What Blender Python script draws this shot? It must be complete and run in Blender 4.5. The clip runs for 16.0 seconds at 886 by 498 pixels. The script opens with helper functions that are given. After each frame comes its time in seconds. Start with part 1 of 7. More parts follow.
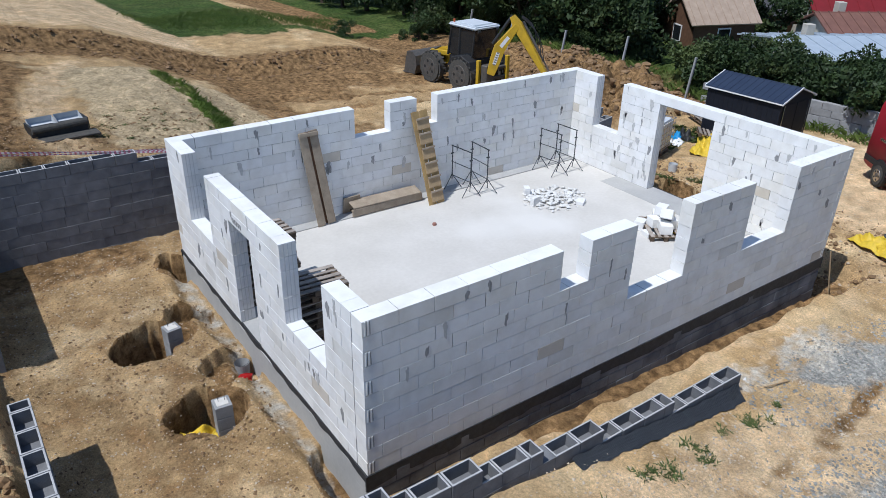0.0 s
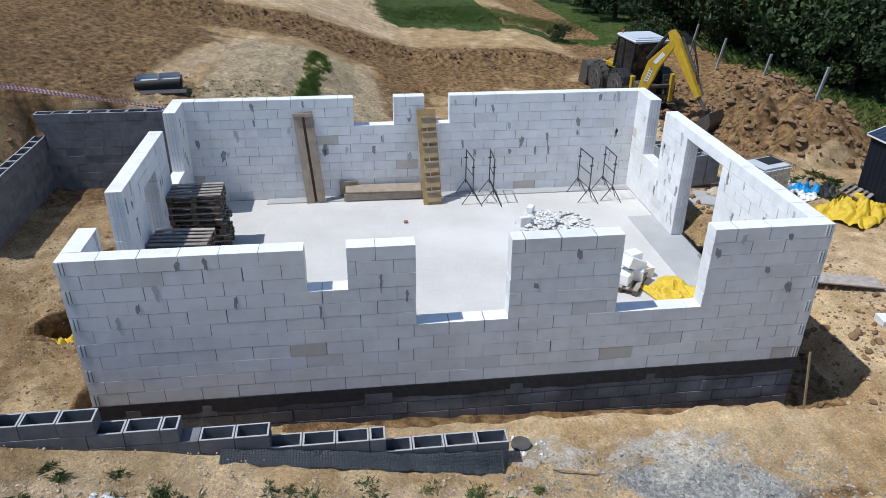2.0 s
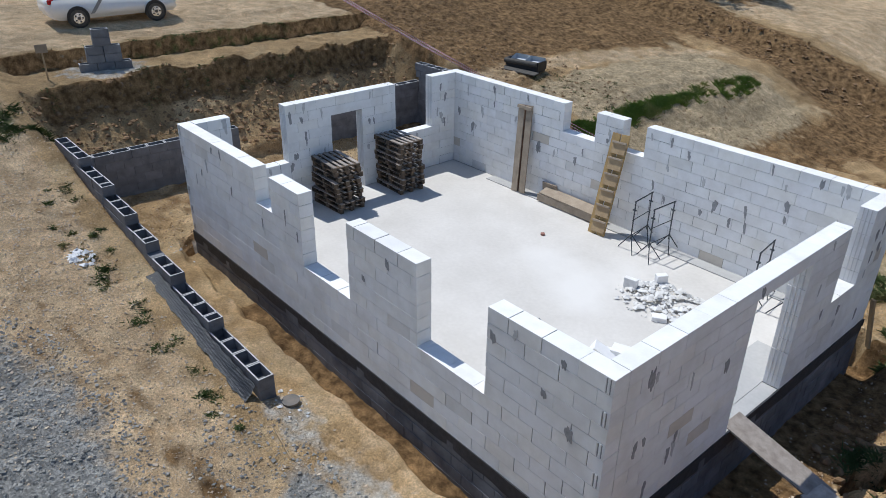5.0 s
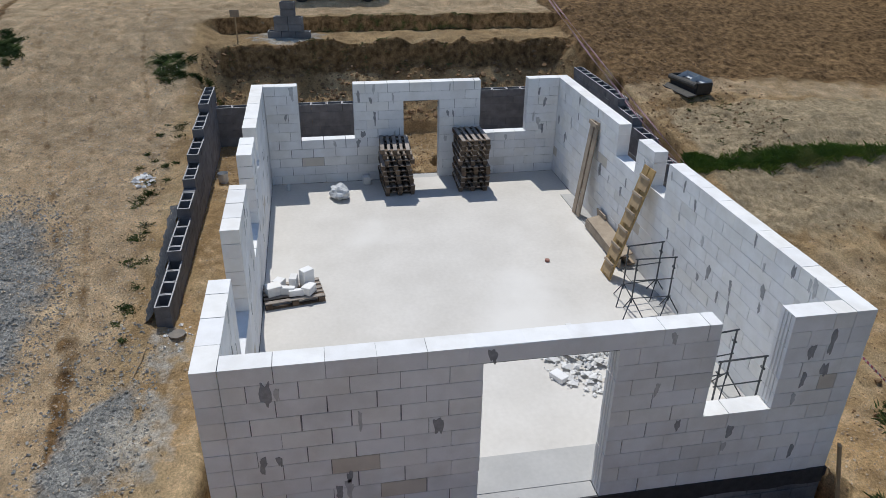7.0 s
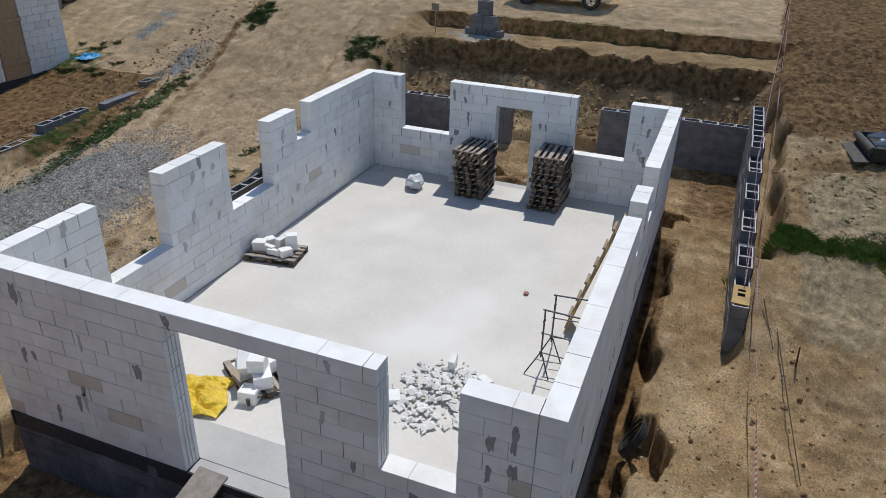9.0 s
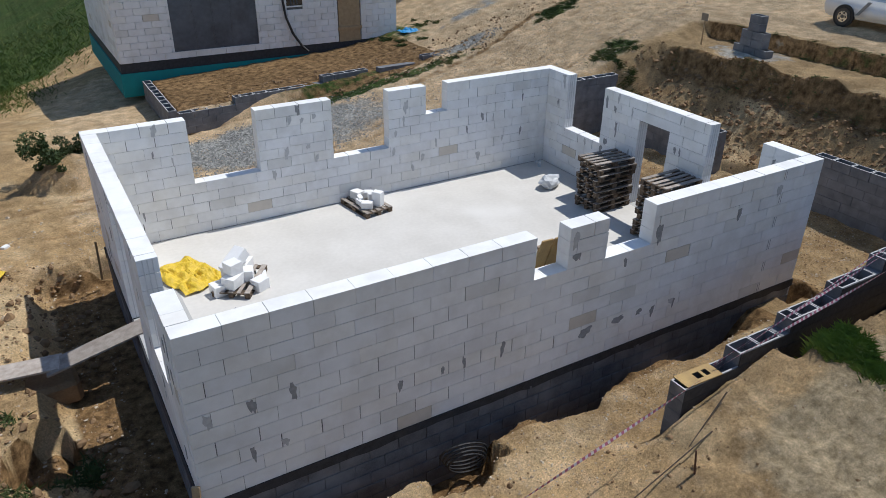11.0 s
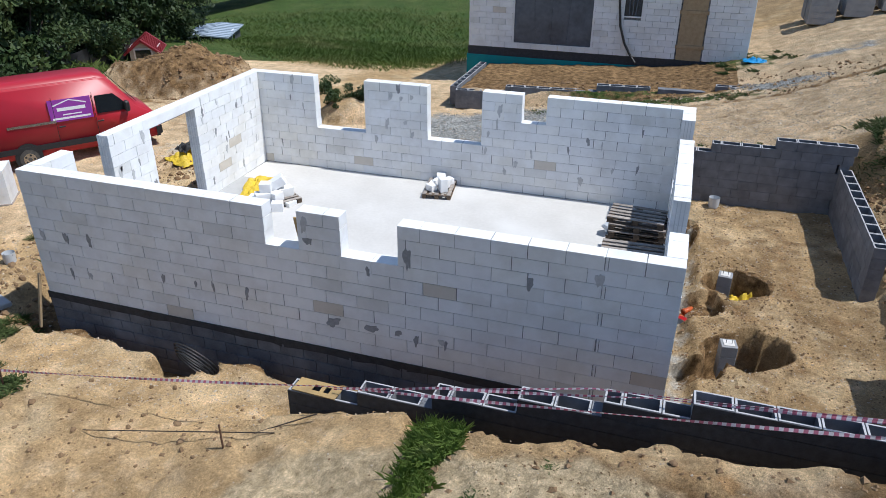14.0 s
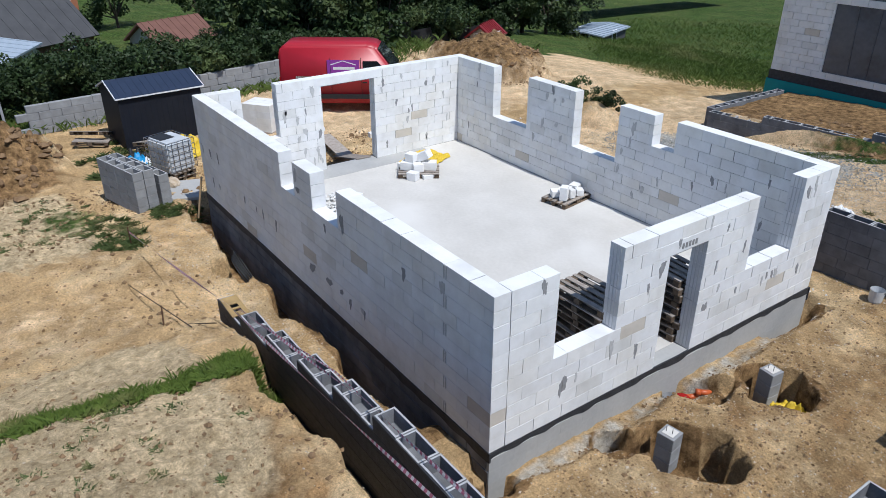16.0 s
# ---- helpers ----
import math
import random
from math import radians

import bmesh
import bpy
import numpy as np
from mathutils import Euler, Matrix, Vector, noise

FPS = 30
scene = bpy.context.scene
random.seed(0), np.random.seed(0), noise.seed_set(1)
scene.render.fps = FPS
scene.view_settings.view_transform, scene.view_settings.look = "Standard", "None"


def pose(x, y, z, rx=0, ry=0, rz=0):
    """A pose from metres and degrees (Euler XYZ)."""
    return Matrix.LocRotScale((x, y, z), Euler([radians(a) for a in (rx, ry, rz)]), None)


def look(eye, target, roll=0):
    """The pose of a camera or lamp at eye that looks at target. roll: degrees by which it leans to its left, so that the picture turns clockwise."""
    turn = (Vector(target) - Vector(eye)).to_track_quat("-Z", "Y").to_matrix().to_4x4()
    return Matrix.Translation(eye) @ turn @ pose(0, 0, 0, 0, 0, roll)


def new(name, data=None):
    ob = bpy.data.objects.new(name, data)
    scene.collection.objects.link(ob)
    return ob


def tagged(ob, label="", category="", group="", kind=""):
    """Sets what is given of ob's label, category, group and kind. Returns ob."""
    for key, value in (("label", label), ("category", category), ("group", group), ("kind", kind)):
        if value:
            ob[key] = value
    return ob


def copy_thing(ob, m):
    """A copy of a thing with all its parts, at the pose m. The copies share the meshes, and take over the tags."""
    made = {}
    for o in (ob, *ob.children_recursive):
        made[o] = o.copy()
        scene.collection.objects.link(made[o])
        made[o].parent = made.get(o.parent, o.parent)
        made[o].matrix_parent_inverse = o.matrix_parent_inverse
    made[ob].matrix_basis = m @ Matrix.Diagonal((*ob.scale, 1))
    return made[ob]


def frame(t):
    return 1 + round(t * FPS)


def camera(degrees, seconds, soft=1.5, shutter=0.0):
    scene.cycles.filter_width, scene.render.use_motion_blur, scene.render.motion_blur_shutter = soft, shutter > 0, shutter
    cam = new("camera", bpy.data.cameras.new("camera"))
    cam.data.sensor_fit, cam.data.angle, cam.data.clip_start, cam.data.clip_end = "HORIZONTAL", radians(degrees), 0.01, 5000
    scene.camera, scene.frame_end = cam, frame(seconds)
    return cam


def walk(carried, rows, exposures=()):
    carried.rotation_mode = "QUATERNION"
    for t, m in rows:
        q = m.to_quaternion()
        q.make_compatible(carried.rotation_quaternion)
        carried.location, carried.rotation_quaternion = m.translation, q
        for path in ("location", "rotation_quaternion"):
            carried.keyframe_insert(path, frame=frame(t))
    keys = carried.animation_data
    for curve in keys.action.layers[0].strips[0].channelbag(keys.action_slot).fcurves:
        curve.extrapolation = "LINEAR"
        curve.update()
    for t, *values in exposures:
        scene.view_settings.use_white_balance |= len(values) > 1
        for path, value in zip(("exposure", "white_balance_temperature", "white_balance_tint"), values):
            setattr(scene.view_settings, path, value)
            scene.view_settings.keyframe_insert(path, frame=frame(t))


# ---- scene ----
cam = camera(63.2, 16.0, soft=0.55)
PATH = [
    (0, (-3.796, -7.058, 8.057), (-2.759, -5.624, 7.125), 1.2),
    (0.5, (-1.96, -8.1, 8.036), (-1.107, -6.55, 7.103), 1.0),
    (1, (0.035, -9.001, 8.034), (0.692, -7.359, 7.101), 0.9),
    (1.5, (2.221, -9.668, 7.979), (2.673, -7.956, 7.047), 0.8),
    (2, (4.545, -10.043, 7.961), (4.775, -8.287, 7.032), 0.6),
    (2.5, (6.858, -10.055, 7.937), (6.847, -8.284, 7.006), 0.4),
    (3, (9.106, -9.828, 7.892), (8.792, -8.083, 6.966), 0.3),
    (3.5, (11.166, -9.257, 7.899), (10.562, -7.589, 6.976), 0.4),
    (4, (13.102, -8.442, 7.861), (12.224, -6.896, 6.945), 0.4),
    (4.5, (14.796, -7.28, 7.912), (13.669, -5.908, 6.99), 0.4),
    (5, (16.286, -5.936, 7.92), (14.947, -4.769, 7.001), 0.7),
    (5.2, (16.828, -5.351, 7.873), (15.415, -4.27, 6.958), 0.7),
    (7.3, (19.58, 2.839, 7.715), (17.815, 3.032, 6.794), 1.1),
    (7.5, (19.638, 3.649, 7.7), (17.864, 3.751, 6.782), 1.3),
    (8, (19.502, 5.697, 7.703), (17.731, 5.563, 6.784), 1.3),
    (8.5, (19.093, 7.654, 7.721), (17.354, 7.29, 6.801), 1.5),
    (9, (18.432, 9.518, 7.74), (16.776, 8.883, 6.816), 1.6),
    (9.5, (17.535, 11.426, 7.703), (16.006, 10.526, 6.779), 1.5),
    (10, (16.47, 13.219, 7.69), (15.108, 12.084, 6.765), 1.5),
    (10.2, (15.951, 13.906, 7.669), (14.667, 12.685, 6.742), 1.5),
    (12.3, (8.143, 18.909, 7.878), (7.904, 17.154, 6.95), 0.0),
    (12.5, (7.264, 19.062, 7.883), (7.116, 17.296, 6.955), 0.2),
    (13, (4.989, 19.209, 7.893), (5.073, 17.439, 6.965), 0.4),
    (13.5, (2.673, 19.096, 7.87), (2.996, 17.353, 6.944), 0.2),
    (14, (0.529, 18.588, 7.859), (1.081, 16.902, 6.937), 0.2),
    (14.5, (-1.429, 17.803, 7.793), (-0.628, 16.218, 6.872), 0.3),
    (15, (-3.291, 16.756, 7.773), (-2.244, 15.32, 6.855), 0.2),
    (15.5, (-4.95, 15.473, 7.751), (-3.683, 14.225, 6.836), 0.1),
    (16, (-6.36, 14.052, 7.731), (-4.907, 13.024, 6.819), 0.0),
]
walk(cam, [(t, look(eye, target, roll)) for t, eye, target, roll in PATH], [(0.0, 0.0, 5830, 10), (4.0, 0.09, 5880, 10), (7.5, -0.17, 6250, 10), (10.0, -0.12, 6250, 10), (13.0, 0.29, 5900, 10), (16.0, 0.03, 5900, 10)])

# ---- light: high western sun, clear sky ----
SUN_EL, SUN_AZ = 61.5, 185.0
world = bpy.data.worlds.new("sky")
scene.world = world
world.use_nodes = True
wn = world.node_tree.nodes
sky = wn.new("ShaderNodeTexSky")
sky.sky_type, sky.sun_disc = "NISHITA", False
sky.sun_elevation, sky.sun_rotation = radians(SUN_EL), radians(265)
sky.air_density, sky.dust_density, sky.ozone_density = 1.1, 0.3, 1.8
wn["Background"].inputs[1].default_value = 0.096
world.node_tree.links.new(sky.outputs[0], wn["Background"].inputs[0])
sun = new("sun", bpy.data.lights.new("sun", "SUN"))
sun.data.energy, sun.data.angle, sun.data.color = 3.75, radians(0.53), (1.0, 0.955, 0.875)
SUN_DIR = Vector((math.cos(radians(SUN_EL)) * math.cos(radians(SUN_AZ)), math.cos(radians(SUN_EL)) * math.sin(radians(SUN_AZ)), math.sin(radians(SUN_EL))))
sun.matrix_world = look(SUN_DIR * 60, (0, 0, 0))


# ---- materials ----
def material(name, colour, other=None, scale=6.0, rough=0.85, bump=0.2, fine=60.0, metal=0.0, third=None, rand=0.0, spec=0.3, bump_size=0.02, ground=False, contrast=0.5):
    m = bpy.data.materials.new(name)
    m.use_nodes = True
    nt = m.node_tree
    n, l = nt.nodes, nt.links
    b = n["Principled BSDF"]
    b.inputs["Roughness"].default_value, b.inputs["Metallic"].default_value = rough, metal
    b.inputs["Specular IOR Level"].default_value = spec
    tc = n.new("ShaderNodeTexCoord")
    geo = n.new("ShaderNodeNewGeometry")
    src = geo.outputs["Position"]
    big, small = n.new("ShaderNodeTexNoise"), n.new("ShaderNodeTexNoise")
    for t, sc, d in ((big, scale, 5), (small, fine, 4)):
        t.inputs["Scale"].default_value, t.inputs["Detail"].default_value = sc, d
        l.new(src, t.inputs["Vector"])
    other = other or tuple(c * 0.8 for c in colour)
    ramp = n.new("ShaderNodeValToRGB")
    ramp.color_ramp.elements[0].position, ramp.color_ramp.elements[1].position = 0.5 - contrast / 2 + 0.05, 0.5 + contrast / 2 - 0.05
    ramp.color_ramp.elements[0].color, ramp.color_ramp.elements[1].color = (*other, 1), (*colour, 1)
    mixf = n.new("ShaderNodeMath")
    mixf.operation = "MULTIPLY_ADD"
    mixf.inputs[1].default_value = 0.35
    l.new(small.outputs[0], mixf.inputs[0])
    sub = n.new("ShaderNodeMath")
    sub.operation = "MULTIPLY"
    sub.inputs[1].default_value = 0.65
    l.new(big.outputs[0], sub.inputs[0])
    l.new(sub.outputs[0], mixf.inputs[2])
    l.new(mixf.outputs[0], ramp.inputs[0])
    out = ramp.outputs[0]
    if third:
        t3 = n.new("ShaderNodeTexNoise")
        t3.inputs["Scale"].default_value, t3.inputs["Detail"].default_value = scale * 0.31, 6
        l.new(src, t3.inputs["Vector"])
        r3 = n.new("ShaderNodeValToRGB")
        r3.color_ramp.elements[0].position, r3.color_ramp.elements[1].position = 0.52, 0.66
        l.new(t3.outputs[0], r3.inputs[0])
        mx = n.new("ShaderNodeMix")
        mx.data_type = "RGBA"
        l.new(r3.outputs[0], mx.inputs[0])
        l.new(out, mx.inputs[6])
        mx.inputs[7].default_value = (*third, 1)
        out = mx.outputs[2]
    if rand:
        oi = n.new("ShaderNodeObjectInfo")
        hs = n.new("ShaderNodeHueSaturation")
        mr = n.new("ShaderNodeMapRange")
        mr.inputs[3].default_value, mr.inputs[4].default_value = 1 - rand, 1 + rand * 0.6
        l.new(oi.outputs["Random"], mr.inputs[0])
        l.new(mr.outputs[0], hs.inputs["Value"])
        l.new(out, hs.inputs["Color"])
        out = hs.outputs[0]
    l.new(out, b.inputs["Base Color"])
    if bump:
        bp = n.new("ShaderNodeBump")
        bp.inputs["Strength"].default_value, bp.inputs["Distance"].default_value = bump, bump_size
        l.new(mixf.outputs[0], bp.inputs["Height"])
        l.new(bp.outputs[0], b.inputs["Normal"])
    return m


def block_material():
    """Aerated concrete: white, a few blocks weathered beige or grey."""
    m = material("aerated_concrete", (0.86, 0.86, 0.855), (0.78, 0.78, 0.775), scale=5.0, fine=90, rough=0.95, bump=0.25, bump_size=0.004, spec=0.1)
    n, l = m.node_tree.nodes, m.node_tree.links
    b = n["Principled BSDF"]
    out = b.inputs["Base Color"].links[0].from_socket
    oi = n.new("ShaderNodeObjectInfo")
    r = n.new("ShaderNodeValToRGB")
    r.color_ramp.interpolation = "CONSTANT"
    e = r.color_ramp.elements
    e[0].color = (1, 1, 1, 1)
    e[1].position, e[1].color = 0.986, (0.76, 0.70, 0.62, 1)
    for p, c in ((0.25, (0.97, 0.97, 0.98)), (0.5, (1, 0.99, 0.97)), (0.72, (0.955, 0.955, 0.96)), (0.86, (0.99, 0.99, 1)), (0.95, (0.87, 0.865, 0.85))):
        q = e.new(p)
        q.color = (*c, 1)
    l.new(oi.outputs["Random"], r.inputs[0])
    mx = n.new("ShaderNodeMix")
    mx.data_type, mx.blend_type = "RGBA", "MULTIPLY"
    mx.inputs[0].default_value = 1
    l.new(out, mx.inputs[6])
    l.new(r.outputs[0], mx.inputs[7])
    # faint damp and dust stains that run over several blocks
    geo = n.new("ShaderNodeNewGeometry")
    st = n.new("ShaderNodeTexNoise")
    st.inputs["Scale"].default_value, st.inputs["Detail"].default_value, st.inputs["Roughness"].default_value = 1.3, 8, 0.62
    l.new(geo.outputs["Position"], st.inputs["Vector"])
    sr = n.new("ShaderNodeValToRGB")
    sr.color_ramp.elements[0].position, sr.color_ramp.elements[1].position = 0.38, 0.56
    sr.color_ramp.elements[0].color, sr.color_ramp.elements[1].color = (0.9, 0.89, 0.87, 1), (1, 1, 1, 1)
    l.new(st.outputs[0], sr.inputs[0])
    m2 = n.new("ShaderNodeMix")
    m2.data_type, m2.blend_type = "RGBA", "MULTIPLY"
    m2.inputs[0].default_value = 1
    l.new(mx.outputs[2], m2.inputs[6])
    l.new(sr.outputs[0], m2.inputs[7])
    l.new(m2.outputs[2], b.inputs["Base Color"])
    return m


def ground_material():
    """Sandy earth; brown subsoil, brown put in for shade, gravel, road dust and turf where the ground's own layers say
    so.
    """
    m = material("earth", (0.59, 0.415, 0.22), (0.36, 0.24, 0.118), scale=1.8, fine=22.0, rough=0.95, bump=1.0, bump_size=0.07, third=(0.64, 0.485, 0.285), spec=0.1)
    n, l = m.node_tree.nodes, m.node_tree.links
    b = n["Principled BSDF"]
    col = b.inputs["Base Color"].links[0].from_socket
    geo = n.new("ShaderNodeNewGeometry")

    def noise_tex(scale, detail=6):
        t = n.new("ShaderNodeTexNoise")
        t.inputs["Scale"].default_value, t.inputs["Detail"].default_value = scale, detail
        l.new(geo.outputs["Position"], t.inputs["Vector"])
        return t.outputs[0]

    def mix(fac, a, c):
        mx = n.new("ShaderNodeMix")
        mx.data_type = "RGBA"
        l.new(fac, mx.inputs[0])
        for s, v in ((mx.inputs[6], a), (mx.inputs[7], c)):
            if isinstance(v, tuple):
                s.default_value = (*v, 1)
            else:
                l.new(v, s)
        return mx.outputs[2]

    def ramp(sock, lo, hi, c0, c1):
        r = n.new("ShaderNodeValToRGB")
        r.color_ramp.elements[0].position, r.color_ramp.elements[1].position = lo, hi
        r.color_ramp.elements[0].color, r.color_ramp.elements[1].color = (*c0, 1), (*c1, 1)
        l.new(sock, r.inputs[0])
        return r.outputs[0]

    def layer(name, colour, ragged=2.5):
        nonlocal col
        a = n.new("ShaderNodeAttribute")
        a.attribute_name = name
        ad = n.new("ShaderNodeMath")
        ad.operation = "MULTIPLY_ADD"
        ad.inputs[1].default_value, ad.inputs[2].default_value = 0.9, -0.45
        l.new(noise_tex(ragged, 8), ad.inputs[0])
        sm = n.new("ShaderNodeMath")
        sm.operation = "ADD"
        l.new(ad.outputs[0], sm.inputs[0])
        l.new(a.outputs["Fac"], sm.inputs[1])
        f = ramp(sm.outputs[0], 0.38, 0.62, (0, 0, 0), (1, 1, 1))
        col = mix(f, col, colour)

    peb = n.new("ShaderNodeTexVoronoi")
    peb.inputs["Scale"].default_value = 16.0
    l.new(geo.outputs["Position"], peb.inputs["Vector"])
    brown = ramp(noise_tex(5, 9), 0.32, 0.68, (0.11, 0.064, 0.029), (0.4, 0.25, 0.118))
    pale = ramp(noise_tex(2.2, 9), 0.3, 0.7, (0.52, 0.365, 0.21), (0.74, 0.57, 0.36))
    stone = ramp(peb.outputs["Color"], 0.2, 0.85, (0.25, 0.25, 0.235), (0.5, 0.485, 0.445))
    dry = ramp(noise_tex(7, 9), 0.32, 0.68, (0.38, 0.29, 0.17), (0.64, 0.51, 0.325))
    chalk = ramp(noise_tex(6, 9), 0.3, 0.7, (0.45, 0.4, 0.32), (0.63, 0.59, 0.52))
    turf = mix(ramp(noise_tex(0.45, 8), 0.4, 0.62, (0, 0, 0), (1, 1, 1)), ramp(noise_tex(7, 9), 0.36, 0.66, (0.022, 0.044, 0.01), (0.09, 0.14, 0.034)), ramp(noise_tex(5, 9), 0.34, 0.68, (0.03, 0.055, 0.013), (0.135, 0.16, 0.05)))
    layer("pale", pale)
    layer("brown", brown)
    layer("dry", dry)
    layer("gravel", stone, 1.6)
    layer("chalk", chalk, 3.0)
    layer("turf", turf, 3.0)
    # crumbs and damp patches, from a few millimetres up to hand-sized
    for scale, rough, lo, hi in ((21.0, 0.8, 0.62, 1.38), (1.9, 0.72, 0.8, 1.22), (0.42, 0.65, 0.84, 1.16), (75.0, 0.75, 0.72, 1.3)):
        t = n.new("ShaderNodeTexNoise")
        t.inputs["Scale"].default_value, t.inputs["Detail"].default_value, t.inputs["Roughness"].default_value = scale, 8, rough
        l.new(geo.outputs["Position"], t.inputs["Vector"])
        mr = n.new("ShaderNodeMapRange")
        mr.inputs[1].default_value, mr.inputs[2].default_value, mr.inputs[3].default_value, mr.inputs[4].default_value = 0.34, 0.66, lo, hi
        l.new(t.outputs[0], mr.inputs[0])
        mx = n.new("ShaderNodeMix")
        mx.data_type, mx.blend_type = "RGBA", "MULTIPLY"
        mx.inputs[0].default_value = 1
        l.new(col, mx.inputs[6])
        l.new(mr.outputs[0], mx.inputs[7])
        col = mx.outputs[2]
        if scale > 20:
            bp = n.new("ShaderNodeBump")
            bp.inputs["Strength"].default_value, bp.inputs["Distance"].default_value = 0.9, 1.25 / scale
            l.new(t.outputs[0], bp.inputs["Height"])
            l.new(b.inputs["Normal"].links[0].from_socket, bp.inputs["Normal"])
            l.new(bp.outputs[0], b.inputs["Normal"])
    b.inputs["Diffuse Roughness"].default_value = 0.8
    l.new(col, b.inputs["Base Color"])
    return m


AAC = block_material()
EARTH = ground_material()
MORTAR = material("grey_mortar", (0.36, 0.36, 0.365), (0.22, 0.22, 0.225), scale=14, bump=0.3)
THIN_JOINT = material("thin_joint", (0.36, 0.36, 0.365), (0.08, 0.08, 0.085), scale=5, contrast=0.35)
CONCRETE = material("concrete_block", (0.235, 0.24, 0.255), (0.125, 0.128, 0.138), scale=4, fine=70, rough=0.95, bump=0.4, bump_size=0.006, rand=0.12)
SCREED = material("screed", (0.655, 0.63, 0.59), (0.54, 0.515, 0.475), scale=0.9, fine=11, rough=0.8, bump=0.1, third=(0.69, 0.67, 0.635), bump_size=0.003)
SCREED_GREY = material("grey_screed", (0.47, 0.465, 0.45), (0.38, 0.375, 0.365), scale=1.6, fine=14, bump=0.15, bump_size=0.004)
RIM = material("pale_concrete_rim", (0.5, 0.5, 0.5), (0.36, 0.36, 0.36), scale=9, fine=60, bump=0.4, bump_size=0.006)
# brighter copy of the block concrete, with sunlight put into the colour
LIT_BLOCK = material("lit_concrete_block", (0.36, 0.365, 0.37), (0.25, 0.25, 0.255), scale=4, fine=70, rough=0.95, bump=0.4, bump_size=0.006, rand=0.1)
COATED = material("bitumen_coated_block", (0.19, 0.192, 0.2), (0.09, 0.092, 0.1), scale=3, fine=40, rough=0.8, bump=0.3, bump_size=0.006, third=(0.24, 0.24, 0.245), rand=0.15)
BITUMEN = material("bitumen_felt", (0.026, 0.027, 0.03), (0.055, 0.056, 0.062), scale=9, rough=0.65, bump=0.5)


# ---- mesh helpers ----
def box(bm, size, at=(0, 0, 0), rot=None, bevel=0.0, segs=1):
    r = bmesh.ops.create_cube(bm, size=1.0)
    vs = r["verts"]
    bmesh.ops.scale(bm, vec=size, verts=vs)
    if bevel:
        es = list({e for v in vs for e in v.link_edges})
        r = bmesh.ops.bevel(bm, geom=es, offset=bevel, segments=segs, affect="EDGES")
        vs = list({v for f in r["faces"] for v in f.verts} | {v for v in vs if v.is_valid})
    m = Matrix.Translation(at) @ (rot.to_matrix().to_4x4() if rot else Matrix())
    bmesh.ops.transform(bm, matrix=m, verts=vs)
    return vs


def rod(bm, a, b, r, n=10, r2=None):
    a, b = Vector(a), Vector(b)
    d = b - a
    m = Matrix.Translation((a + b) / 2) @ d.to_track_quat("Z", "Y").to_matrix().to_4x4()
    return bmesh.ops.create_cone(bm, cap_ends=True, segments=n, radius1=r, radius2=r if r2 is None else r2, depth=d.length, matrix=m)["verts"]


def blob(bm, at, size, rough=0.25, sub=2, seed=0):
    vs = bmesh.ops.create_icosphere(bm, subdivisions=sub, radius=1.0)["verts"]
    for v in vs:
        v.co *= 1 + rough * noise.noise(v.co * 1.7 + Vector((seed * 7.1, seed * 3.3, 0)))
        v.co = Vector((v.co.x * size[0], v.co.y * size[1], v.co.z * size[2])) + Vector(at)
    return vs


def mesh_of(bm, name, mat, smooth=False):
    me = bpy.data.meshes.new(name)
    bm.to_mesh(me)
    bm.free()
    for m in (mat if isinstance(mat, (list, tuple)) else [mat]):
        me.materials.append(m)
    if smooth:
        me.polygons.foreach_set("use_smooth", [True] * len(me.polygons))
    return me


def part(name, bm, mat, parent, label="", smooth=False):
    ob = new(name, mesh_of(bm, name, mat, smooth))
    ob.parent = parent
    return tagged(ob, label)


def thing(name, label, category, m=None, group="", kind=""):
    ob = new(name)
    if m is not None:
        ob.matrix_basis = m
    return tagged(ob, label, category, group, kind)


def solid(name, bm, mat, label, category, m=None, group="", kind="", smooth=False):
    ob = new(name, mesh_of(bm, name, mat, smooth))
    if m is not None:
        ob.matrix_basis = m
    return tagged(ob, label, category, group, kind)


# ---- ground ----
def smooth(a, b, x):
    t = np.clip((x - a) / (b - a), 0, 1)
    return t * t * (3 - 2 * t)


def wobble(x, y, s, seed=0.0):
    return (np.sin(x * s * 1.7 + seed) * np.cos(y * s * 1.3 - seed * 2) + np.sin(x * s * 3.9 + y * s * 2.7 + seed * 3) * 0.5 + np.sin(y * s * 6.1 - x * s * 5.3 + seed) * 0.28) / 1.5


def lumps(x, y, s, seed=0):
    """Value noise on a lattice."""
    X, Y = np.asarray(x) * s, np.asarray(y) * s
    i, j = np.floor(X), np.floor(Y)
    f, g = X - i, Y - j
    f, g = f * f * (3 - 2 * f), g * g * (3 - 2 * g)

    def h(a, b):
        v = np.sin(a * 127.1 + b * 311.7 + seed * 74.7) * 43758.5453
        return v - np.floor(v)
    return (h(i, j) * (1 - f) + h(i + 1, j) * f) * (1 - g) + (h(i, j + 1) * (1 - f) + h(i + 1, j + 1) * f) * g - 0.5


def hump(x, y, cx, cy, rx, ry, turn=0.0):
    c, s = math.cos(radians(turn)), math.sin(radians(turn))
    u, v = ((x - cx) * c + (y - cy) * s) / rx, (-(x - cx) * s + (y - cy) * c) / ry
    return np.clip(1 - (u * u + v * v), 0, 1)


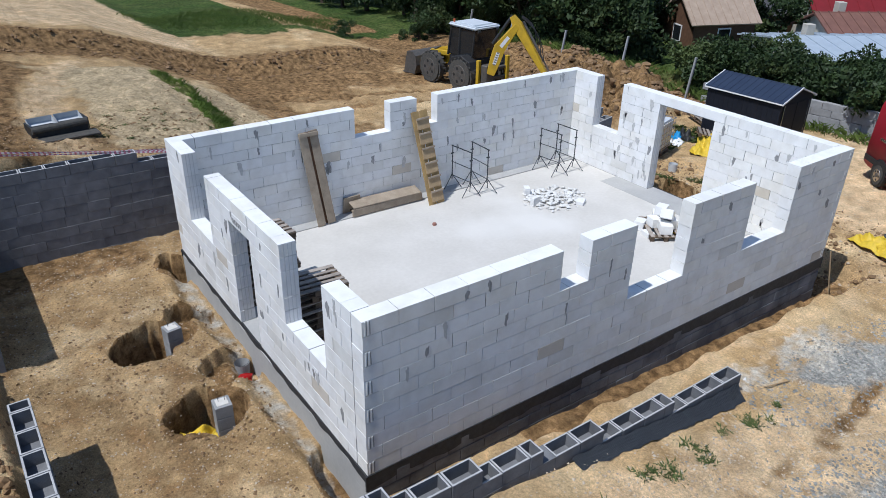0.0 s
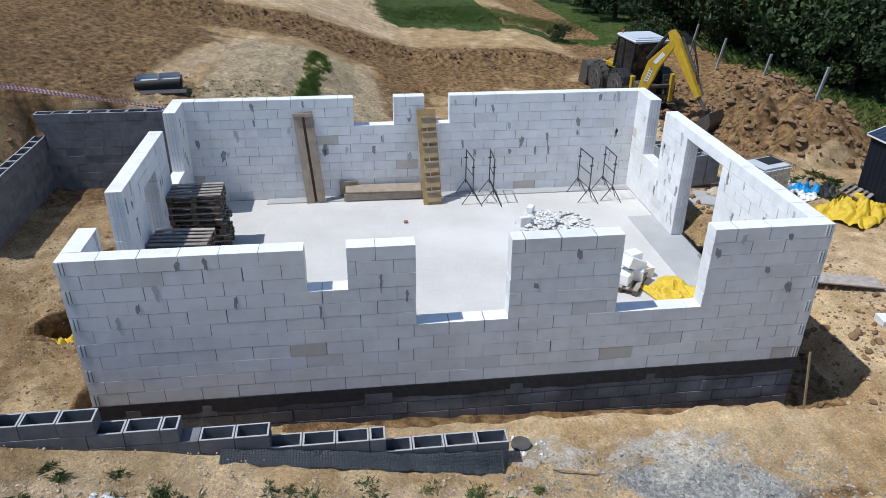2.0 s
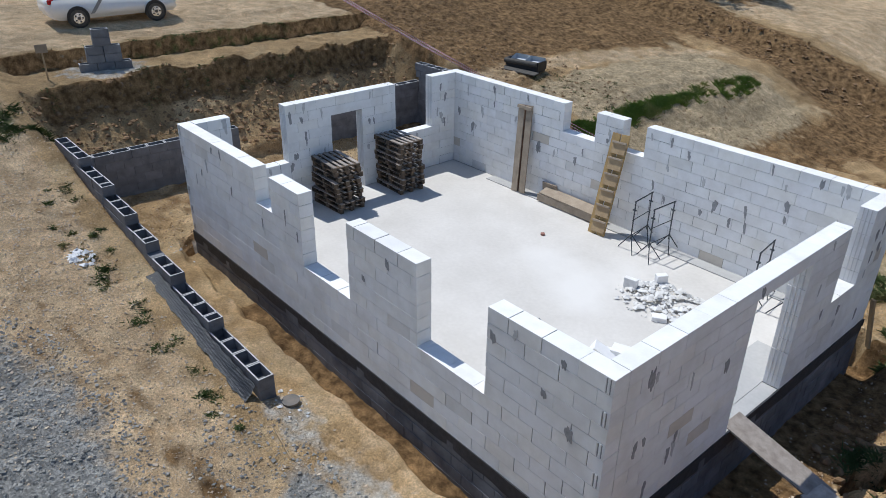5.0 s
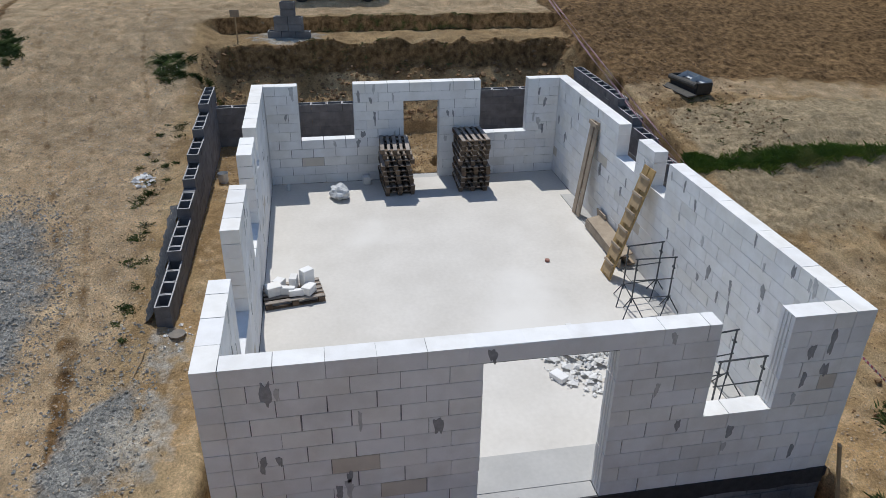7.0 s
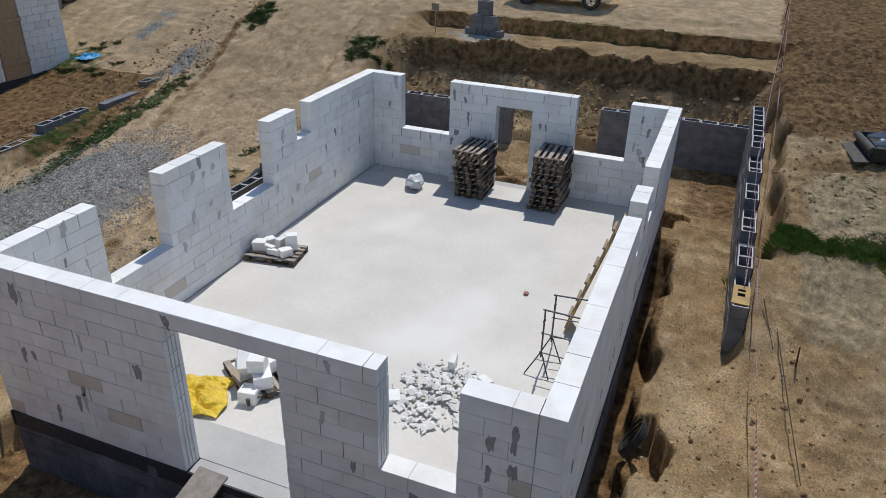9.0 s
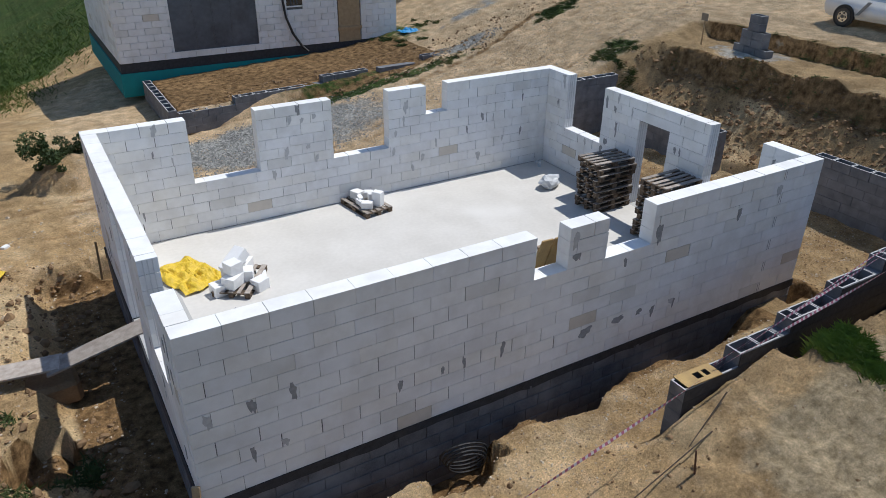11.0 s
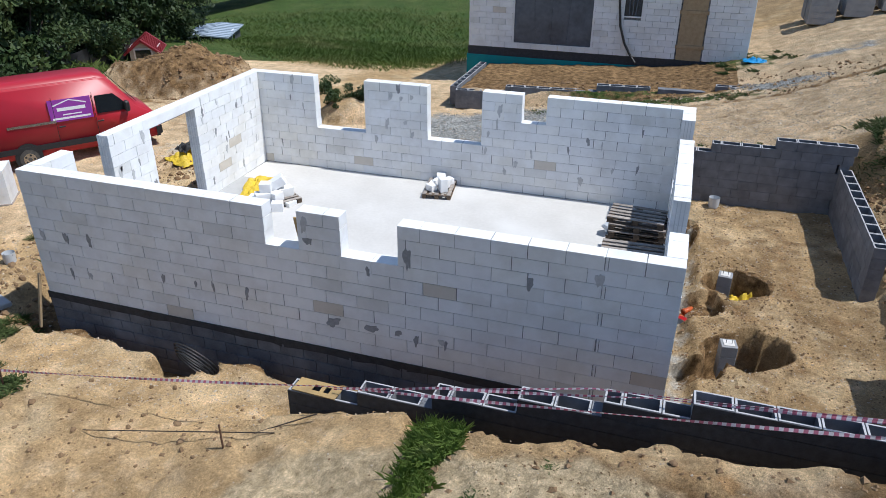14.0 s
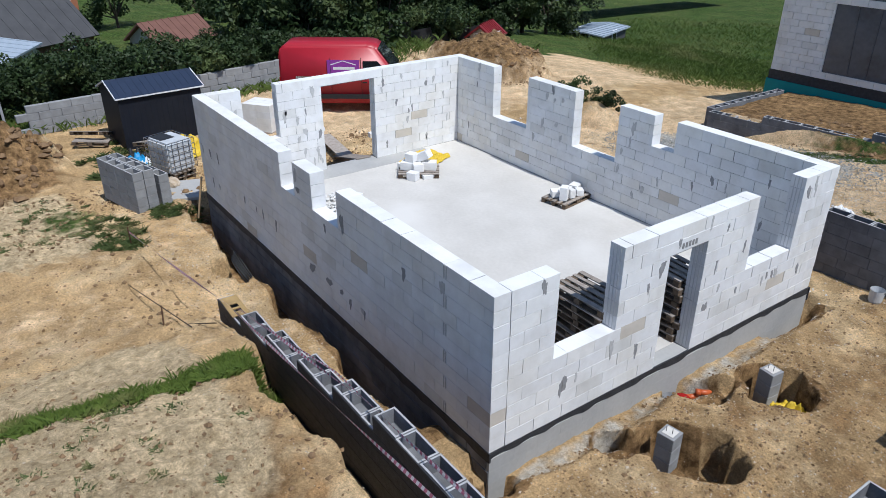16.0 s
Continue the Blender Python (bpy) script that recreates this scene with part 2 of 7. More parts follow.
HOLES = ((-1.5, 5.85, 0.92, 0.62, 12, 0.95), (-0.55, 6.6, 0.5, 0.45, 0, 0.45), (-1.4, 3.15, 0.82, 0.66, 15, 0.9), (-0.55, 4.25, 0.55, 0.5, 0, 0.35), (-0.3, 8.7, 0.4, 0.6, 0, 0.7), (8.7, 9.45, 0.65, 0.42, 10, 0.7), (-0.2, 0.5, 0.4, 0.9, 0, 0.35), (14.5, 5.6, 0.9, 0.55, 60, 0.8))


def ground_z(x, y, detail=True):
    x, y = np.asarray(x, float), np.asarray(y, float)
    south = np.interp(x, [-60, -14, -9, -6, -3, -0.6, 2.6, 5.2, 8, 12, 60], [4.2, 3.2, 3.0, 2.35, 1.35, 0.9, 0.4, -0.05, -0.5, -0.62, -0.8])
    north = np.interp(x, [-60, -14, -9, -5.7, -0.4, 2.2, 5, 7.6, 10, 13, 16, 60], [4.4, 3.2, 3.0, 2.5, 1.6, 1.25, 0.42, -0.3, -0.35, -0.55, -0.85, -1.2])
    z = south + (north - south) * smooth(-2, 11, y)
    z = z - 0.15 * np.clip(-y - 12, 0, 25) * smooth(6, 16, x)
    z = z - 0.9 * smooth(13, 20, y) * smooth(2, 7, x) * smooth(16, 8, x) * 0.35
    z = z + 0.55 * smooth(25.6, 26.3, y + wobble(x, y, 0.25) * 0.7) * smooth(-16, -4, x) * smooth(18, 14, x)
    z = z - 0.035 * np.clip(y - 36, 0, 60)
    z = z - 0.05 * np.clip(x - 30, 0, 45)
    # terraces west of the cut
    inside = smooth(-2.4, -1.4, y) * smooth(11.8, 10.9, y)
    ragged = 0.08 * wobble(x * 0.3, y, 0.9, 1.0) + 0.14 * lumps(x, y, 1.9, 3)
    terr = np.where(x < -8.7 + ragged, 2.98, 2.45)
    z = np.where((x < -6.0) & (x > -11), z + (terr - z) * inside, z)
    # filled terrace in front of the neighbouring house
    fill = np.interp(x, [-2, 1.5, 9], [0.95, 0.62, 0.2])
    z = np.where((x > -1.8) & (x < 8.85) & (y > -14.5) & (y < -8.95), np.maximum(z, fill), z)
    # spoil humps
    z = z + 1.9 * np.sqrt(hump(x, y, 21.6, -8.4, 3.2, 2.0, 20)) * (0.85 + 0.5 * lumps(x, y, 1.3, 5)) + 0.8 * np.sqrt(hump(x, y, 26.5, -6.5, 3.4, 1.8, 0))
    z = z + 0.75 * hump(x, y, 12.6, -6.4, 1.5, 0.9, 10)
    heap = 1.05 * np.sqrt(hump(x, y, 21.0, 15.6, 5.0, 3.2, 60)) + 0.7 * np.sqrt(hump(x, y, 20.0, 13.6, 3.0, 1.7, -50)) + 0.5 * np.sqrt(hump(x, y, 23.5, 21.5, 4.5, 2.4, 70))
    z = z + heap * smooth(17.4, 19.2, x) * (0.85 + 0.55 * lumps(x, y, 1.1, 8) + 0.45 * lumps(x, y, 2.6, 18) + 0.25 * lumps(x, y, 5.3, 28))
    z = z + 0.1 * smooth(0, 0.5, hump(x, y, 19.0, 0.5, 6.0, 5.0))
    z = z + 0.3 * hump(x, y, 2.0, 17.5, 2.6, 6.0, -10)
    # the building pit inside the block walls
    pit = np.interp(x, [-4.5, -3.6, 0, 6, 9, 13], [-0.12, -0.3, -0.33, -0.42, -0.5, -0.6])
    edge_s, edge_n = 0.25 + 1.4 * smooth(5.9, 7.5, x), 0.25 + 1.6 * smooth(5.5, 7.5, x)
    m = smooth(-1.82, -1.82 + edge_s, y) * smooth(10.75 + edge_n * 0.4, 10.75 - edge_n * 0.6, y) * smooth(-4.35, -4.2, x) * smooth(16, 12, x)
    # west cut with a bank
    bank = np.interp(x + ragged * 0.8, [-6.45, -6.25, -5.6, -4.9, -4.3], [2.45, 1.75, 1.05, 0.4, 0.15])
    w = smooth(-2.1, -1.3, y + ragged) * smooth(11.3, 10.2, y + ragged) * (x > -6.9) * (x < -4.0)
    z = np.minimum(z, z + (bank - z) * w)
    z = z + (pit - z) * m
    # trenches along the footing
    e = 0.16 * wobble(x, y, 1.1, 2.0) + 0.14 * lumps(x, y, 2.2, 9)
    t_n = smooth(9.22, 9.1, y + e * 1.5) * (y > 8.3) * smooth(1.2, 2.6, x) * smooth(13.4, 12.8, x)
    t_s = smooth(-0.6, -0.42, y + e) * (y < 0.4) * smooth(-0.6, 0.4, x) * smooth(13.9, 13.3, x)
    t_e = smooth(14.5, 13.9, x + e) * (x > 12.1) * smooth(-0.75, -0.4, y + e) * smooth(9.2, 8.2, y)
    t_w = smooth(-0.62, -0.25, x + e * 0.7) * (x < 0.4) * (y > -0.3) * (y < 9.0)
    for t, d in ((t_n, -1.5), (t_s, np.interp(x, [0, 5, 9, 12.5], [-0.6, -0.75, -0.9, -1.12])), (t_e, -1.2)):
        z = z + (np.minimum(z, d) - z) * t
    z = z + (np.minimum(z, -0.62) - z) * t_w
    gap = (y > 10.5) * smooth(11.32, 11.16, y + e * 0.9) * smooth(3.7, 3.1, x) * smooth(-4.9, -4.3, x)
    z = np.where(gap > 0, z - 0.95 * gap * (z > 0), z)
    # dug holes
    for cx, cy, rx, ry, tn, d in HOLES:
        z = z - d * smooth(0.05, 0.22, hump(x + e * 1.4 + 0.16 * lumps(x, y, 4.1, 81), y + e * 1.3 + 0.16 * lumps(x, y, 4.7, 82), cx, cy, rx, ry, tn))
    for off in (-3.4, -1.1, 1.2):
        mid = np.interp(x, [-10, 0, 8, 16], [27, 25.2, 23.3, 21.5]) + off
        z = z - 0.11 * np.exp(-((np.abs(y - mid) - 0.85) / 0.22) ** 2) * smooth(-14, -6, x) * smooth(17, 14, x)
    for off, sgn in ((0.0, 1.0), (2.6, -1.0), (-1.9, 0.4)):
        mid = np.interp(x, [-30, -12, -6, 0, 6, 14], [-6, -8.4, -7.6, -6.2, -4.8, -3.6]) + off + sgn * 0.05 * x
        z = z - 0.035 * np.exp(-((np.abs(y - mid) - 0.8) / 0.18) ** 2) * smooth(-1.9, -2.6, y)
    if detail:
        z = z + 0.22 * w * (1 - m) * lumps(x, y, 1.1, 61)
        rough = 0.042 + 0.055 * w * (1 - m) + 0.07 * smooth(16, 20, x) * smooth(10, 13, y)
        rough = rough + 0.045 * smooth(10.8, 12, y) * smooth(26, 20, y)
        z = z + rough * (lumps(x, y, 2.3, 1) + 0.6 * lumps(x, y, 5.1, 2)) * 1.6 + 0.03 * lumps(x, y, 9.3, 4) + 0.02 * lumps(x, y, 13.7, 14)
    under = (x > 0.06) & (x < 12.44) & (y > 0.06) & (y < 8.64)
    return np.where(under, np.minimum(z, -1.0), z)


def gz(x, y):
    return float(ground_z(np.array([x]), np.array([y]))[0])


def ground_layers(x, y):
    w = lumps(x, y, 0.5, 11) + 0.5 * lumps(x, y, 1.3, 12)
    pit = smooth(-4.3, -4.0, x) * smooth(-1.9, -1.6, y) * smooth(10.9, 10.6, y) * smooth(15, 13.5, x)
    out = 1 - pit
    pale = np.clip(smooth(-1.6, -3.2, y) * smooth(-24, -16, y) * smooth(16, 9, x) + smooth(-8, -10, x) * 0.9 + 0.75 * smooth(14, 17, x) * smooth(9, 4, y) * smooth(-20, -14, y), 0, 1)
    strip = smooth(-1.5, -1.3, y) * smooth(0.1, -0.2, y) * smooth(0, 3, x) + 0.9 * smooth(9.1, 9.4, y) * smooth(14.5, 12.5, y) * smooth(1.5, 4.5, x) * smooth(15, 12, x)
    # extra brown along the west bank's top paints the shadow under its edge
    brown = smooth(16, 20, y) * smooth(3, 6, x) * 0.3 + 0.4 * np.exp(-((y + wobble(x, y, 0.25) * 0.7 - 25.9) / 0.5) ** 2) * smooth(-16, -4, x) * smooth(18, 14, x) + smooth(15.5, 18, x) * smooth(10, 13, y) + smooth(-4.2, -4.6, x) * smooth(-6.7, -6.4, x) * smooth(-2, -1, y) * smooth(13, 10, y) * (0.36 + 0.7 * smooth(-5.9, -6.3, x))
    brown = brown + 0.9 * smooth(-3.0, -5.5, x) * smooth(-15, -12, x) * smooth(10.5, 12, y) * smooth(22, 16, y) + 0.55 * smooth(10.8, 12, y) * smooth(2, -1, x) * smooth(26, 20, y) + 0.35 * hump(x, y, 9, 11.7, 3.5, 1.0) + 0.6 * hump(x, y, 6, 25.5, 16, 2.2) + 0.35 * smooth(12, 20, y) * smooth(-2, -10, x) + 0.85 * hump(x, y, 1.8, -8.9, 5.0, 0.9, 4)
    brown = np.where(pit > 0.5, 0.34 * smooth(-0.3, -0.9, x) + 0.3 * smooth(8.9, 9.3, y) + 0.06 + 0.2 * lumps(x, y, 0.9, 31), brown)
    brown = brown + 0.95 * hump(x, y, 21.6, -8.4, 4.2, 2.9, 20) + 0.3 * smooth(11, 12, y) * smooth(-2, 1, x) * smooth(12, 8, x) * smooth(19, 15, y) + 0.7 * smooth(11, 13, y) * smooth(0, -3, x) * smooth(-22, -14, x)
    swept = smooth(-0.06, 0.14, lumps(x * 0.1 + 0.03 * y, y * 0.42 - 0.05 * x, 1.0, 51))
    brown = brown * np.where((y > 11.5) & (x < 18), 1 - 0.4 * swept, 1)
    # brown line on the terrace step paints the shade of its east face
    brown = brown + 0.85 * np.exp(-((x + 8.62) / 0.28) ** 2) * smooth(-2.4, -1.4, y) * smooth(11.8, 10.9, y)
    north = smooth(10.9, 11.8, y) * smooth(24.5, 23, y)
    swath = np.exp(-((x - np.interp(y, [12, 14, 18, 25], [-1.5, -1.8, -1.1, 1.2])) / 1.15) ** 2) * north
    brown = brown * (1 - 0.75 * swath) + 0.42 * north * smooth(-1.8, -3.2, x + w) + 0.3 * north * smooth(2.4, 1.8, x) * smooth(13.5, 12, y) + 0.45 * north * smooth(-0.05, 0.2, lumps(x, y, 0.45, 71)) * smooth(4.2, 5.2, x) * smooth(12, 9, x)
    pale = pale + 0.62 * swath + 0.7 * smooth(27.2, 28.6, y) * smooth(10, 6, x) + 0.5 * hump(x, y, 8.5, 15.0, 3.5, 2.2, 20)
    brown = brown + 0.8 * np.exp(-((y + wobble(x, y, 0.25) * 0.7 - 25.9) / 0.6) ** 2) * smooth(-10, -4, x) * smooth(18, 14, x)
    for cx, cy, rx, ry, tn, d in HOLES:
        brown = brown + 0.75 * smooth(0.02, 0.2, hump(x, y, cx, cy, rx, ry, tn))
    brown = brown + 0.75 * (x > -1.6) * (x < 8.9) * (y > -13.8) * (y < -9.0)
    for off, sgn in ((0.0, 1.0), (2.6, -1.0), (-1.9, 0.4)):
        mid = np.interp(x, [-30, -12, -6, 0, 6, 14], [-6, -8.4, -7.6, -6.2, -4.8, -3.6]) + off + sgn * 0.05 * x
        brown = brown + 0.43 * np.exp(-((np.abs(y - mid) - 0.8) / 0.2) ** 2) * smooth(-1.9, -2.6, y)
    mid = np.interp(x, [-10, 0, 8, 16], [27, 25.2, 23.3, 21.5])
    brown = brown + 0.55 * np.exp(-((y - mid) / 1.5) ** 2) * smooth(-14, -6, x) * smooth(17, 14, x)
    for off in (-3.4, 1.2):
        brown = brown + 0.52 * np.exp(-((np.abs(y - mid - off) - 0.85) / 0.25) ** 2) * smooth(-14, -6, x) * smooth(17, 14, x)
    dry = smooth(11, 12.5, y) * smooth(6.8, 4.5, x) * smooth(-1.5, 1.0, x) * smooth(24, 20, y) + 0.95 * smooth(11.2, 12.2, y) * smooth(10.5, 12.5, x) * smooth(18.5, 16, x) * smooth(18, 15, y)
    gravel = hump(x, y, 6.2, -6.1, 5.2, 2.6, -4) * 1.0 + hump(x, y, 9.8, -2.3, 2.6, 1.0, -8) * 0.75 + hump(x, y, -2.9, -9.1, 1.7, 0.5, 20) * 0.95 + hump(x, y, -5.2, -12.2, 3.0, 1.0, 10) * 0.6
    chalk = 0.56 * np.exp(-((x + 0.25) / 0.3) ** 2) * (y > 0) * (y < 9) + hump(x, y, 9.6, -1.6, 2.0, 1.0) * 0.62 + hump(x, y, 7.3, -1.5, 1.1, 0.7) * 0.6 + hump(x, y, -7.6, 0.9, 1.6, 2.2) * 0.7 + hump(x, y, 16.0, -1.0, 2.0, 1.4) * 0.55
    turf = 1.3 * smooth(0, -2.5, y + 15.8 + (22 - x) * 1.0 + 3 * w) * smooth(-2, 4, x) + 1.2 * smooth(31.5, 33.5, y + 2.0 * w + 0.25 * np.clip(x - 12, 0, 9)) * smooth(5, 8, x) + 1.2 * smooth(25, 28, x + 2 * w) * smooth(-12, -6, y)
    turf = np.where((y > 33.5 - 0.2 * (x - 13.8)) & (x > 13.8) & (x < 19.5) & (y < 60), 0.1, turf)
    turf = turf + 0.5 * hump(x, y, 3.05, 14.6, 0.18, 3.6, -2) + 0.45 * hump(x, y, -8.6, 5, 0.4, 8) + 0.6 * hump(x, y, 14.2, 12.0, 2.4, 1.6) + 0.7 * hump(x, y, -5.4, -3.0, 1.2, 1.0) + 1.0 * hump(x, y, 1.6, -7.95, 5.0, 0.5, 3) + 0.6 * hump(x, y, 2.5, -9.1, 4.5, 0.8, 3) + 0.8 * hump(x, y, -6.8, -8.3, 1.5, 0.8, 15) + 0.6 * hump(x, y, -2.0, -13.4, 2.0, 2.4) + 0.5 * hump(x, y, 18.5, 9.0, 3, 1.5) + 1.2 * smooth(40, 60, x) + 1.2 * smooth(-30, -45, x) + 1.2 * smooth(-38, -45, y)
    # trenches browned for damp earth, with the shade lying in them painted too
    brown = brown * (1 - 0.6 * np.clip(strip, 0, 1)) + 0.9 * smooth(9.3, 9.1, y) * (y > 8.6) * (x > 1) * (x < 13.4) + 0.7 * smooth(-0.6, -0.4, y) * (y < 0.2) * (x > 3) * (x < 13.6) + 0.8 * smooth(14.2, 13.6, x) * (x > 12.4) * (y > -0.6) * (y < 9)
    return {"pale": np.clip(pale * out + 0.42 * strip, 0, 1), "brown": brown, "dry": dry * out, "gravel": gravel * out, "chalk": chalk, "turf": turf * out}


def axis(lo, hi, step, far):
    a = list(np.arange(lo, hi + 1e-6, step))
    up, dn, s = [hi], [lo], step
    while up[-1] < far:
        s *= 1.06
        up.append(up[-1] + s)
        dn.append(dn[-1] - s)
    return np.array(dn[:0:-1] + a + up[1:])


def build_ground():
    def finer(a, spans):
        out = []
        for u, v in zip(a, a[1:]):
            out.append(u)
            if any(lo < u < hi for lo, hi in spans):
                out.append((u + v) / 2)
        return np.array(out + [a[-1]])
    xs = finer(axis(-9.0, 16.5, 0.075, 420), ((-2.6, 0.1), (12.4, 15.2)))
    ys = finer(axis(-6.5, 15.0, 0.075, 420), ((-1.0, 0.1), (2.2, 7.4), (8.2, 10.0)))
    X, Y = np.meshgrid(xs, ys)
    x, y = X.ravel(), Y.ravel()
    z = ground_z(x, y)
    nx, ny = len(xs), len(ys)
    i = (np.arange(ny - 1)[:, None] * nx + np.arange(nx - 1)[None, :]).ravel()
    faces = np.stack([i, i + 1, i + nx + 1, i + nx], 1)
    me = bpy.data.meshes.new("ground")
    me.from_pydata(np.stack([x, y, z], 1).tolist(), [], faces.tolist())
    me.polygons.foreach_set("use_smooth", [True] * len(me.polygons))
    for k, v in ground_layers(x, y).items():
        me.attributes.new(k, "FLOAT", "POINT").data.foreach_set("value", np.clip(v, 0, 1).astype(np.float32))
    me.materials.append(EARTH)
    return tagged(new("ground", me), "bare sandy building ground, gravel tracks and turf", "ground", kind="structure")


ground = build_ground()

# ---- the shell: footing, slab, aerated concrete walls ----
LEN, WID, TALL, THICK, COURSE, BLOCK = 12.55, 8.7, 2.75, 0.3, 0.25, 0.6
BRICKS = {}


def chamfered(size, c, mat, name):
    key = (tuple(round(v, 3) for v in size), mat.name)
    if key not in BRICKS:
        bm = bmesh.new()
        box(bm, size, bevel=c)
        BRICKS[key] = mesh_of(bm, name, mat)
    return BRICKS[key]


def place(name, mesh, parent, at, turn=0.0):
    ob = new(name, mesh)
    ob.parent = parent
    ob.matrix_basis = Matrix.Translation(at) @ Matrix.Rotation(turn, 4, "Z")
    return ob


def course_pieces(length, row, openings, rng, size=BLOCK, offset=0.5):
    """Stretches of one course: whole blocks in running bond, cut where an opening takes the course away."""
    z0, z1 = row * COURSE, (row + 1) * COURSE
    spans, at = [], 0.0
    for a, b, lo, hi in sorted(openings):
        if z0 + 0.05 >= lo and z1 - 0.05 <= hi:
            spans.append((at, a))
            at = b
    spans.append((at, length))
    out = []
    for a, b in spans:
        joints = [a]
        x = a - (a % size) + (size * offset if row % 2 else 0.0) + rng.uniform(-0.03, 0.03)
        while x < b - 0.12:
            if x > a + 0.12:
                joints.append(x)
            x += size
        joints.append(b)
        out += list(zip(joints, joints[1:]))
    return out


def block_wall(name, label, length, origin, turn, openings, seed):
    """origin: the outer lower corner; the wall runs along its local x, its outer face at local y = 0."""
    rng = random.Random(seed)
    wall = thing(name, label, "wall", Matrix.Translation(origin) @ Matrix.Rotation(turn, 4, "Z"), kind="structure")
    rows = round(TALL / COURSE)
    bm = bmesh.new()
    for r in range(rows):
        spans = []
        for a, b in course_pieces(length, r, openings, random.Random(1)):
            if spans and abs(spans[-1][1] - a) < 1e-6:
                spans[-1][1] = b
            else:
                spans.append([a, b])
        for a, b in spans:
            box(bm, (b - a - 0.024, THICK - 0.024, COURSE - 0.016), ((a + b) / 2, THICK / 2, r * COURSE + COURSE / 2))
            if r and all(not (lo - 0.05 < r * COURSE < hi and o0 < (a + b) / 2 < o1) for o0, o1, lo, hi in openings):
                box(bm, (b - a - 0.04, THICK - 0.026, 0.03), ((a + b) / 2, THICK / 2, r * COURSE))
    part("joint_bed", bm, THIN_JOINT, wall, "thin grey adhesive bed between the blocks")
    for r in range(rows):
        for a, b in course_pieces(length, r, openings, rng):
            gap = rng.choice((0.003, 0.004, 0.005, 0.006, 0.009, 0.013, 0.02))
            w = round(b - a - gap, 3)
            me = chamfered((w, THICK, COURSE - rng.choice((0.003, 0.004, 0.005, 0.006, 0.009))), 0.0014, AAC, "block")
            place("block", me, wall, ((a + b) / 2 + rng.uniform(-1, 1) * 0.001, THICK / 2 + rng.uniform(-1, 1) * 0.0014, r * COURSE + COURSE / 2 + rng.uniform(-1, 1) * 0.0008))
    return wall


def lintel(parent, a, b, z, tall=0.25, label="aerated concrete lintel over the opening"):
    bm = bmesh.new()
    box(bm, (b - a, THICK + 0.006, tall - 0.004), ((a + b) / 2, THICK / 2, z + tall / 2), bevel=0.008)
    return part("lintel", bm, AAC, parent, label)


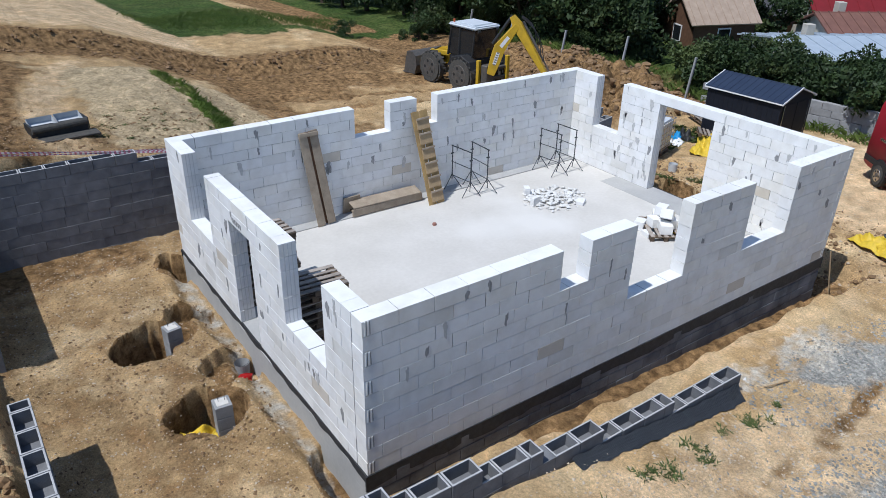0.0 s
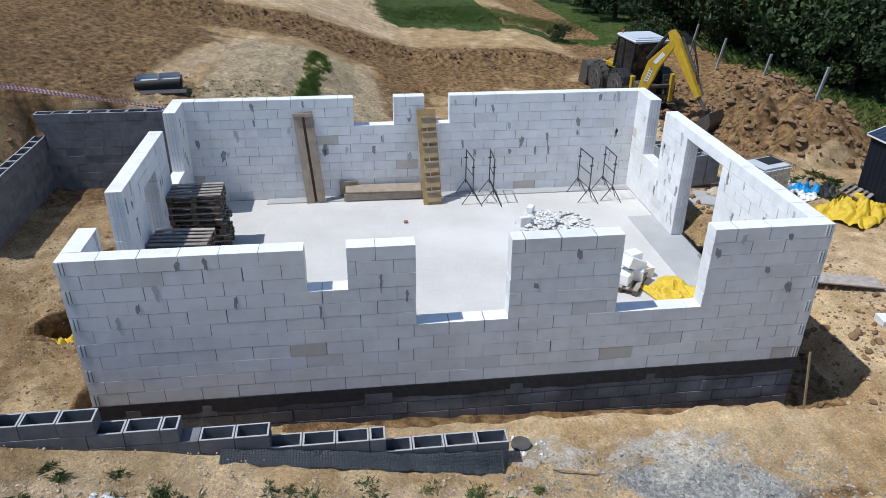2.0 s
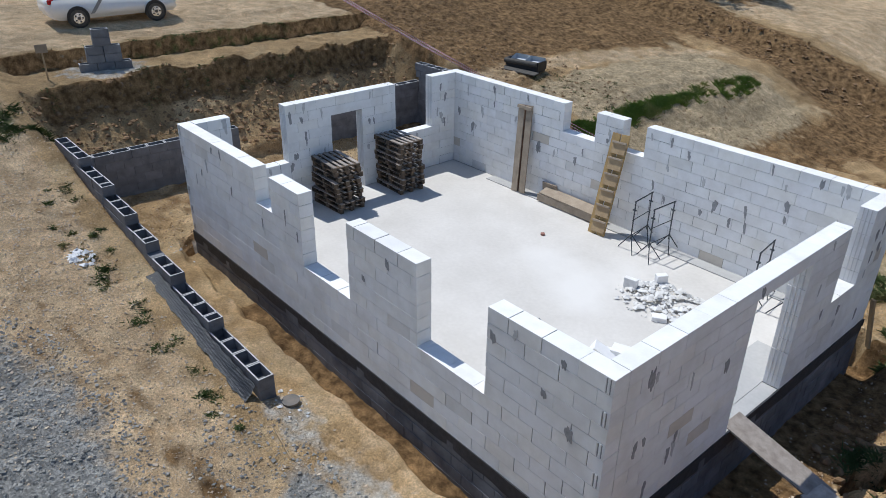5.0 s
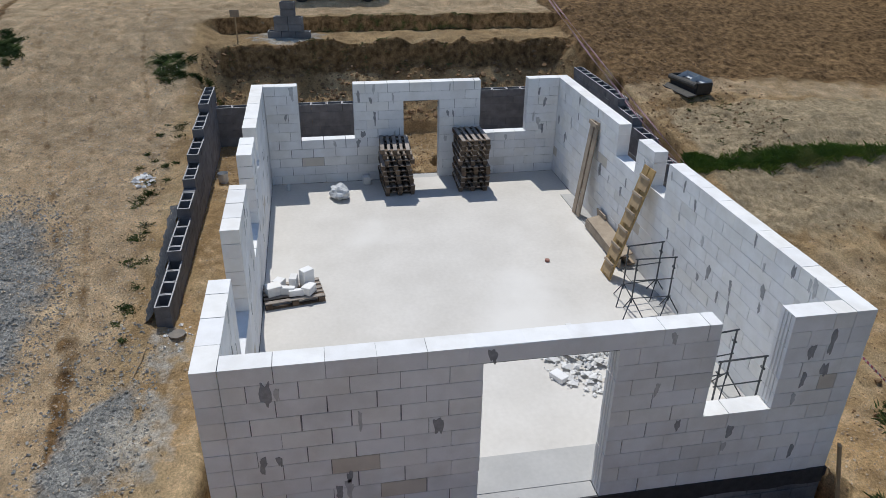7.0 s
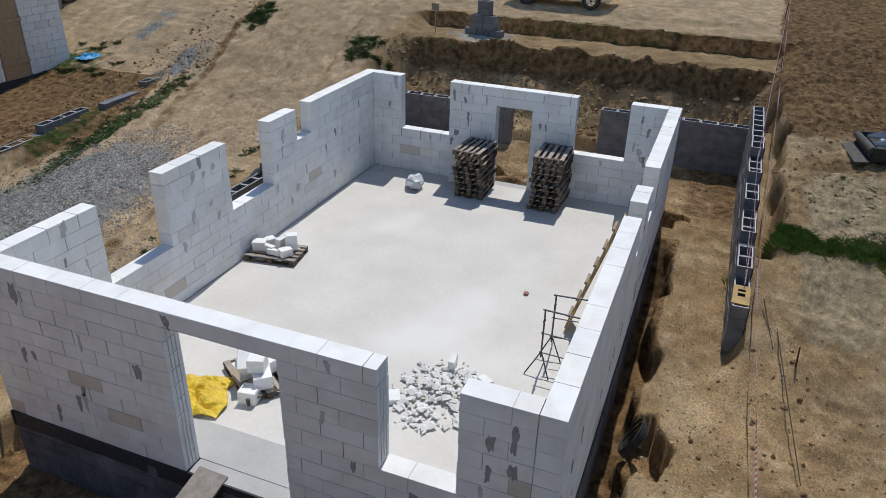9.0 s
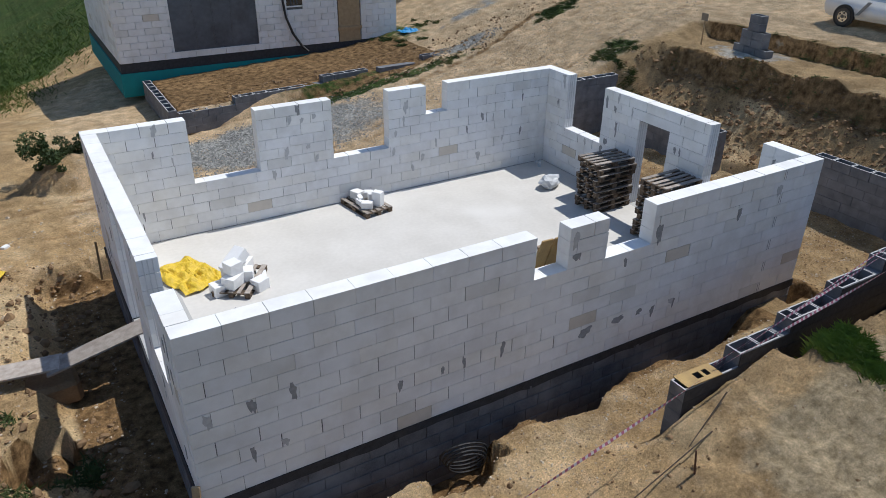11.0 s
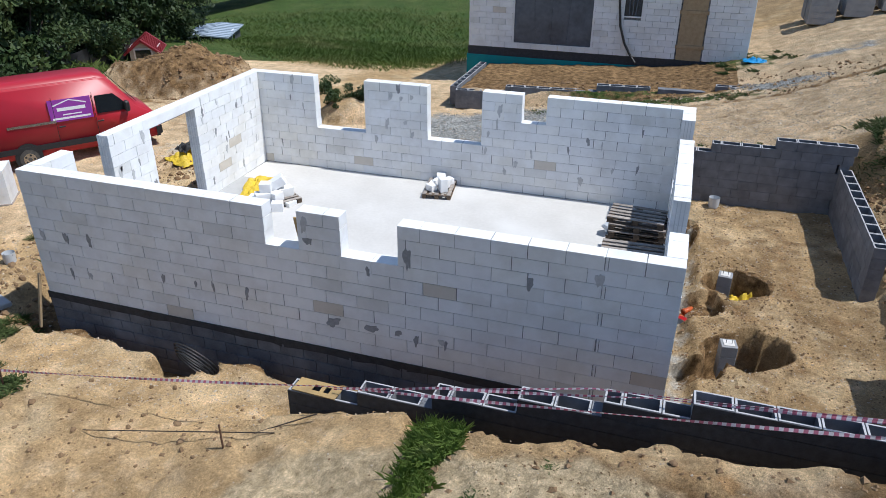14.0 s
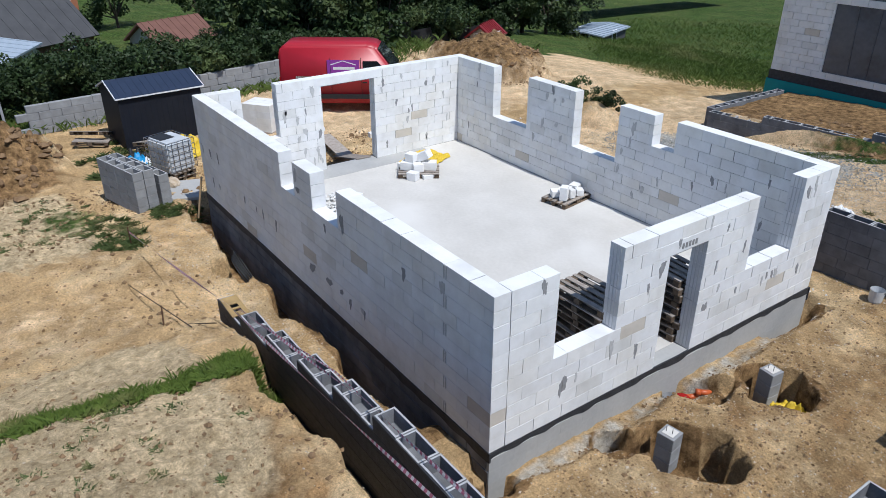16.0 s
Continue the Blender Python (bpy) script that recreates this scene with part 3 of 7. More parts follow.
def build_shell():
    bm = bmesh.new()
    box(bm, (LEN - 0.62, WID - 0.62, 0.3), (LEN / 2, WID / 2, -0.15))
    floor = solid("floor", bm, SCREED, "pale dusty concrete floor slab inside the shell", "floor", kind="structure")
    bm = bmesh.new()
    box(bm, (LEN - 0.02, WID - 0.02, 1.3), (LEN / 2, WID / 2, -0.86))
    base = solid("foundation", bm, CONCRETE, "grey concrete block footing with a black felt course", "foundation", kind="structure")
    rng = random.Random(4)
    for turn, ox, oy, length in ((0, 0, 0, LEN), (90, LEN, 0, WID), (180, LEN, WID, LEN), (270, 0, WID, WID)):
        for r in range(5):
            n = round(length / 0.5)
            for k in range(n + 1):
                a, b = max(0, (k - 0.5 * (r % 2)) * 0.5), min(length, (k + 1 - 0.5 * (r % 2)) * 0.5)
                if b - a < 0.1:
                    continue
                me = chamfered((round(b - a, 3), 0.06, 0.25), 0.001, SCREED_GREY, "footing_block") if turn == 270 else chamfered((round(b - a - 0.012, 2), 0.06, 0.236), 0.006, COATED, "footing_block")
                p = Matrix.Translation((ox, oy, 0)) @ Matrix.Rotation(radians(turn), 4, "Z") @ Vector(((a + b) / 2, 0.02 + (rng.uniform(-1, 1) * 0.004 if turn != 270 else 0), -0.25 - r * 0.25))
                place("footing_block", me, base, p, radians(turn))
    for cx, cy, sx, sy, tall in ((LEN / 2, 0, LEN + 0.06, 0.03, 0.27), (LEN / 2, WID, LEN + 0.06, 0.03, 0.17), (0, WID / 2, 0.03, WID, 0.12), (LEN, WID / 2, 0.03, WID, 0.3)):
        bm = bmesh.new()
        box(bm, (sx, sy, tall), (cx, cy, 0.006 - tall / 2))
        bmesh.ops.subdivide_edges(bm, edges=[e for e in bm.edges if e.calc_length() > 2], cuts=60)
        for v in bm.verts:
            d = lumps(np.array([v.co.x]), np.array([v.co.y]), 3.3, 6)[0]
            v.co.z += d * 0.09 if v.co.z < -0.06 else -abs(d) * 0.012
            v.co.x += d * 0.012
            v.co.y += d * 0.012
        part("felt_course", bm, BITUMEN, base, "black bitumen felt strip under the walls")
    # sides: openings are (from, to, sill, head) along each wall, seen from outside, left to right
    s = block_wall("wall_south", "white aerated concrete block wall with three stepped window gaps", LEN, (0, 0, 0), 0, [(3.68, 4.33, 2.0, 9), (5.43, 6.98, 1.25, 9), (8.87, 10.42, 1.25, 9)], 11)
    n = block_wall("wall_north", "white aerated concrete block wall with two high window gaps", LEN, (LEN, WID, 0), math.pi, [(LEN - 7.09, LEN - 6.43, 2.0, 9), (LEN - 5.61, LEN - 4.57, 2.0, 9)], 12)
    e = block_wall("wall_east", "white aerated concrete block wall with a wide doorway under a lintel", WID - 0.61, (LEN, 0.305, 0), math.pi / 2, [(3.1, 4.84, 0, 2.5), (6.2, 7.2, 1.25, 9)], 13)
    w = block_wall("wall_west", "white aerated concrete block wall with a lintelled doorway between two window gaps", WID - 0.61, (0, WID - 0.305, 0), -math.pi / 2, [(0.9, 2.25, 1.25, 9), (3.41, 4.4, 0, 2.25), (5.75, 7.22, 1.25, 9)], 14)
    lintel(e, 2.9, 5.05, 2.5)
    lintel(w, 3.1, 4.75, 2.25)
    bm = bmesh.new()
    box(bm, (0.31, 0.98, 0.02), (0.15, 4.49, -0.012))
    part("threshold", bm, SCREED_GREY, floor, "grey concrete doorway threshold")
    bm = bmesh.new()
    box(bm, (0.31, 1.73, 0.02), (LEN - 0.15, 4.28, -0.012))
    part("threshold", bm, SCREED_GREY, floor, "grey concrete doorway threshold")
    return floor, base, s, n, e, w


floor, foundation, wall_s, wall_n, wall_e, wall_w = build_shell()


# ---- hollow concrete block walls in the slope ----
def hollow_mesh(length=0.5, wide=0.3, tall=0.25, mat=CONCRETE):
    """One shuttering block: a single open cell between two long sides and two webs."""
    key = ("hollow", length, mat.name)
    if key in BRICKS:
        return BRICKS[key]
    bm = bmesh.new()
    box(bm, (length - 0.008, wide, tall - 0.006))
    bmesh.ops.bevel(bm, geom=bm.edges[:], offset=0.005, segments=1, affect="EDGES")
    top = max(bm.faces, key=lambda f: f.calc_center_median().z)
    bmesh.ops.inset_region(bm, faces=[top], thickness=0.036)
    # upward faces around the cell take the paler rim material
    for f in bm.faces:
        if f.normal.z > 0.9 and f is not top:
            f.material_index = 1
    deep = bmesh.ops.extrude_discrete_faces(bm, faces=[top])["faces"][0]
    bmesh.ops.translate(bm, verts=deep.verts, vec=(0, 0, -tall + 0.03))
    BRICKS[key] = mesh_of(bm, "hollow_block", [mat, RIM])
    return BRICKS[key]


def hollow_wall(name, label, origin, turn, length, top, low=-0.75, seed=0, coat=False):
    """top(s): height of the wall's upper edge at s metres along it, in whole courses."""
    rng = random.Random(seed)
    wall = thing(name, label, "retaining wall", Matrix.Translation(origin) @ Matrix.Rotation(radians(turn), 4, "Z"), kind="structure")
    n = int(length / 0.5)
    lower = chamfered((0.496, 0.3, 0.247), 0.003, CONCRETE, "concrete_block")
    half = chamfered((0.246, 0.3, 0.247), 0.003, CONCRETE, "concrete_block")
    z_top = max(top(0.01), top(length - 0.01))
    rows = int((z_top - low) / 0.25) + 1
    for r in range(rows):
        z = z_top - 0.25 * r - 0.125
        spans = [s * 0.05 for s in range(int(length / 0.05)) if top(s * 0.05 + 0.025) > z]
        if not spans:
            continue
        a, b = (min(spans), max(spans) + 0.05)
        s = a
        if r % 2 and b - a > 1:
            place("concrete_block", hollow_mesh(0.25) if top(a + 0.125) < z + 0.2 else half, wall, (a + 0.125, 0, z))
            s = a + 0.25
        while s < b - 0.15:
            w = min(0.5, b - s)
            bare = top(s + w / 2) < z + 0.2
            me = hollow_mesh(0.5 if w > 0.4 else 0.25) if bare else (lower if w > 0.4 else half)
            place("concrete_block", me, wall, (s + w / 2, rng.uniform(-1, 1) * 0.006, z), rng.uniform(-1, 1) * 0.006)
            s += 0.5
        if coat:
            bm = bmesh.new()
            box(bm, (b - a - 0.01, 0.012, 0.24), ((a + b) / 2, -0.162, z))
            part("coating", bm, BITUMEN, wall, "black bitumen coat on the earth side")
    return wall


def steps(points):
    """A stepped top edge: (from, height) pairs."""
    def top(s):
        h = points[0][1]
        for a, v in points:
            if s >= a - 1e-6:
                h = v
        return h
    return top


hollow_wall("retaining_wall_south", "grey hollow concrete block wall stepping down along the track", (6.7, -1.62, 0), 180, 10.8, steps([(0, 0.16), (1.9, 0.41), (3.6, 0.66), (4.85, 0.91), (5.95, 1.16), (7.3, 1.41), (8.9, 1.66)]), seed=1)
hollow_wall("retaining_wall_north", "grey hollow concrete block wall stepping up the bank", (5.65, 10.62, 0), 180, 9.8, steps([(0, 0.68), (1.2, 0.93), (2.4, 1.18), (3.67, 1.43), (4.8, 1.68), (5.9, 1.93)]), seed=2, coat=True)
hollow_wall("retaining_wall_west", "grey hollow concrete block wall under the dug bank", (-3.98, -1.5, 0), 90, 4.75, steps([(0, 1.05)]), seed=3)
hollow_wall("retaining_wall_west_far", "grey hollow concrete block wall under the dug bank beyond the gap", (-4.2, 6.1, 0), 90, 4.5, steps([(0, 1.28)]), seed=4)


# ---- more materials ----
PALLET_WOOD = material("dark_pallet_wood", (0.19, 0.135, 0.09), (0.07, 0.052, 0.038), scale=8, fine=60, bump=0.3, rand=0.3)
PALLET_TOP = material("pale_pallet_wood", (0.46, 0.41, 0.36), (0.24, 0.2, 0.17), scale=8, fine=60, bump=0.3, rand=0.3)
PLANK = material("grey_formwork_plank", (0.40, 0.33, 0.25), (0.25, 0.20, 0.15), scale=5, fine=50, bump=0.3, rand=0.15)
PLY = material("yellow_shuttering_board", (0.47, 0.32, 0.13), (0.27, 0.185, 0.09), scale=4, fine=40, bump=0.2, rand=0.15)
RAW_WOOD = material("raw_timber", (0.46, 0.34, 0.20), (0.30, 0.21, 0.12), scale=6, fine=50, bump=0.25)
STEEL = material("galvanised_steel", (0.10, 0.11, 0.12), (0.05, 0.055, 0.06), scale=20, rough=0.45, metal=0.7, bump=0.1, spec=0.5)
YELLOW_FILM = material("yellow_plastic_film", (0.78, 0.56, 0.04), (0.56, 0.38, 0.02), scale=9, fine=30, rough=0.55, bump=0.8, bump_size=0.05, spec=0.5)
ORANGE_PIPE = material("orange_drain_pipe", (0.55, 0.12, 0.035), (0.42, 0.085, 0.025), scale=9, rough=0.4, bump=0.05, spec=0.5)
DUSTY_PIPE = material("dusty_drain_lid", (0.36, 0.19, 0.15), (0.27, 0.13, 0.1), scale=9, rough=0.75, bump=0.05, spec=0.3)
RED_PAINT = material("red_van_paint", (0.46, 0.015, 0.03), (0.38, 0.014, 0.025), scale=2, rough=0.42, bump=0.0, spec=0.6)
WHITE_PAINT = material("white_car_paint", (0.78, 0.78, 0.78), (0.72, 0.72, 0.72), scale=2, rough=0.25, bump=0.0, spec=0.6)
YELLOW_PAINT = material("yellow_machine_paint", (0.66, 0.42, 0.02), (0.42, 0.27, 0.025), scale=4, rough=0.45, bump=0.05, spec=0.5)
DARK_METAL = material("dark_worn_metal", (0.09, 0.09, 0.09), (0.17, 0.15, 0.13), scale=7, rough=0.55, metal=0.4, bump=0.2)
RUBBER = material("black_rubber", (0.05, 0.05, 0.05), (0.11, 0.1, 0.085), scale=12, rough=0.8, bump=0.2)
BLACK_PLASTIC = material("black_plastic", (0.02, 0.02, 0.022), (0.035, 0.035, 0.036), scale=8, rough=0.5, bump=0.1)
GLASS_DARK = material("tinted_glass", (0.012, 0.015, 0.018), (0.02, 0.024, 0.028), scale=2, rough=0.06, bump=0.0, spec=0.8)
CHROME = material("bright_metal", (0.6, 0.6, 0.6), (0.5, 0.5, 0.5), scale=8, rough=0.25, metal=1.0, bump=0.0)
LAMP_LENS = material("clear_lamp_lens", (0.7, 0.72, 0.74), (0.6, 0.62, 0.64), scale=9, rough=0.1, bump=0.0, spec=0.8)
RED_LENS = material("red_lamp_lens", (0.4, 0.01, 0.01), (0.3, 0.01, 0.01), scale=9, rough=0.15, bump=0.0)
PURPLE = material("purple_sign_film", (0.30, 0.06, 0.36), (0.26, 0.05, 0.32), scale=3, rough=0.35, bump=0.0)
WHITE_PLAIN = material("white_print", (0.8, 0.8, 0.8), (0.76, 0.76, 0.76), scale=3, rough=0.5, bump=0.0)
INK = material("grey_print", (0.2, 0.2, 0.2), (0.3, 0.3, 0.3), scale=20, rough=0.8, bump=0.0)
SHED_STEEL = material("anthracite_sheet_steel", (0.011, 0.013, 0.02), (0.017, 0.019, 0.027), scale=3, rough=0.6, bump=0.1, spec=0.2)
SHED_ROOF = material("navy_roof_sheet", (0.022, 0.032, 0.06), (0.03, 0.042, 0.075), scale=3, rough=0.4, bump=0.1, spec=0.5)
TEAL = material("teal_insulation_board", (0.015, 0.27, 0.27), (0.02, 0.2, 0.21), scale=3, rough=0.8, bump=0.1)
IBC_WHITE = material("milky_tank_plastic", (0.62, 0.64, 0.66), (0.5, 0.52, 0.54), scale=3, rough=0.4, bump=0.1)
TURF_BLADE = material("grass_blades", (0.24, 0.33, 0.07), (0.1, 0.16, 0.03), scale=3, fine=20, rough=0.7, bump=0.0, third=(0.32, 0.33, 0.12))
WEED_LEAF = material("weed_leaves", (0.12, 0.16, 0.05), (0.05, 0.075, 0.022), scale=3, fine=20, rough=0.7, bump=0.0, third=(0.2, 0.19, 0.08))
LEAF = material("tree_leaves", (0.041, 0.068, 0.02), (0.018, 0.036, 0.01), scale=1.2, fine=9, rough=0.6, bump=0.0, third=(0.085, 0.115, 0.036), rand=0.3)
BARK = material("bark", (0.10, 0.075, 0.055), (0.05, 0.038, 0.028), scale=7, bump=0.5)
CLOD = material("earth_clods", (0.31, 0.2, 0.108), (0.15, 0.092, 0.048), scale=2, fine=25, bump=0.4)
PEBBLE = material("grey_gravel_stones", (0.42, 0.415, 0.385), (0.18, 0.18, 0.165), scale=3, fine=8, bump=0.2, contrast=0.4)
PALE_STONE = material("pale_sand_stones", (0.66, 0.57, 0.45), (0.4, 0.3, 0.2), scale=3, fine=8, bump=0.2, contrast=0.4)
MEMBRANE = material("grey_dimpled_membrane", (0.10, 0.11, 0.125), (0.055, 0.06, 0.07), scale=40, fine=120, rough=0.4, bump=0.8, bump_size=0.01, spec=0.5)
SLATE = material("dark_roof_sheets", (0.09, 0.09, 0.095), (0.06, 0.06, 0.065), scale=1.5, rough=0.7, bump=0.3)
BEIGE_TILE = material("faded_roof_tiles", (0.46, 0.36, 0.28), (0.34, 0.25, 0.19), scale=3, bump=0.4)
RED_ROOF = material("red_metal_roof", (0.23, 0.02, 0.025), (0.17, 0.018, 0.02), scale=2, rough=0.5, bump=0.1)
BLUE_ROOF = material("pale_blue_sheet_roof", (0.42, 0.48, 0.55), (0.34, 0.4, 0.47), scale=2, rough=0.45, bump=0.1)
BROWN_ROOF = material("rusty_brown_roof", (0.22, 0.11, 0.085), (0.15, 0.075, 0.06), scale=2, bump=0.2)
PLASTER = material("pale_plaster", (0.55, 0.52, 0.46), (0.42, 0.39, 0.34), scale=2, bump=0.1)
BROWN_BOARD = material("brown_weatherboard", (0.16, 0.085, 0.05), (0.09, 0.05, 0.03), scale=5, bump=0.2)
ORANGE_WALL = material("orange_brick_wall", (0.42, 0.17, 0.09), (0.3, 0.12, 0.07), scale=4, bump=0.2)
ASPHALT = material("asphalt", (0.16, 0.16, 0.165), (0.11, 0.11, 0.115), scale=2, bump=0.1)
BLUE_FILM = material("blue_plastic_film", (0.03, 0.3, 0.6), (0.02, 0.22, 0.48), scale=5, rough=0.4, bump=0.2)


def tape_material():
    m = material("red_white_tape", (0.7, 0.7, 0.7), (0.6, 0.6, 0.6), scale=4, rough=0.5, bump=0.0)
    n, l = m.node_tree.nodes, m.node_tree.links
    w, g, r, mx = n.new("ShaderNodeTexWave"), n.new("ShaderNodeNewGeometry"), n.new("ShaderNodeValToRGB"), n.new("ShaderNodeMix")
    w.inputs["Scale"].default_value, mx.data_type = 3.0, "RGBA"
    r.color_ramp.interpolation = "CONSTANT"
    r.color_ramp.elements[1].position = 0.5
    l.new(g.outputs["Position"], w.inputs["Vector"])
    l.new(w.outputs["Fac"], r.inputs[0])
    l.new(r.outputs[0], mx.inputs[0])
    mx.inputs[6].default_value, mx.inputs[7].default_value = (0.78, 0.74, 0.76, 1), (0.55, 0.2, 0.28, 1)
    l.new(mx.outputs[2], n["Principled BSDF"].inputs["Base Color"])
    return m


TAPE = tape_material()


def dimples(m):
    """Moulded studs every four centimetres or so."""
    n, l = m.node_tree.nodes, m.node_tree.links
    b = n["Principled BSDF"]
    g, v, bp = n.new("ShaderNodeNewGeometry"), n.new("ShaderNodeTexVoronoi"), n.new("ShaderNodeBump")
    v.inputs["Scale"].default_value, v.inputs["Randomness"].default_value = 24.0, 0.15
    l.new(g.outputs["Position"], v.inputs["Vector"])
    l.new(v.outputs["Distance"], bp.inputs["Height"])
    bp.invert = True
    bp.inputs["Strength"].default_value, bp.inputs["Distance"].default_value = 0.8, 0.014
    l.new(b.inputs["Normal"].links[0].from_socket, bp.inputs["Normal"])
    l.new(bp.outputs[0], b.inputs["Normal"])


dimples(MEMBRANE)
MEADOW_BLADE = material("meadow_blades", (0.16, 0.225, 0.05), (0.07, 0.115, 0.024), scale=0.6, fine=8, rough=0.7, bump=0.0, third=(0.22, 0.24, 0.08))
PALE_ROOF = material("pale_cab_paint", (0.62, 0.66, 0.7), (0.52, 0.56, 0.6), scale=3, rough=0.45, bump=0.05)
GROOVE = material("shaded_groove", (0.68, 0.68, 0.68), (0.58, 0.58, 0.58), scale=8, bump=0.1)
DARK_FILM = material("translucent_grey_film", (0.10, 0.12, 0.15), (0.045, 0.055, 0.075), scale=1.2, fine=6, rough=0.22, bump=0.6, bump_size=0.05, spec=0.7)
MORTAR_PALE = material("pale_mortar", (0.58, 0.575, 0.57), (0.42, 0.42, 0.42), scale=14, bump=0.3)


# ---- marks on the walls ----
def smear(wall, x, z, inner, w, h, rng):
    """A vertical trowel smear: ragged, wider above, now and then with a tail."""
    bm = bmesh.new()
    n = 20
    y = THICK + 0.0055 if inner else -0.0055
    p1, p2, tail = rng.uniform(0, 6.28), rng.uniform(0, 6.28), rng.choice((0.0, 0.25, 0.6))
    ring = []
    for k in range(n):
        a = 2 * math.pi * k / n
        r = 0.85 + 0.2 * math.sin(2 * a + p1) + 0.15 * math.sin(5 * a + p2) + rng.uniform(-0.1, 0.1)
        low = max(0.0, -math.sin(a))
        c, q = math.cos(a), math.sin(a)
        ring.append((x + math.copysign(abs(c) ** 0.55, c) * w * r * (1 - 0.35 * low) + low * w * 0.3 * math.sin(p1), z + math.copysign(abs(q) ** 0.7, q) * h * r * (1 + tail * low)))
    top = [bm.verts.new((px, y, pz)) for px, pz in ring]
    low = [bm.verts.new((px, y - (0.009 if inner else -0.009), pz)) for px, pz in ring]
    bm.faces.new(top)
    for k in range(n):
        bm.faces.new((top[k], top[(k + 1) % n], low[(k + 1) % n], low[k]))
    bmesh.ops.recalc_face_normals(bm, faces=bm.faces[:])
    # sun on the east and south inner faces is painted as paler mortar
    return part("mortar_smear", bm, rng.choice((MORTAR_PALE, MORTAR_PALE, MORTAR_PALE, MORTAR) if inner and wall in (wall_e, wall_s) else (MORTAR, MORTAR, MORTAR_PALE)), wall, "grey smear of mortar")


def clear_of(x, z, openings, m=0.12):
    return all(not (a - m < x < b + m and lo - m < z < hi + m) for a, b, lo, hi in openings)


WALLS = {
    "s": (wall_s, LEN, [(3.68, 4.33, 2.0, 9), (5.43, 6.98, 1.25, 9), (8.87, 10.42, 1.25, 9)]),
    "n": (wall_n, LEN, [(LEN - 7.09, LEN - 6.43, 2.0, 9), (LEN - 5.61, LEN - 4.57, 2.0, 9)]),
    "e": (wall_e, WID - 0.61, [(3.1, 4.84, 0, 2.5), (6.2, 7.2, 1.25, 9)]),
    "w": (wall_w, WID - 0.61, [(0.9, 2.25, 1.25, 9), (3.41, 4.4, 0, 2.25), (5.75, 7.22, 1.25, 9)]),
}
rng = random.Random(21)
for key, inner, count, lo, hi in (("s", True, 26, 0.5, 2.7), ("s", False, 16, 1.6, 2.7), ("n", True, 40, 1.2, 2.7), ("n", False, 9, 0.5, 2.6), ("e", True, 34, 0.3, 2.7), ("e", False, 14, 0.4, 2.7), ("w", True, 22, 1.0, 2.7), ("w", False, 24, 0.5, 2.7)):
    wall, length, ops = WALLS[key]
    done = 0
    while done < count:
        r = rng.randint(int(lo / COURSE), int(hi / COURSE))
        x = rng.uniform(0.35, length - 0.35)
        z = min(r * COURSE + rng.uniform(0.05, 0.2), TALL - 0.14)
        if not clear_of(x, z, ops):
            continue
        big = rng.random() < 0.25
        smear(wall, x, z, inner, rng.uniform(0.028, 0.052) * (1.6 if big else 1), rng.uniform(0.075, 0.125) * (1.2 if big else 1), rng)
        done += 1


for key, u, z, w, h in (("n", LEN - 12.3, 1.37, 0.06, 0.12), ("n", LEN - 11.71, 1.39, 0.06, 0.13), ("n", LEN - 11.13, 1.41, 0.06, 0.13), ("n", LEN - 11.32, 0.6, 0.06, 0.06), ("n", LEN - 5.87, 0.6, 0.16, 0.1), ("n", LEN - 5.12, 0.63, 0.14, 0.07), ("n", LEN - 4.6, 0.62, 0.08, 0.06), ("n", LEN - 3.78, 0.6, 0.08, 0.06), ("n", LEN - 2.3, 2.06, 0.07, 0.12), ("n", LEN - 6.3, 2.5, 0.07, 0.16), ("n", LEN - 6.25, 2.2, 0.08, 0.08), ("n", LEN - 4.4, 2.2, 0.07, 0.2), ("e", 7.58, 2.17, 0.055, 0.13), ("e", 7.86, 2.33, 0.06, 0.15), ("e", 7.86, 1.84, 0.06, 0.14), ("e", 7.58, 1.7, 0.05, 0.12), ("e", 3.2, 2.62, 0.06, 0.1), ("e", 1.4, 0.74, 0.06, 0.15), ("e", 0.5, 2.38, 0.07, 0.2), ("e", 1.58, 1.83, 0.03, 0.14)):
    smear(WALLS[key][0], u, z, False, w, h, rng)


def tongues(wall, x, inner=False):
    """The moulded tongues that show on block ends at a corner."""
    for r in range(0, 11, 2):
        for k in range(2):
            bm = bmesh.new()
            box(bm, (0.022, 0.008, COURSE - 0.03), (x + k * 0.055, -0.004, r * COURSE + COURSE / 2), bevel=0.002)
            part("tongue", bm, AAC, wall)
            # a mortar-grey strip paints the shade beside each tongue
            bm = bmesh.new()
            box(bm, (0.012, 0.004, COURSE - 0.03), (x + 0.022 + k * 0.055, -0.0025, r * COURSE + COURSE / 2))
            part("groove_shade", bm, MORTAR, wall, "dark strip painted as shade beside a moulded tongue")


tongues(wall_s, 0.05)
tongues(wall_s, LEN - 0.13)
tongues(wall_n, LEN - 1.2)
def jamb_grooves(wall, x, lo, hi, side):
    # raised grey strips whose colour gives the shade of moulded slots
    for y in (0.08, 0.15, 0.22):
        bm = bmesh.new()
        box(bm, (0.006, 0.016, hi - lo - 0.02), (x + side * 0.003, y, (lo + hi) / 2))
        part("groove_shade", bm, GROOVE, wall, "grey strip painted as shade in the block end's moulding")


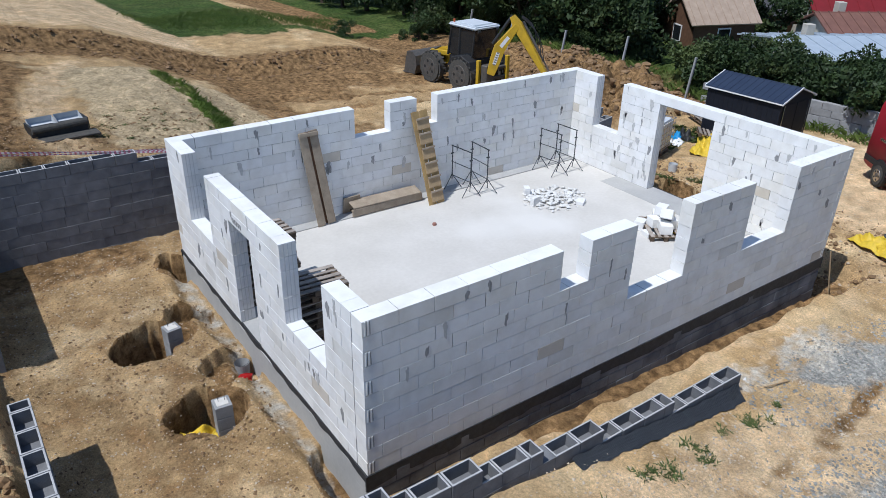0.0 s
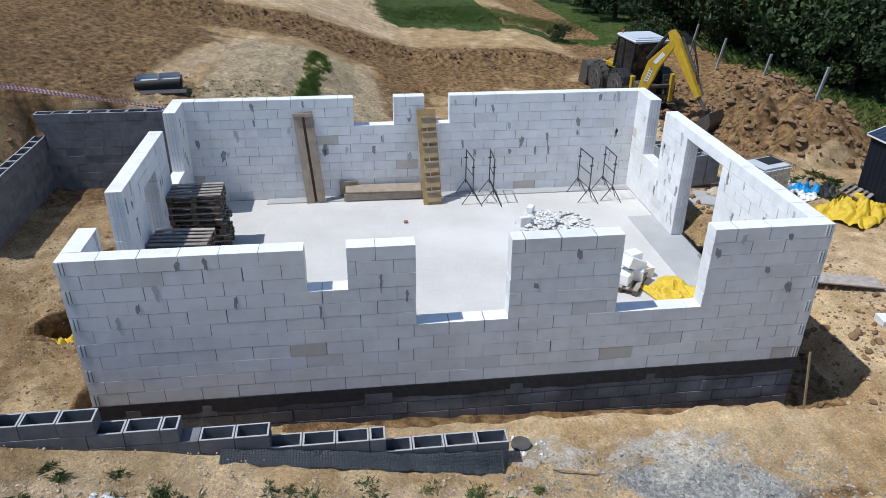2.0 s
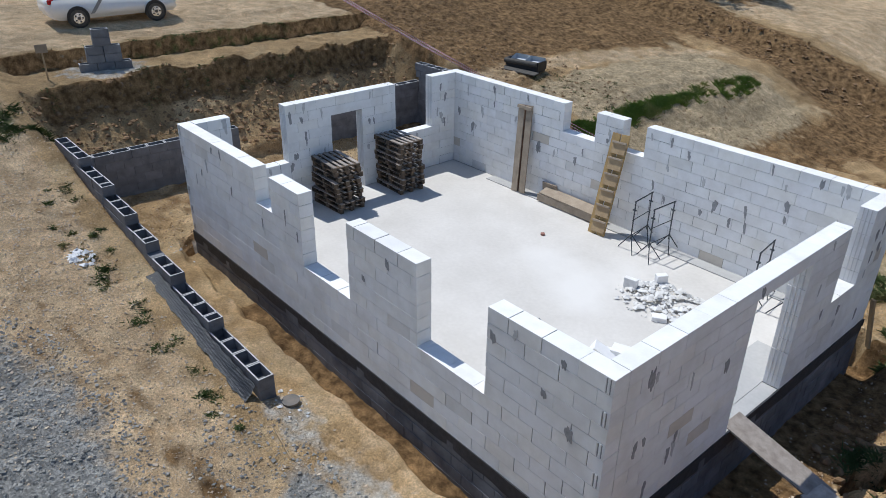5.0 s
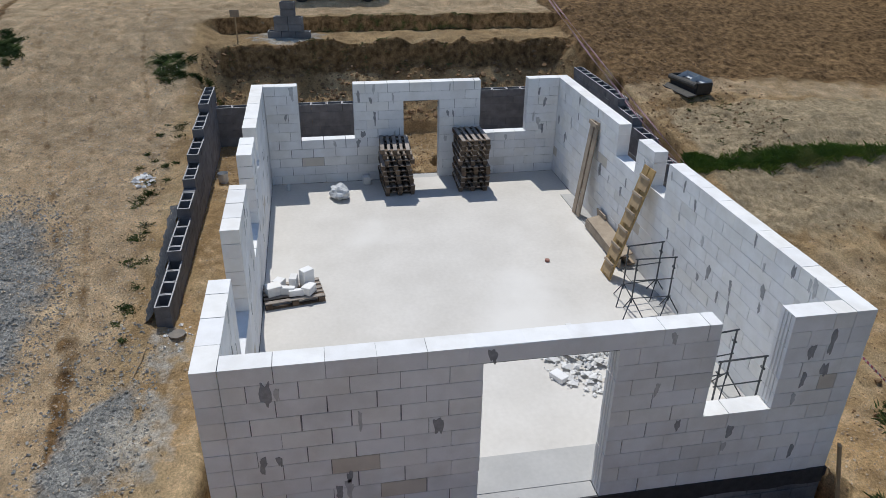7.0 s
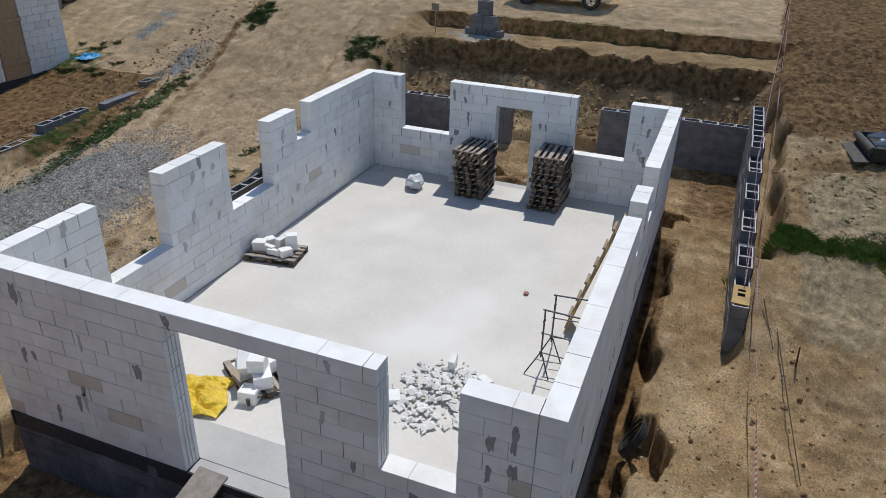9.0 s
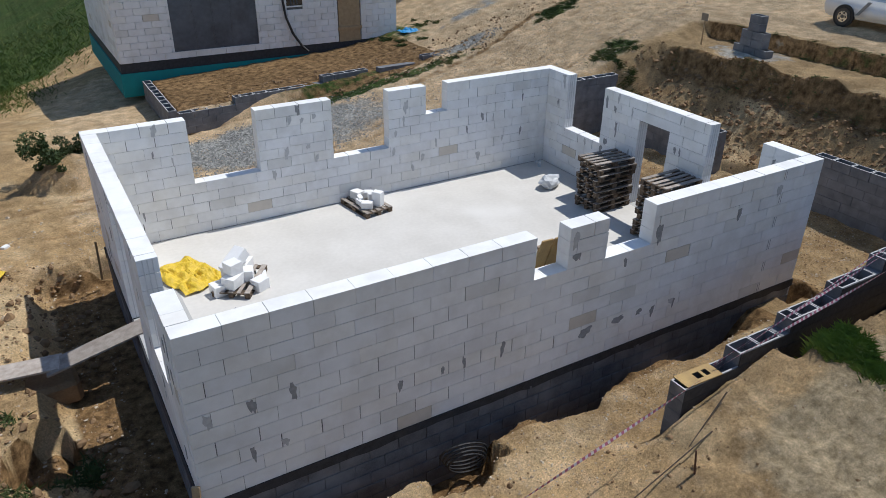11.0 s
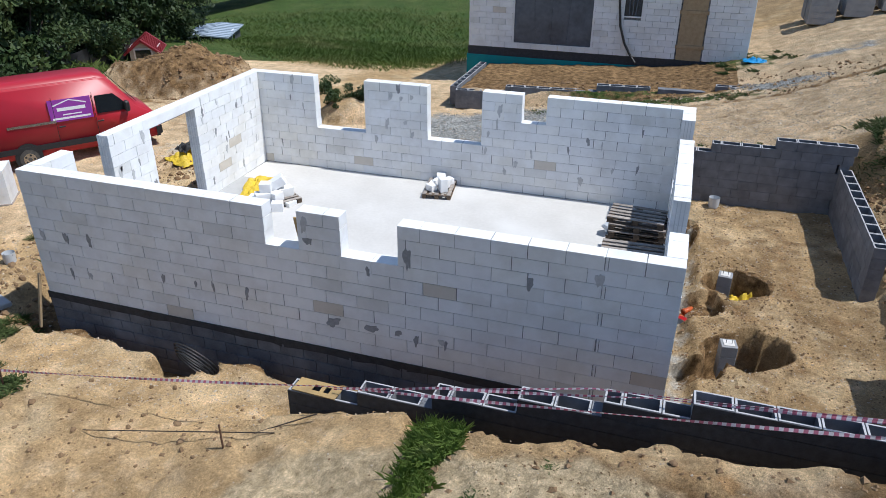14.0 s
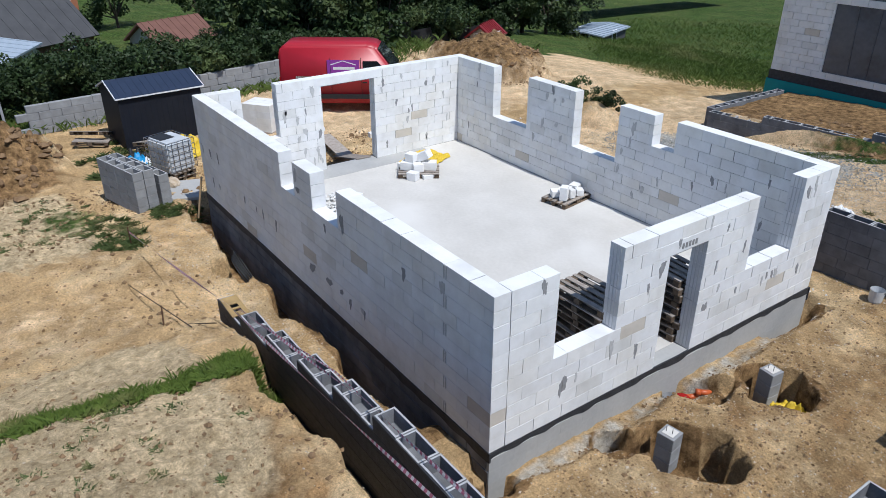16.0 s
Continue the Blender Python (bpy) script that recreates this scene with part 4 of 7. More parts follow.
for key, a, b, lo, hi in (("w", 0.9, 2.25, 1.25, 2.75), ("w", 3.41, 4.4, 0.0, 2.25), ("w", 5.75, 7.22, 1.25, 2.75), ("e", 3.1, 4.84, 0.0, 2.5), ("e", 6.2, 7.2, 1.25, 2.75)):
    jamb_grooves(WALLS[key][0], a, lo, hi, 1)
    jamb_grooves(WALLS[key][0], b, lo, hi, -1)
# faded print on the door lintel, as plain bars
for k in range(5):
    bm = bmesh.new()
    box(bm, (0.055, 0.006, 0.1), (3.7 + k * 0.085, -0.0045, 2.36))
    part("print_bar", bm, INK, wall_w, "faded grey lettering bar on the lintel")

# floor details
for name, size, at, mt, lab in (("ledge", (10.1, 0.34, 0.03), (7.2, 8.22, 0.012), SCREED_GREY, "low grey concrete ledge along the wall foot"), ("screed_patch", (0.7, 4.6, 0.008), (11.9, 4.0, 0.003), SCREED_GREY, "smoother grey strip of screed by the doorway")):
    bm = bmesh.new()
    box(bm, size, at)
    part(name, bm, mt, floor, lab)
bm = bmesh.new()
rod(bm, (0, 0, 0), (0, 0, 0.05), 0.055, 16)
solid("floor_drain", bm, DUSTY_PIPE, "dusty dull-red plastic floor drain with a closed lid", "floor drain", pose(5.75, 6.54, 0))
bm = bmesh.new()
rod(bm, (0, 0, 0), (0, 0, 0.18), 0.05, 14)
rod(bm, (0, 0, 0.14), (0.14, 0.02, 0.2), 0.045, 14)
solid("pipe_stub", bm, IBC_WHITE, "pale plastic pipe stub standing out of the floor", "pipe", pose(0.75, 0.75, 0))


# ---- pallets ----
def pallet(m, group, fresh=False):
    p = thing("pallet", "weathered wooden euro pallet", "pallet", m, group)
    # pale wood for the deck boards, dark wood for every part below
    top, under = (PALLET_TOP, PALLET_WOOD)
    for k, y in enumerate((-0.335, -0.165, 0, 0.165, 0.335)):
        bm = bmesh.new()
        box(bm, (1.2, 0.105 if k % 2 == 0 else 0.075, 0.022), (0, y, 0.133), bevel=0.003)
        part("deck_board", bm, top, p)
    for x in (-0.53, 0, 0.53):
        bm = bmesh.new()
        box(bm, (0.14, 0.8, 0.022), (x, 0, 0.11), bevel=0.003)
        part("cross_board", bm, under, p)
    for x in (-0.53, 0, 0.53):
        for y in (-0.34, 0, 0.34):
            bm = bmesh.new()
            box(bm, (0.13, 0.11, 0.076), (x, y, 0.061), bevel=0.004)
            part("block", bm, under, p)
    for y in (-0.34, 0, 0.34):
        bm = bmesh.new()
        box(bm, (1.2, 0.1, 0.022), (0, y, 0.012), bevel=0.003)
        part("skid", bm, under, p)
    return p


rng = random.Random(5)
first = None
for cx, cy, count, tag in ((0.93, 3.68, 9, "stacked pallets by the doorway"), (0.9, 5.78, 10, "stacked pallets by the doorway")):
    for k in range(count):
        m = pose(cx + rng.uniform(-0.05, 0.05), cy + rng.uniform(-0.04, 0.04), k * 0.1455 + 0.002, 0, 0, rng.uniform(-4, 4) + (180 if k % 2 else 0))
        first = pallet(m, tag) if first is None else copy_thing(first, m)
spal = copy_thing(first, pose(6.42, 0.9, 0.002, 0, 0, 99))
tagged(spal, "low wooden pallet carrying cut block pieces", group="loose pallets")


def cut_block(m, size, label="white aerated concrete offcut", group="loose block pieces"):
    bm = bmesh.new()
    vs = box(bm, size, (0, 0, size[2] / 2), bevel=0.008)
    for v in bm.verts:
        v.co += Vector((noise.noise(v.co * 9), noise.noise(v.co * 9 + Vector((5, 0, 0))), 0)) * 0.01
    return solid("block_offcut", bm, AAC, label, "block", m, group)


for x, y, z, rz, size in ((6.05, 0.85, 0.147, 20, (0.3, 0.25, 0.12)), (6.3, 0.8, 0.147, -10, (0.36, 0.12, 0.1)), (6.72, 1.12, 0.147, 35, (0.25, 0.2, 0.22)), (6.5, 0.72, 0.147, 5, (0.3, 0.1, 0.08)), (6.15, 1.12, 0.147, 60, (0.22, 0.2, 0.1)), (6.75, 0.8, 0.147, -30, (0.2, 0.28, 0.1)), (6.45, 1.1, 0.147, 80, (0.24, 0.15, 0.14))):
    cut_block(pose(6.42 - (y - 0.93), 0.9 + (x - 6.42), z, 0, 0, rz + 90), (size[0], size[1], size[2] * 1.7))
bm = bmesh.new()
blob(bm, (0, 0, 0.17), (0.34, 0.24, 0.2), 0.4, 3, 2)
for v in bm.verts:
    v.co.z = max(v.co.z, 0.0)
solid("wrapped_block", bm, IBC_WHITE, "block wrapped in pale crumpled plastic film", "wrapped block", pose(1.45, 2.1, 0, 0, 0, 20))
cut_block(pose(0.55, 2.9, 0, 0, 0, 4), (0.22, 0.2, 0.22))


# heap of blocks and yellow film beside the wide doorway
def film(name, at, size, seed, mat=YELLOW_FILM, label="crumpled yellow plastic film", sub=40, turn=0):
    bm = bmesh.new()
    bmesh.ops.create_grid(bm, x_segments=sub, y_segments=sub, size=0.5)
    for v in bm.verts:
        x, y = v.co.x, v.co.y
        e = max(0.0, 1 - (abs(x) * 2) ** 4) * max(0.0, 1 - (abs(y) * 2) ** 4)
        p = Vector((x * 3.2 + seed, y * 3.2, seed))
        f = 0.9 * abs(noise.noise(p)) + 0.4 * abs(noise.noise(p * 2.1)) + 0.2 * abs(noise.noise(p * 4.6)) + 0.1 * abs(noise.noise(p * 9.3))
        px = Vector((x * 3 + seed * 2, y * 3, 1))
        v.co.x = (x + 0.1 * noise.noise(px)) * size[0]
        v.co.y = (y + 0.1 * noise.noise(px + Vector((9, 0, 0)))) * size[1]
        v.co.z = 0.006 + (f * size[2]) * (0.3 + 0.7 * e)
    r = bmesh.ops.solidify(bm, geom=bm.faces[:], thickness=0.003)
    return solid(name, bm, mat, label, "plastic film", pose(*at, 0, 0, turn), smooth=True)


film("plastic_film", (11.2, 2.3, 0.0), (1.05, 1.3, 0.36), 3.0, sub=56, turn=20, label="crumpled yellow plastic film on the floor by a heap of blocks")
hp = copy_thing(first, pose(10.35, 3.1, 0.002, 0, 0, 55))
tagged(hp, "low wooden pallet under a heap of blocks", group="loose pallets")
for x, y, z, rx, ry, rz, size in ((10.2, 2.85, 0.147, 0, 0, 50, (0.45, 0.3, 0.24)), (10.55, 3.35, 0.147, 0, 0, 40, (0.4, 0.3, 0.24)), (10.5, 2.95, 0.147, 0, 0, 62, (0.3, 0.3, 0.24)), (10.22, 3.22, 0.147, 0, 0, 70, (0.3, 0.25, 0.24)), (10.35, 2.95, 0.392, 0, 28, 30, (0.6, 0.3, 0.24)), (10.5, 3.25, 0.392, 0, 0, 20, (0.3, 0.28, 0.24)), (10.05, 3.5, 0, 0, 0, 25, (0.3, 0.25, 0.24)), (10.85, 3.3, 0, 0, 0, 10, (0.28, 0.3, 0.24)), (9.9, 3.1, 0, 0, 0, 75, (0.3, 0.2, 0.12))):
    cut_block(pose(x, y, z, rx, ry, rz), size, "white aerated concrete block lying in a heap", "heap of blocks")


# ---- rocks, rubble, clods as loose stuff ----
def rocks(name, spots, mat, label, category, seed=0, flat=0.7, lumpy=False):
    """spots: rows of x, y, z, size."""
    g = np.random.RandomState(seed)
    s = np.asarray(spots, float)
    n = len(s)
    base = np.array([(1, 0, 0), (-1, 0, 0), (0, 1, 0), (0, -1, 0), (0, 0, 1), (0, 0, -1)], float)
    tris = np.array([(0, 2, 4), (2, 1, 4), (1, 3, 4), (3, 0, 4), (2, 0, 5), (1, 2, 5), (3, 1, 5), (0, 3, 5)])
    if lumpy:
        mids, more = {}, []
        base = list(base)

        def middle(i, j):
            k = (min(i, j), max(i, j))
            if k not in mids:
                m = base[i] + base[j]
                base.append(m / np.linalg.norm(m))
                mids[k] = len(base) - 1
            return mids[k]
        for i, j, k in tris:
            ij, jk, ki = middle(i, j), middle(j, k), middle(k, i)
            more += [(i, ij, ki), (ij, j, jk), (ki, jk, k), (ij, jk, ki)]
        base, tris = np.array(base), np.array(more)
    c0 = len(base)
    a = g.uniform(0, 6.28, n)
    v = base[None] * g.uniform(0.55 + 0.2 * lumpy, 1.25 - 0.1 * lumpy, (n, c0, 3)) * (g.uniform(0.6, 1.3, (n, 1, 3)) if lumpy else 1.0) + g.uniform(-0.3, 0.3, (n, c0, 3)) * (0.4 if lumpy else 1.0)
    c, q = np.cos(a)[:, None], np.sin(a)[:, None]
    v = np.stack([v[..., 0] * c - v[..., 1] * q, v[..., 0] * q + v[..., 1] * c, v[..., 2] * flat], -1)
    v = v * s[:, 3][:, None, None] + s[:, None, :3]
    f = tris[None] + (np.arange(n) * c0)[:, None, None]
    me = bpy.data.meshes.new(name)
    me.from_pydata(v.reshape(-1, 3).tolist(), [], f.reshape(-1, 3).tolist())
    me.materials.append(mat)
    return tagged(new(name, me), label, category, kind="stuff")


def sprinkle(n, cx, cy, rx, ry, lo, hi, seed, lift=0.3, flat_z=None, power=3.0, uniform=False):
    g = np.random.RandomState(seed)
    if uniform:
        x, y = g.uniform(cx - rx, cx + rx, n), g.uniform(cy - ry, cy + ry, n)
    else:
        a, r = g.uniform(0, 6.283, n), np.sqrt(g.uniform(0, 1, n))
        x, y = cx + rx * r * np.cos(a), cy + ry * r * np.sin(a)
    keep = ~((x > -0.1) & (x < 12.6) & (y > -0.1) & (y < 8.8)) if flat_z is None else np.ones(n, bool)
    x, y = x[keep], y[keep]
    sz = lo + (hi - lo) * g.uniform(0, 1, len(x)) ** power
    z = (ground_z(x, y) if flat_z is None else flat_z) + sz * lift
    return np.stack([x, y, z, sz], 1)


g = np.random.RandomState(8)
a, r = g.uniform(0, 6.283, 420), g.uniform(0, 1, 420) ** 0.7
sz = 0.02 + 0.095 * g.uniform(0, 1, 420) ** 2.6
rub = np.stack([9.5 + 1.0 * r * np.cos(a), 6.05 + 0.8 * r * np.sin(a), 0.01 + 0.13 * np.clip(1 - r * 1.1, 0, 1) * g.uniform(0.2, 1, 420) + sz * 0.3, sz], 1)
rocks("rubble_heap", rub, AAC, "heap of broken white block shards on the floor", "rubble", 3, 0.45)
for x, y, rz, size in ((8.75, 6.05, 10, (0.3, 0.12, 0.25)), (9.05, 6.75, 60, (0.25, 0.15, 0.22)), (9.9, 5.45, 30, (0.3, 0.2, 0.1))):
    cut_block(pose(x, y, 0, 0, 0, rz), size)

rocks("gravel", np.concatenate([sprinkle(9000, 6.2, -5.9, 4.8, 2.3, 0.01, 0.045, 1), sprinkle(2500, 6.2, -5.5, 6.0, 3.2, 0.008, 0.03, 51), sprinkle(1600, 9.6, -2.4, 3.2, 1.0, 0.012, 0.045, 2), sprinkle(900, -2.9, -9.1, 1.7, 0.6, 0.015, 0.05, 3)]), PEBBLE, "loose grey crushed gravel beside the track", "gravel", 1)
rocks("track_stones", np.concatenate([sprinkle(3500, 4, -4.0, 9, 3.0, 0.01, 0.04, 4, uniform=True), sprinkle(9000, -3, -5.5, 9, 3.2, 0.008, 0.04, 5, power=4.0), sprinkle(5000, 2.5, -4.0, 6, 1.8, 0.006, 0.03, 55, power=4.0), sprinkle(1200, -2.2, 4, 2.0, 5.6, 0.008, 0.032, 6, uniform=True), sprinkle(900, 6, 9.9, 6.5, 0.7, 0.008, 0.035, 7, uniform=True), sprinkle(700, 17, 1, 3.5, 6, 0.01, 0.06, 8, uniform=True), sprinkle(5000, -2.2, 4, 2.0, 5.6, 0.005, 0.022, 36, uniform=True), sprinkle(4500, 5, 10.0, 8, 0.9, 0.005, 0.024, 37, uniform=True), sprinkle(3500, 3, -3.0, 9, 1.6, 0.006, 0.03, 38, uniform=True), sprinkle(1600, 4, 12.5, 9, 2.0, 0.005, 0.02, 39, uniform=True), sprinkle(2500, 15, 4, 2.2, 7, 0.007, 0.035, 40, uniform=True)]), PALE_STONE, "pale stones scattered over sandy earth", "stones", 2)
rocks("earth_clods", np.concatenate([sprinkle(2600, -5.4, 4.5, 1.1, 6.5, 0.015, 0.09, 9, uniform=True), sprinkle(2000, 9, 17, 7, 5, 0.01, 0.05, 11, power=4.0), sprinkle(1800, 21.8, -8.4, 3.6, 2.2, 0.015, 0.06, 13), sprinkle(1600, -6.8, 14, 4.5, 3.0, 0.012, 0.06, 14, power=4.0), sprinkle(900, 0, -9.4, 8, 1.5, 0.02, 0.09, 15), sprinkle(800, 6, 25.6, 12, 1.4, 0.03, 0.13, 16), sprinkle(700, 14.8, 12.5, 2.5, 2.5, 0.015, 0.08, 17), sprinkle(500, -1.3, 5, 1.3, 3.2, 0.012, 0.05, 18), sprinkle(700, 0, 13, 3.5, 2.0, 0.012, 0.06, 19), sprinkle(1200, 3, 13, 9, 2.4, 0.006, 0.035, 41, uniform=True, power=5.0), sprinkle(4000, -2.2, 4, 2.0, 5.6, 0.006, 0.035, 42, uniform=True), sprinkle(700, 6, 9.9, 6.5, 0.7, 0.006, 0.03, 43, uniform=True, power=5.0), sprinkle(2500, 15, 5, 2.0, 6, 0.008, 0.05, 44, uniform=True)]), CLOD, "brown earth clods on the spoil and the dug banks", "earth clods", 3)
rocks("spoil_clods", np.concatenate([sprinkle(2000, 21.2, 15.6, 5.0, 4.6, 0.02, 0.2, 10, power=4.0), sprinkle(500, 22.5, 20.5, 3.5, 3.0, 0.02, 0.15, 60, power=4.0), sprinkle(700, -5.3, 4.5, 1.1, 6.3, 0.02, 0.13, 61, power=4.0, uniform=True), sprinkle(500, 21.8, -8.4, 3.6, 2.2, 0.02, 0.12, 62), sprinkle(400, -3, 13.5, 6, 2.4, 0.012, 0.06, 63, power=5.0, uniform=True), sprinkle(260, 9, 11.3, 3.5, 1.2, 0.012, 0.07, 64, power=5.0), sprinkle(500, 14.8, 4, 1.6, 5, 0.02, 0.12, 65, power=3.0, uniform=True)]), CLOD, "rounded brown earth clods on the spoil heap", "earth clods", 5, 0.75, True)
rocks("white_rubble", np.concatenate([sprinkle(60, 1.1, -2.85, 0.4, 0.28, 0.03, 0.1, 20), sprinkle(25, 7.0, -1.35, 0.5, 0.3, 0.02, 0.07, 21), sprinkle(16, 0.0, -0.3, 0.5, 0.4, 0.02, 0.09, 22)]), AAC, "white block crumbs dropped on the earth", "rubble", 4)


# ---- boards against the north wall ----
def leaning(name, label, foot, top, width, boards, mat, battens=0, gap=0.06, thick=0.03):
    """A panel of upright boards, leaning from foot (x, y, 0) to top (x, y, z)."""
    foot, top = Vector(foot), Vector(top)
    up = top - foot
    x = Vector((1, 0, 0))
    z = up.normalized()
    x = (x - z * x.dot(z)).normalized()
    y = z.cross(x)
    m = Matrix.Translation(foot) @ Matrix((x, y, z)).transposed().to_4x4()
    t = thing(name, label, "boards", m)
    w = (width - gap * (boards - 1)) / boards
    for k in range(boards):
        bm = bmesh.new()
        box(bm, (w, thick, up.length), (-width / 2 + w / 2 + k * (w + gap), 0, up.length / 2), bevel=0.004)
        part("board", bm, mat, t)
    for k in range(battens):
        bm = bmesh.new()
        box(bm, (width * 0.78, 0.03, 0.26), (0.04, -0.032, 0.2 + k * (up.length * 0.78) / max(1, battens - 1)), bevel=0.004)
        part("batten", bm, RAW_WOOD if mat is PLY else mat, t)
    if battens:
        for k in range(battens):
            bm = bmesh.new()
            box(bm, (width * 0.8, 0.05, 0.05), (0.04, -0.07, 0.35 + k * (up.length * 0.78) / max(1, battens - 1)), bevel=0.004)
            part("cleat", bm, PLANK, t)
    return t


leaning("leaning_planks", "two grey planks joined as a panel, leaning on the wall", (3.46, 8.02, 0.03), (3.25, 8.37, 2.42), 0.5, 2, PLANK, 0, 0.07)
leaning("leaning_plank", "narrow brown plank behind the gap of two grey planks", (3.46, 8.08, 0.03), (3.25, 8.385, 2.4), 0.16, 1, BROWN_BOARD)
bm = bmesh.new()
box(bm, (0.5, 0.05, 0.09), (3.25, 8.31, 2.36), rot=Euler((radians(-8), 0, 0)), bevel=0.004)
solid("cross_batten", bm, PLANK, "short grey batten nailed across two leaning planks", "batten")
leaning("shuttering_ladder", "yellow shuttering board with battens leaning on the wall", (6.57, 7.6, 0.0), (6.45, 8.34, 2.42), 0.5, 2, PLY, 6, 0.03)
for x0, y0, z0, ln, deep, tall, tilt, yaw in ((4.2, 8.02, 0.13, 2.15, 0.045, 0.2, 0, 0), (4.3, 8.3, 0.08, 2.0, 0.2, 0.045, 0, 0), (4.25, 8.19, 0.3, 2.05, 0.36, 0.04, 14, -1.5), (4.1, 8.34, 0.25, 0.5, 0.04, 0.45, 8, 2)):
    bm = bmesh.new()
    box(bm, (ln, deep, tall), (ln / 2, 0, 0), bevel=0.005)
    solid("plank", bm, PLANK, "grey plank stacked at the wall foot", "plank", pose(x0, y0, z0, tilt, 0, yaw), "planks at the wall foot")


# ---- trestles ----
def trestle(m):
    t = thing("bricklayer_trestle", "dark tubular steel bricklayer trestle with splayed feet", "trestle", m, "steel trestles")
    for x in (-0.38, 0.38):
        bm = bmesh.new()
        rod(bm, (x, 0, 0.3), (x, 0, 1.28), 0.016, 8)
        part("upright", bm, STEEL, t)
        for dx, dy in ((0.0, 0.3), (0.22, -0.2), (-0.22, -0.2)):
            bm = bmesh.new()
            rod(bm, (x, 0, 0.42), (x + dx, dy, 0.012), 0.012, 8)
            part("leg", bm, STEEL, t)
    for z in (1.27, 0.8, 0.4):
        bm = bmesh.new()
        rod(bm, (-0.42, 0, z), (0.42, 0, z), 0.015 if z > 1 else 0.011, 8)
        part("rail", bm, STEEL, t)
    for x in (-0.38, 0.38):
        bm = bmesh.new()
        rod(bm, (x, -0.04, 1.05), (x, 0.05, 1.05), 0.02, 8)
        part("pin", bm, STEEL, t)
    return t


tr = trestle(pose(7.6, 7.9, 0, 0, 0, 96))
for x, y, a in ((8.2, 7.85, 88), (10.75, 7.7, 97), (11.45, 7.75, 92)):
    copy_thing(tr, pose(x, y, 0, 0, 0, a))


# ---- the yard west of the shell ----
def pillar(m, top):
    p = thing("block_pillar", "grey hollow concrete block pillar filled with concrete, standing in a dug hole", "pillar", m, "block pillars")
    for k in range(3):
        bm = bmesh.new()
        box(bm, (0.3, 0.3, 0.245), (0, 0, top - 0.125 - k * 0.25), bevel=0.008)
        part("block", bm, LIT_BLOCK, p)
    bm = bmesh.new()
    box(bm, (0.2, 0.2, 0.01), (0, 0, top + 0.003))
    part("concrete_fill", bm, SCREED, p, "pale rough concrete fill")
    for dx in (-0.05, 0.06):
        bm = bmesh.new()
        rod(bm, (dx, 0.02, top - 0.1), (dx, 0.03, top + 0.1), 0.006, 6)
        part("rebar", bm, DARK_METAL, p, "rusty steel bar end")
    return p


pillar(pose(-1.15, 5.88, 0, 0, 0, 8), -0.18)
pillar(pose(-1.14, 3.06, 0, 0, 0, -6), -0.16)


def bucket(m, mat, label):
    b = thing("bucket", label, "bucket", m)
    bm = bmesh.new()
    rod(bm, (0, 0, 0), (0, 0, 0.3), 0.12, 20, 0.15)
    top = max(bm.faces, key=lambda f: f.calc_center_median().z)
    r = bmesh.ops.inset_region(bm, faces=[top], thickness=0.012)
    bmesh.ops.translate(bm, vec=(0, 0, -0.26), verts=top.verts)
    part("pail", bm, mat, b)
    bm = bmesh.new()
    for k in range(10):
        a0, a1 = math.pi * k / 10, math.pi * (k + 1) / 10
        rod(bm, (0.155 * math.cos(a0), 0.02, 0.28 - 0.1 * math.sin(a0)), (0.155 * math.cos(a1), 0.02, 0.28 - 0.1 * math.sin(a1)), 0.004, 5)
    part("handle", bm, STEEL, b)
    return b


bucket(pose(-0.22, 4.62, gz(-0.22, 4.62) - 0.01), LIT_BLOCK, "grey mortar-caked bucket beside the footing")
bucket(pose(-0.9, -1.15, gz(-0.9, -1.15) - 0.01), IBC_WHITE, "white plastic bucket at the foot of the block wall")
bucket(pose(15.75, 6.9, gz(15.75, 6.9) - 0.01), IBC_WHITE, "white plastic bucket on bare earth")
for k, (x, y, a, ln) in enumerate(((-1.55, 2.86, 50, 0.75), (-1.42, 2.92, 58, 0.7), (-1.68, 2.78, 45, 0.6), (-0.3, 4.05, 70, 0.3), (-0.42, 3.9, 50, 0.3))):
    bm = bmesh.new()
    rod(bm, (-ln / 2, 0, 0), (ln / 2, 0, 0), 0.055, 14)
    rod(bm, (ln / 2 - 0.08, 0, 0), (ln / 2, 0, 0), 0.066, 14)
    solid("drain_pipe", bm, ORANGE_PIPE, "short orange drain pipe lying in a dug hole", "pipe", pose(x, y, gz(x, y) + (0.2 if x < -1 else 0.06), 0, 12 if x < -1 else 0, a), "orange drain pipes", smooth=True)
film("plastic_film", (-1.72, 3.12, gz(-1.72, 3.12) + 0.22), (0.95, 0.65, 0.5), 5.0, label="crumpled yellow plastic film in a dug hole", turn=-20)
bm = bmesh.new()
blob(bm, (0, 0, 0.09), (0.17, 0.11, 0.09), 0.3, 2, 4)
solid("red_sack", bm, RED_LENS, "small red rag beside a bucket", "rag", pose(-0.3, 4.3, gz(-0.3, 4.3)))
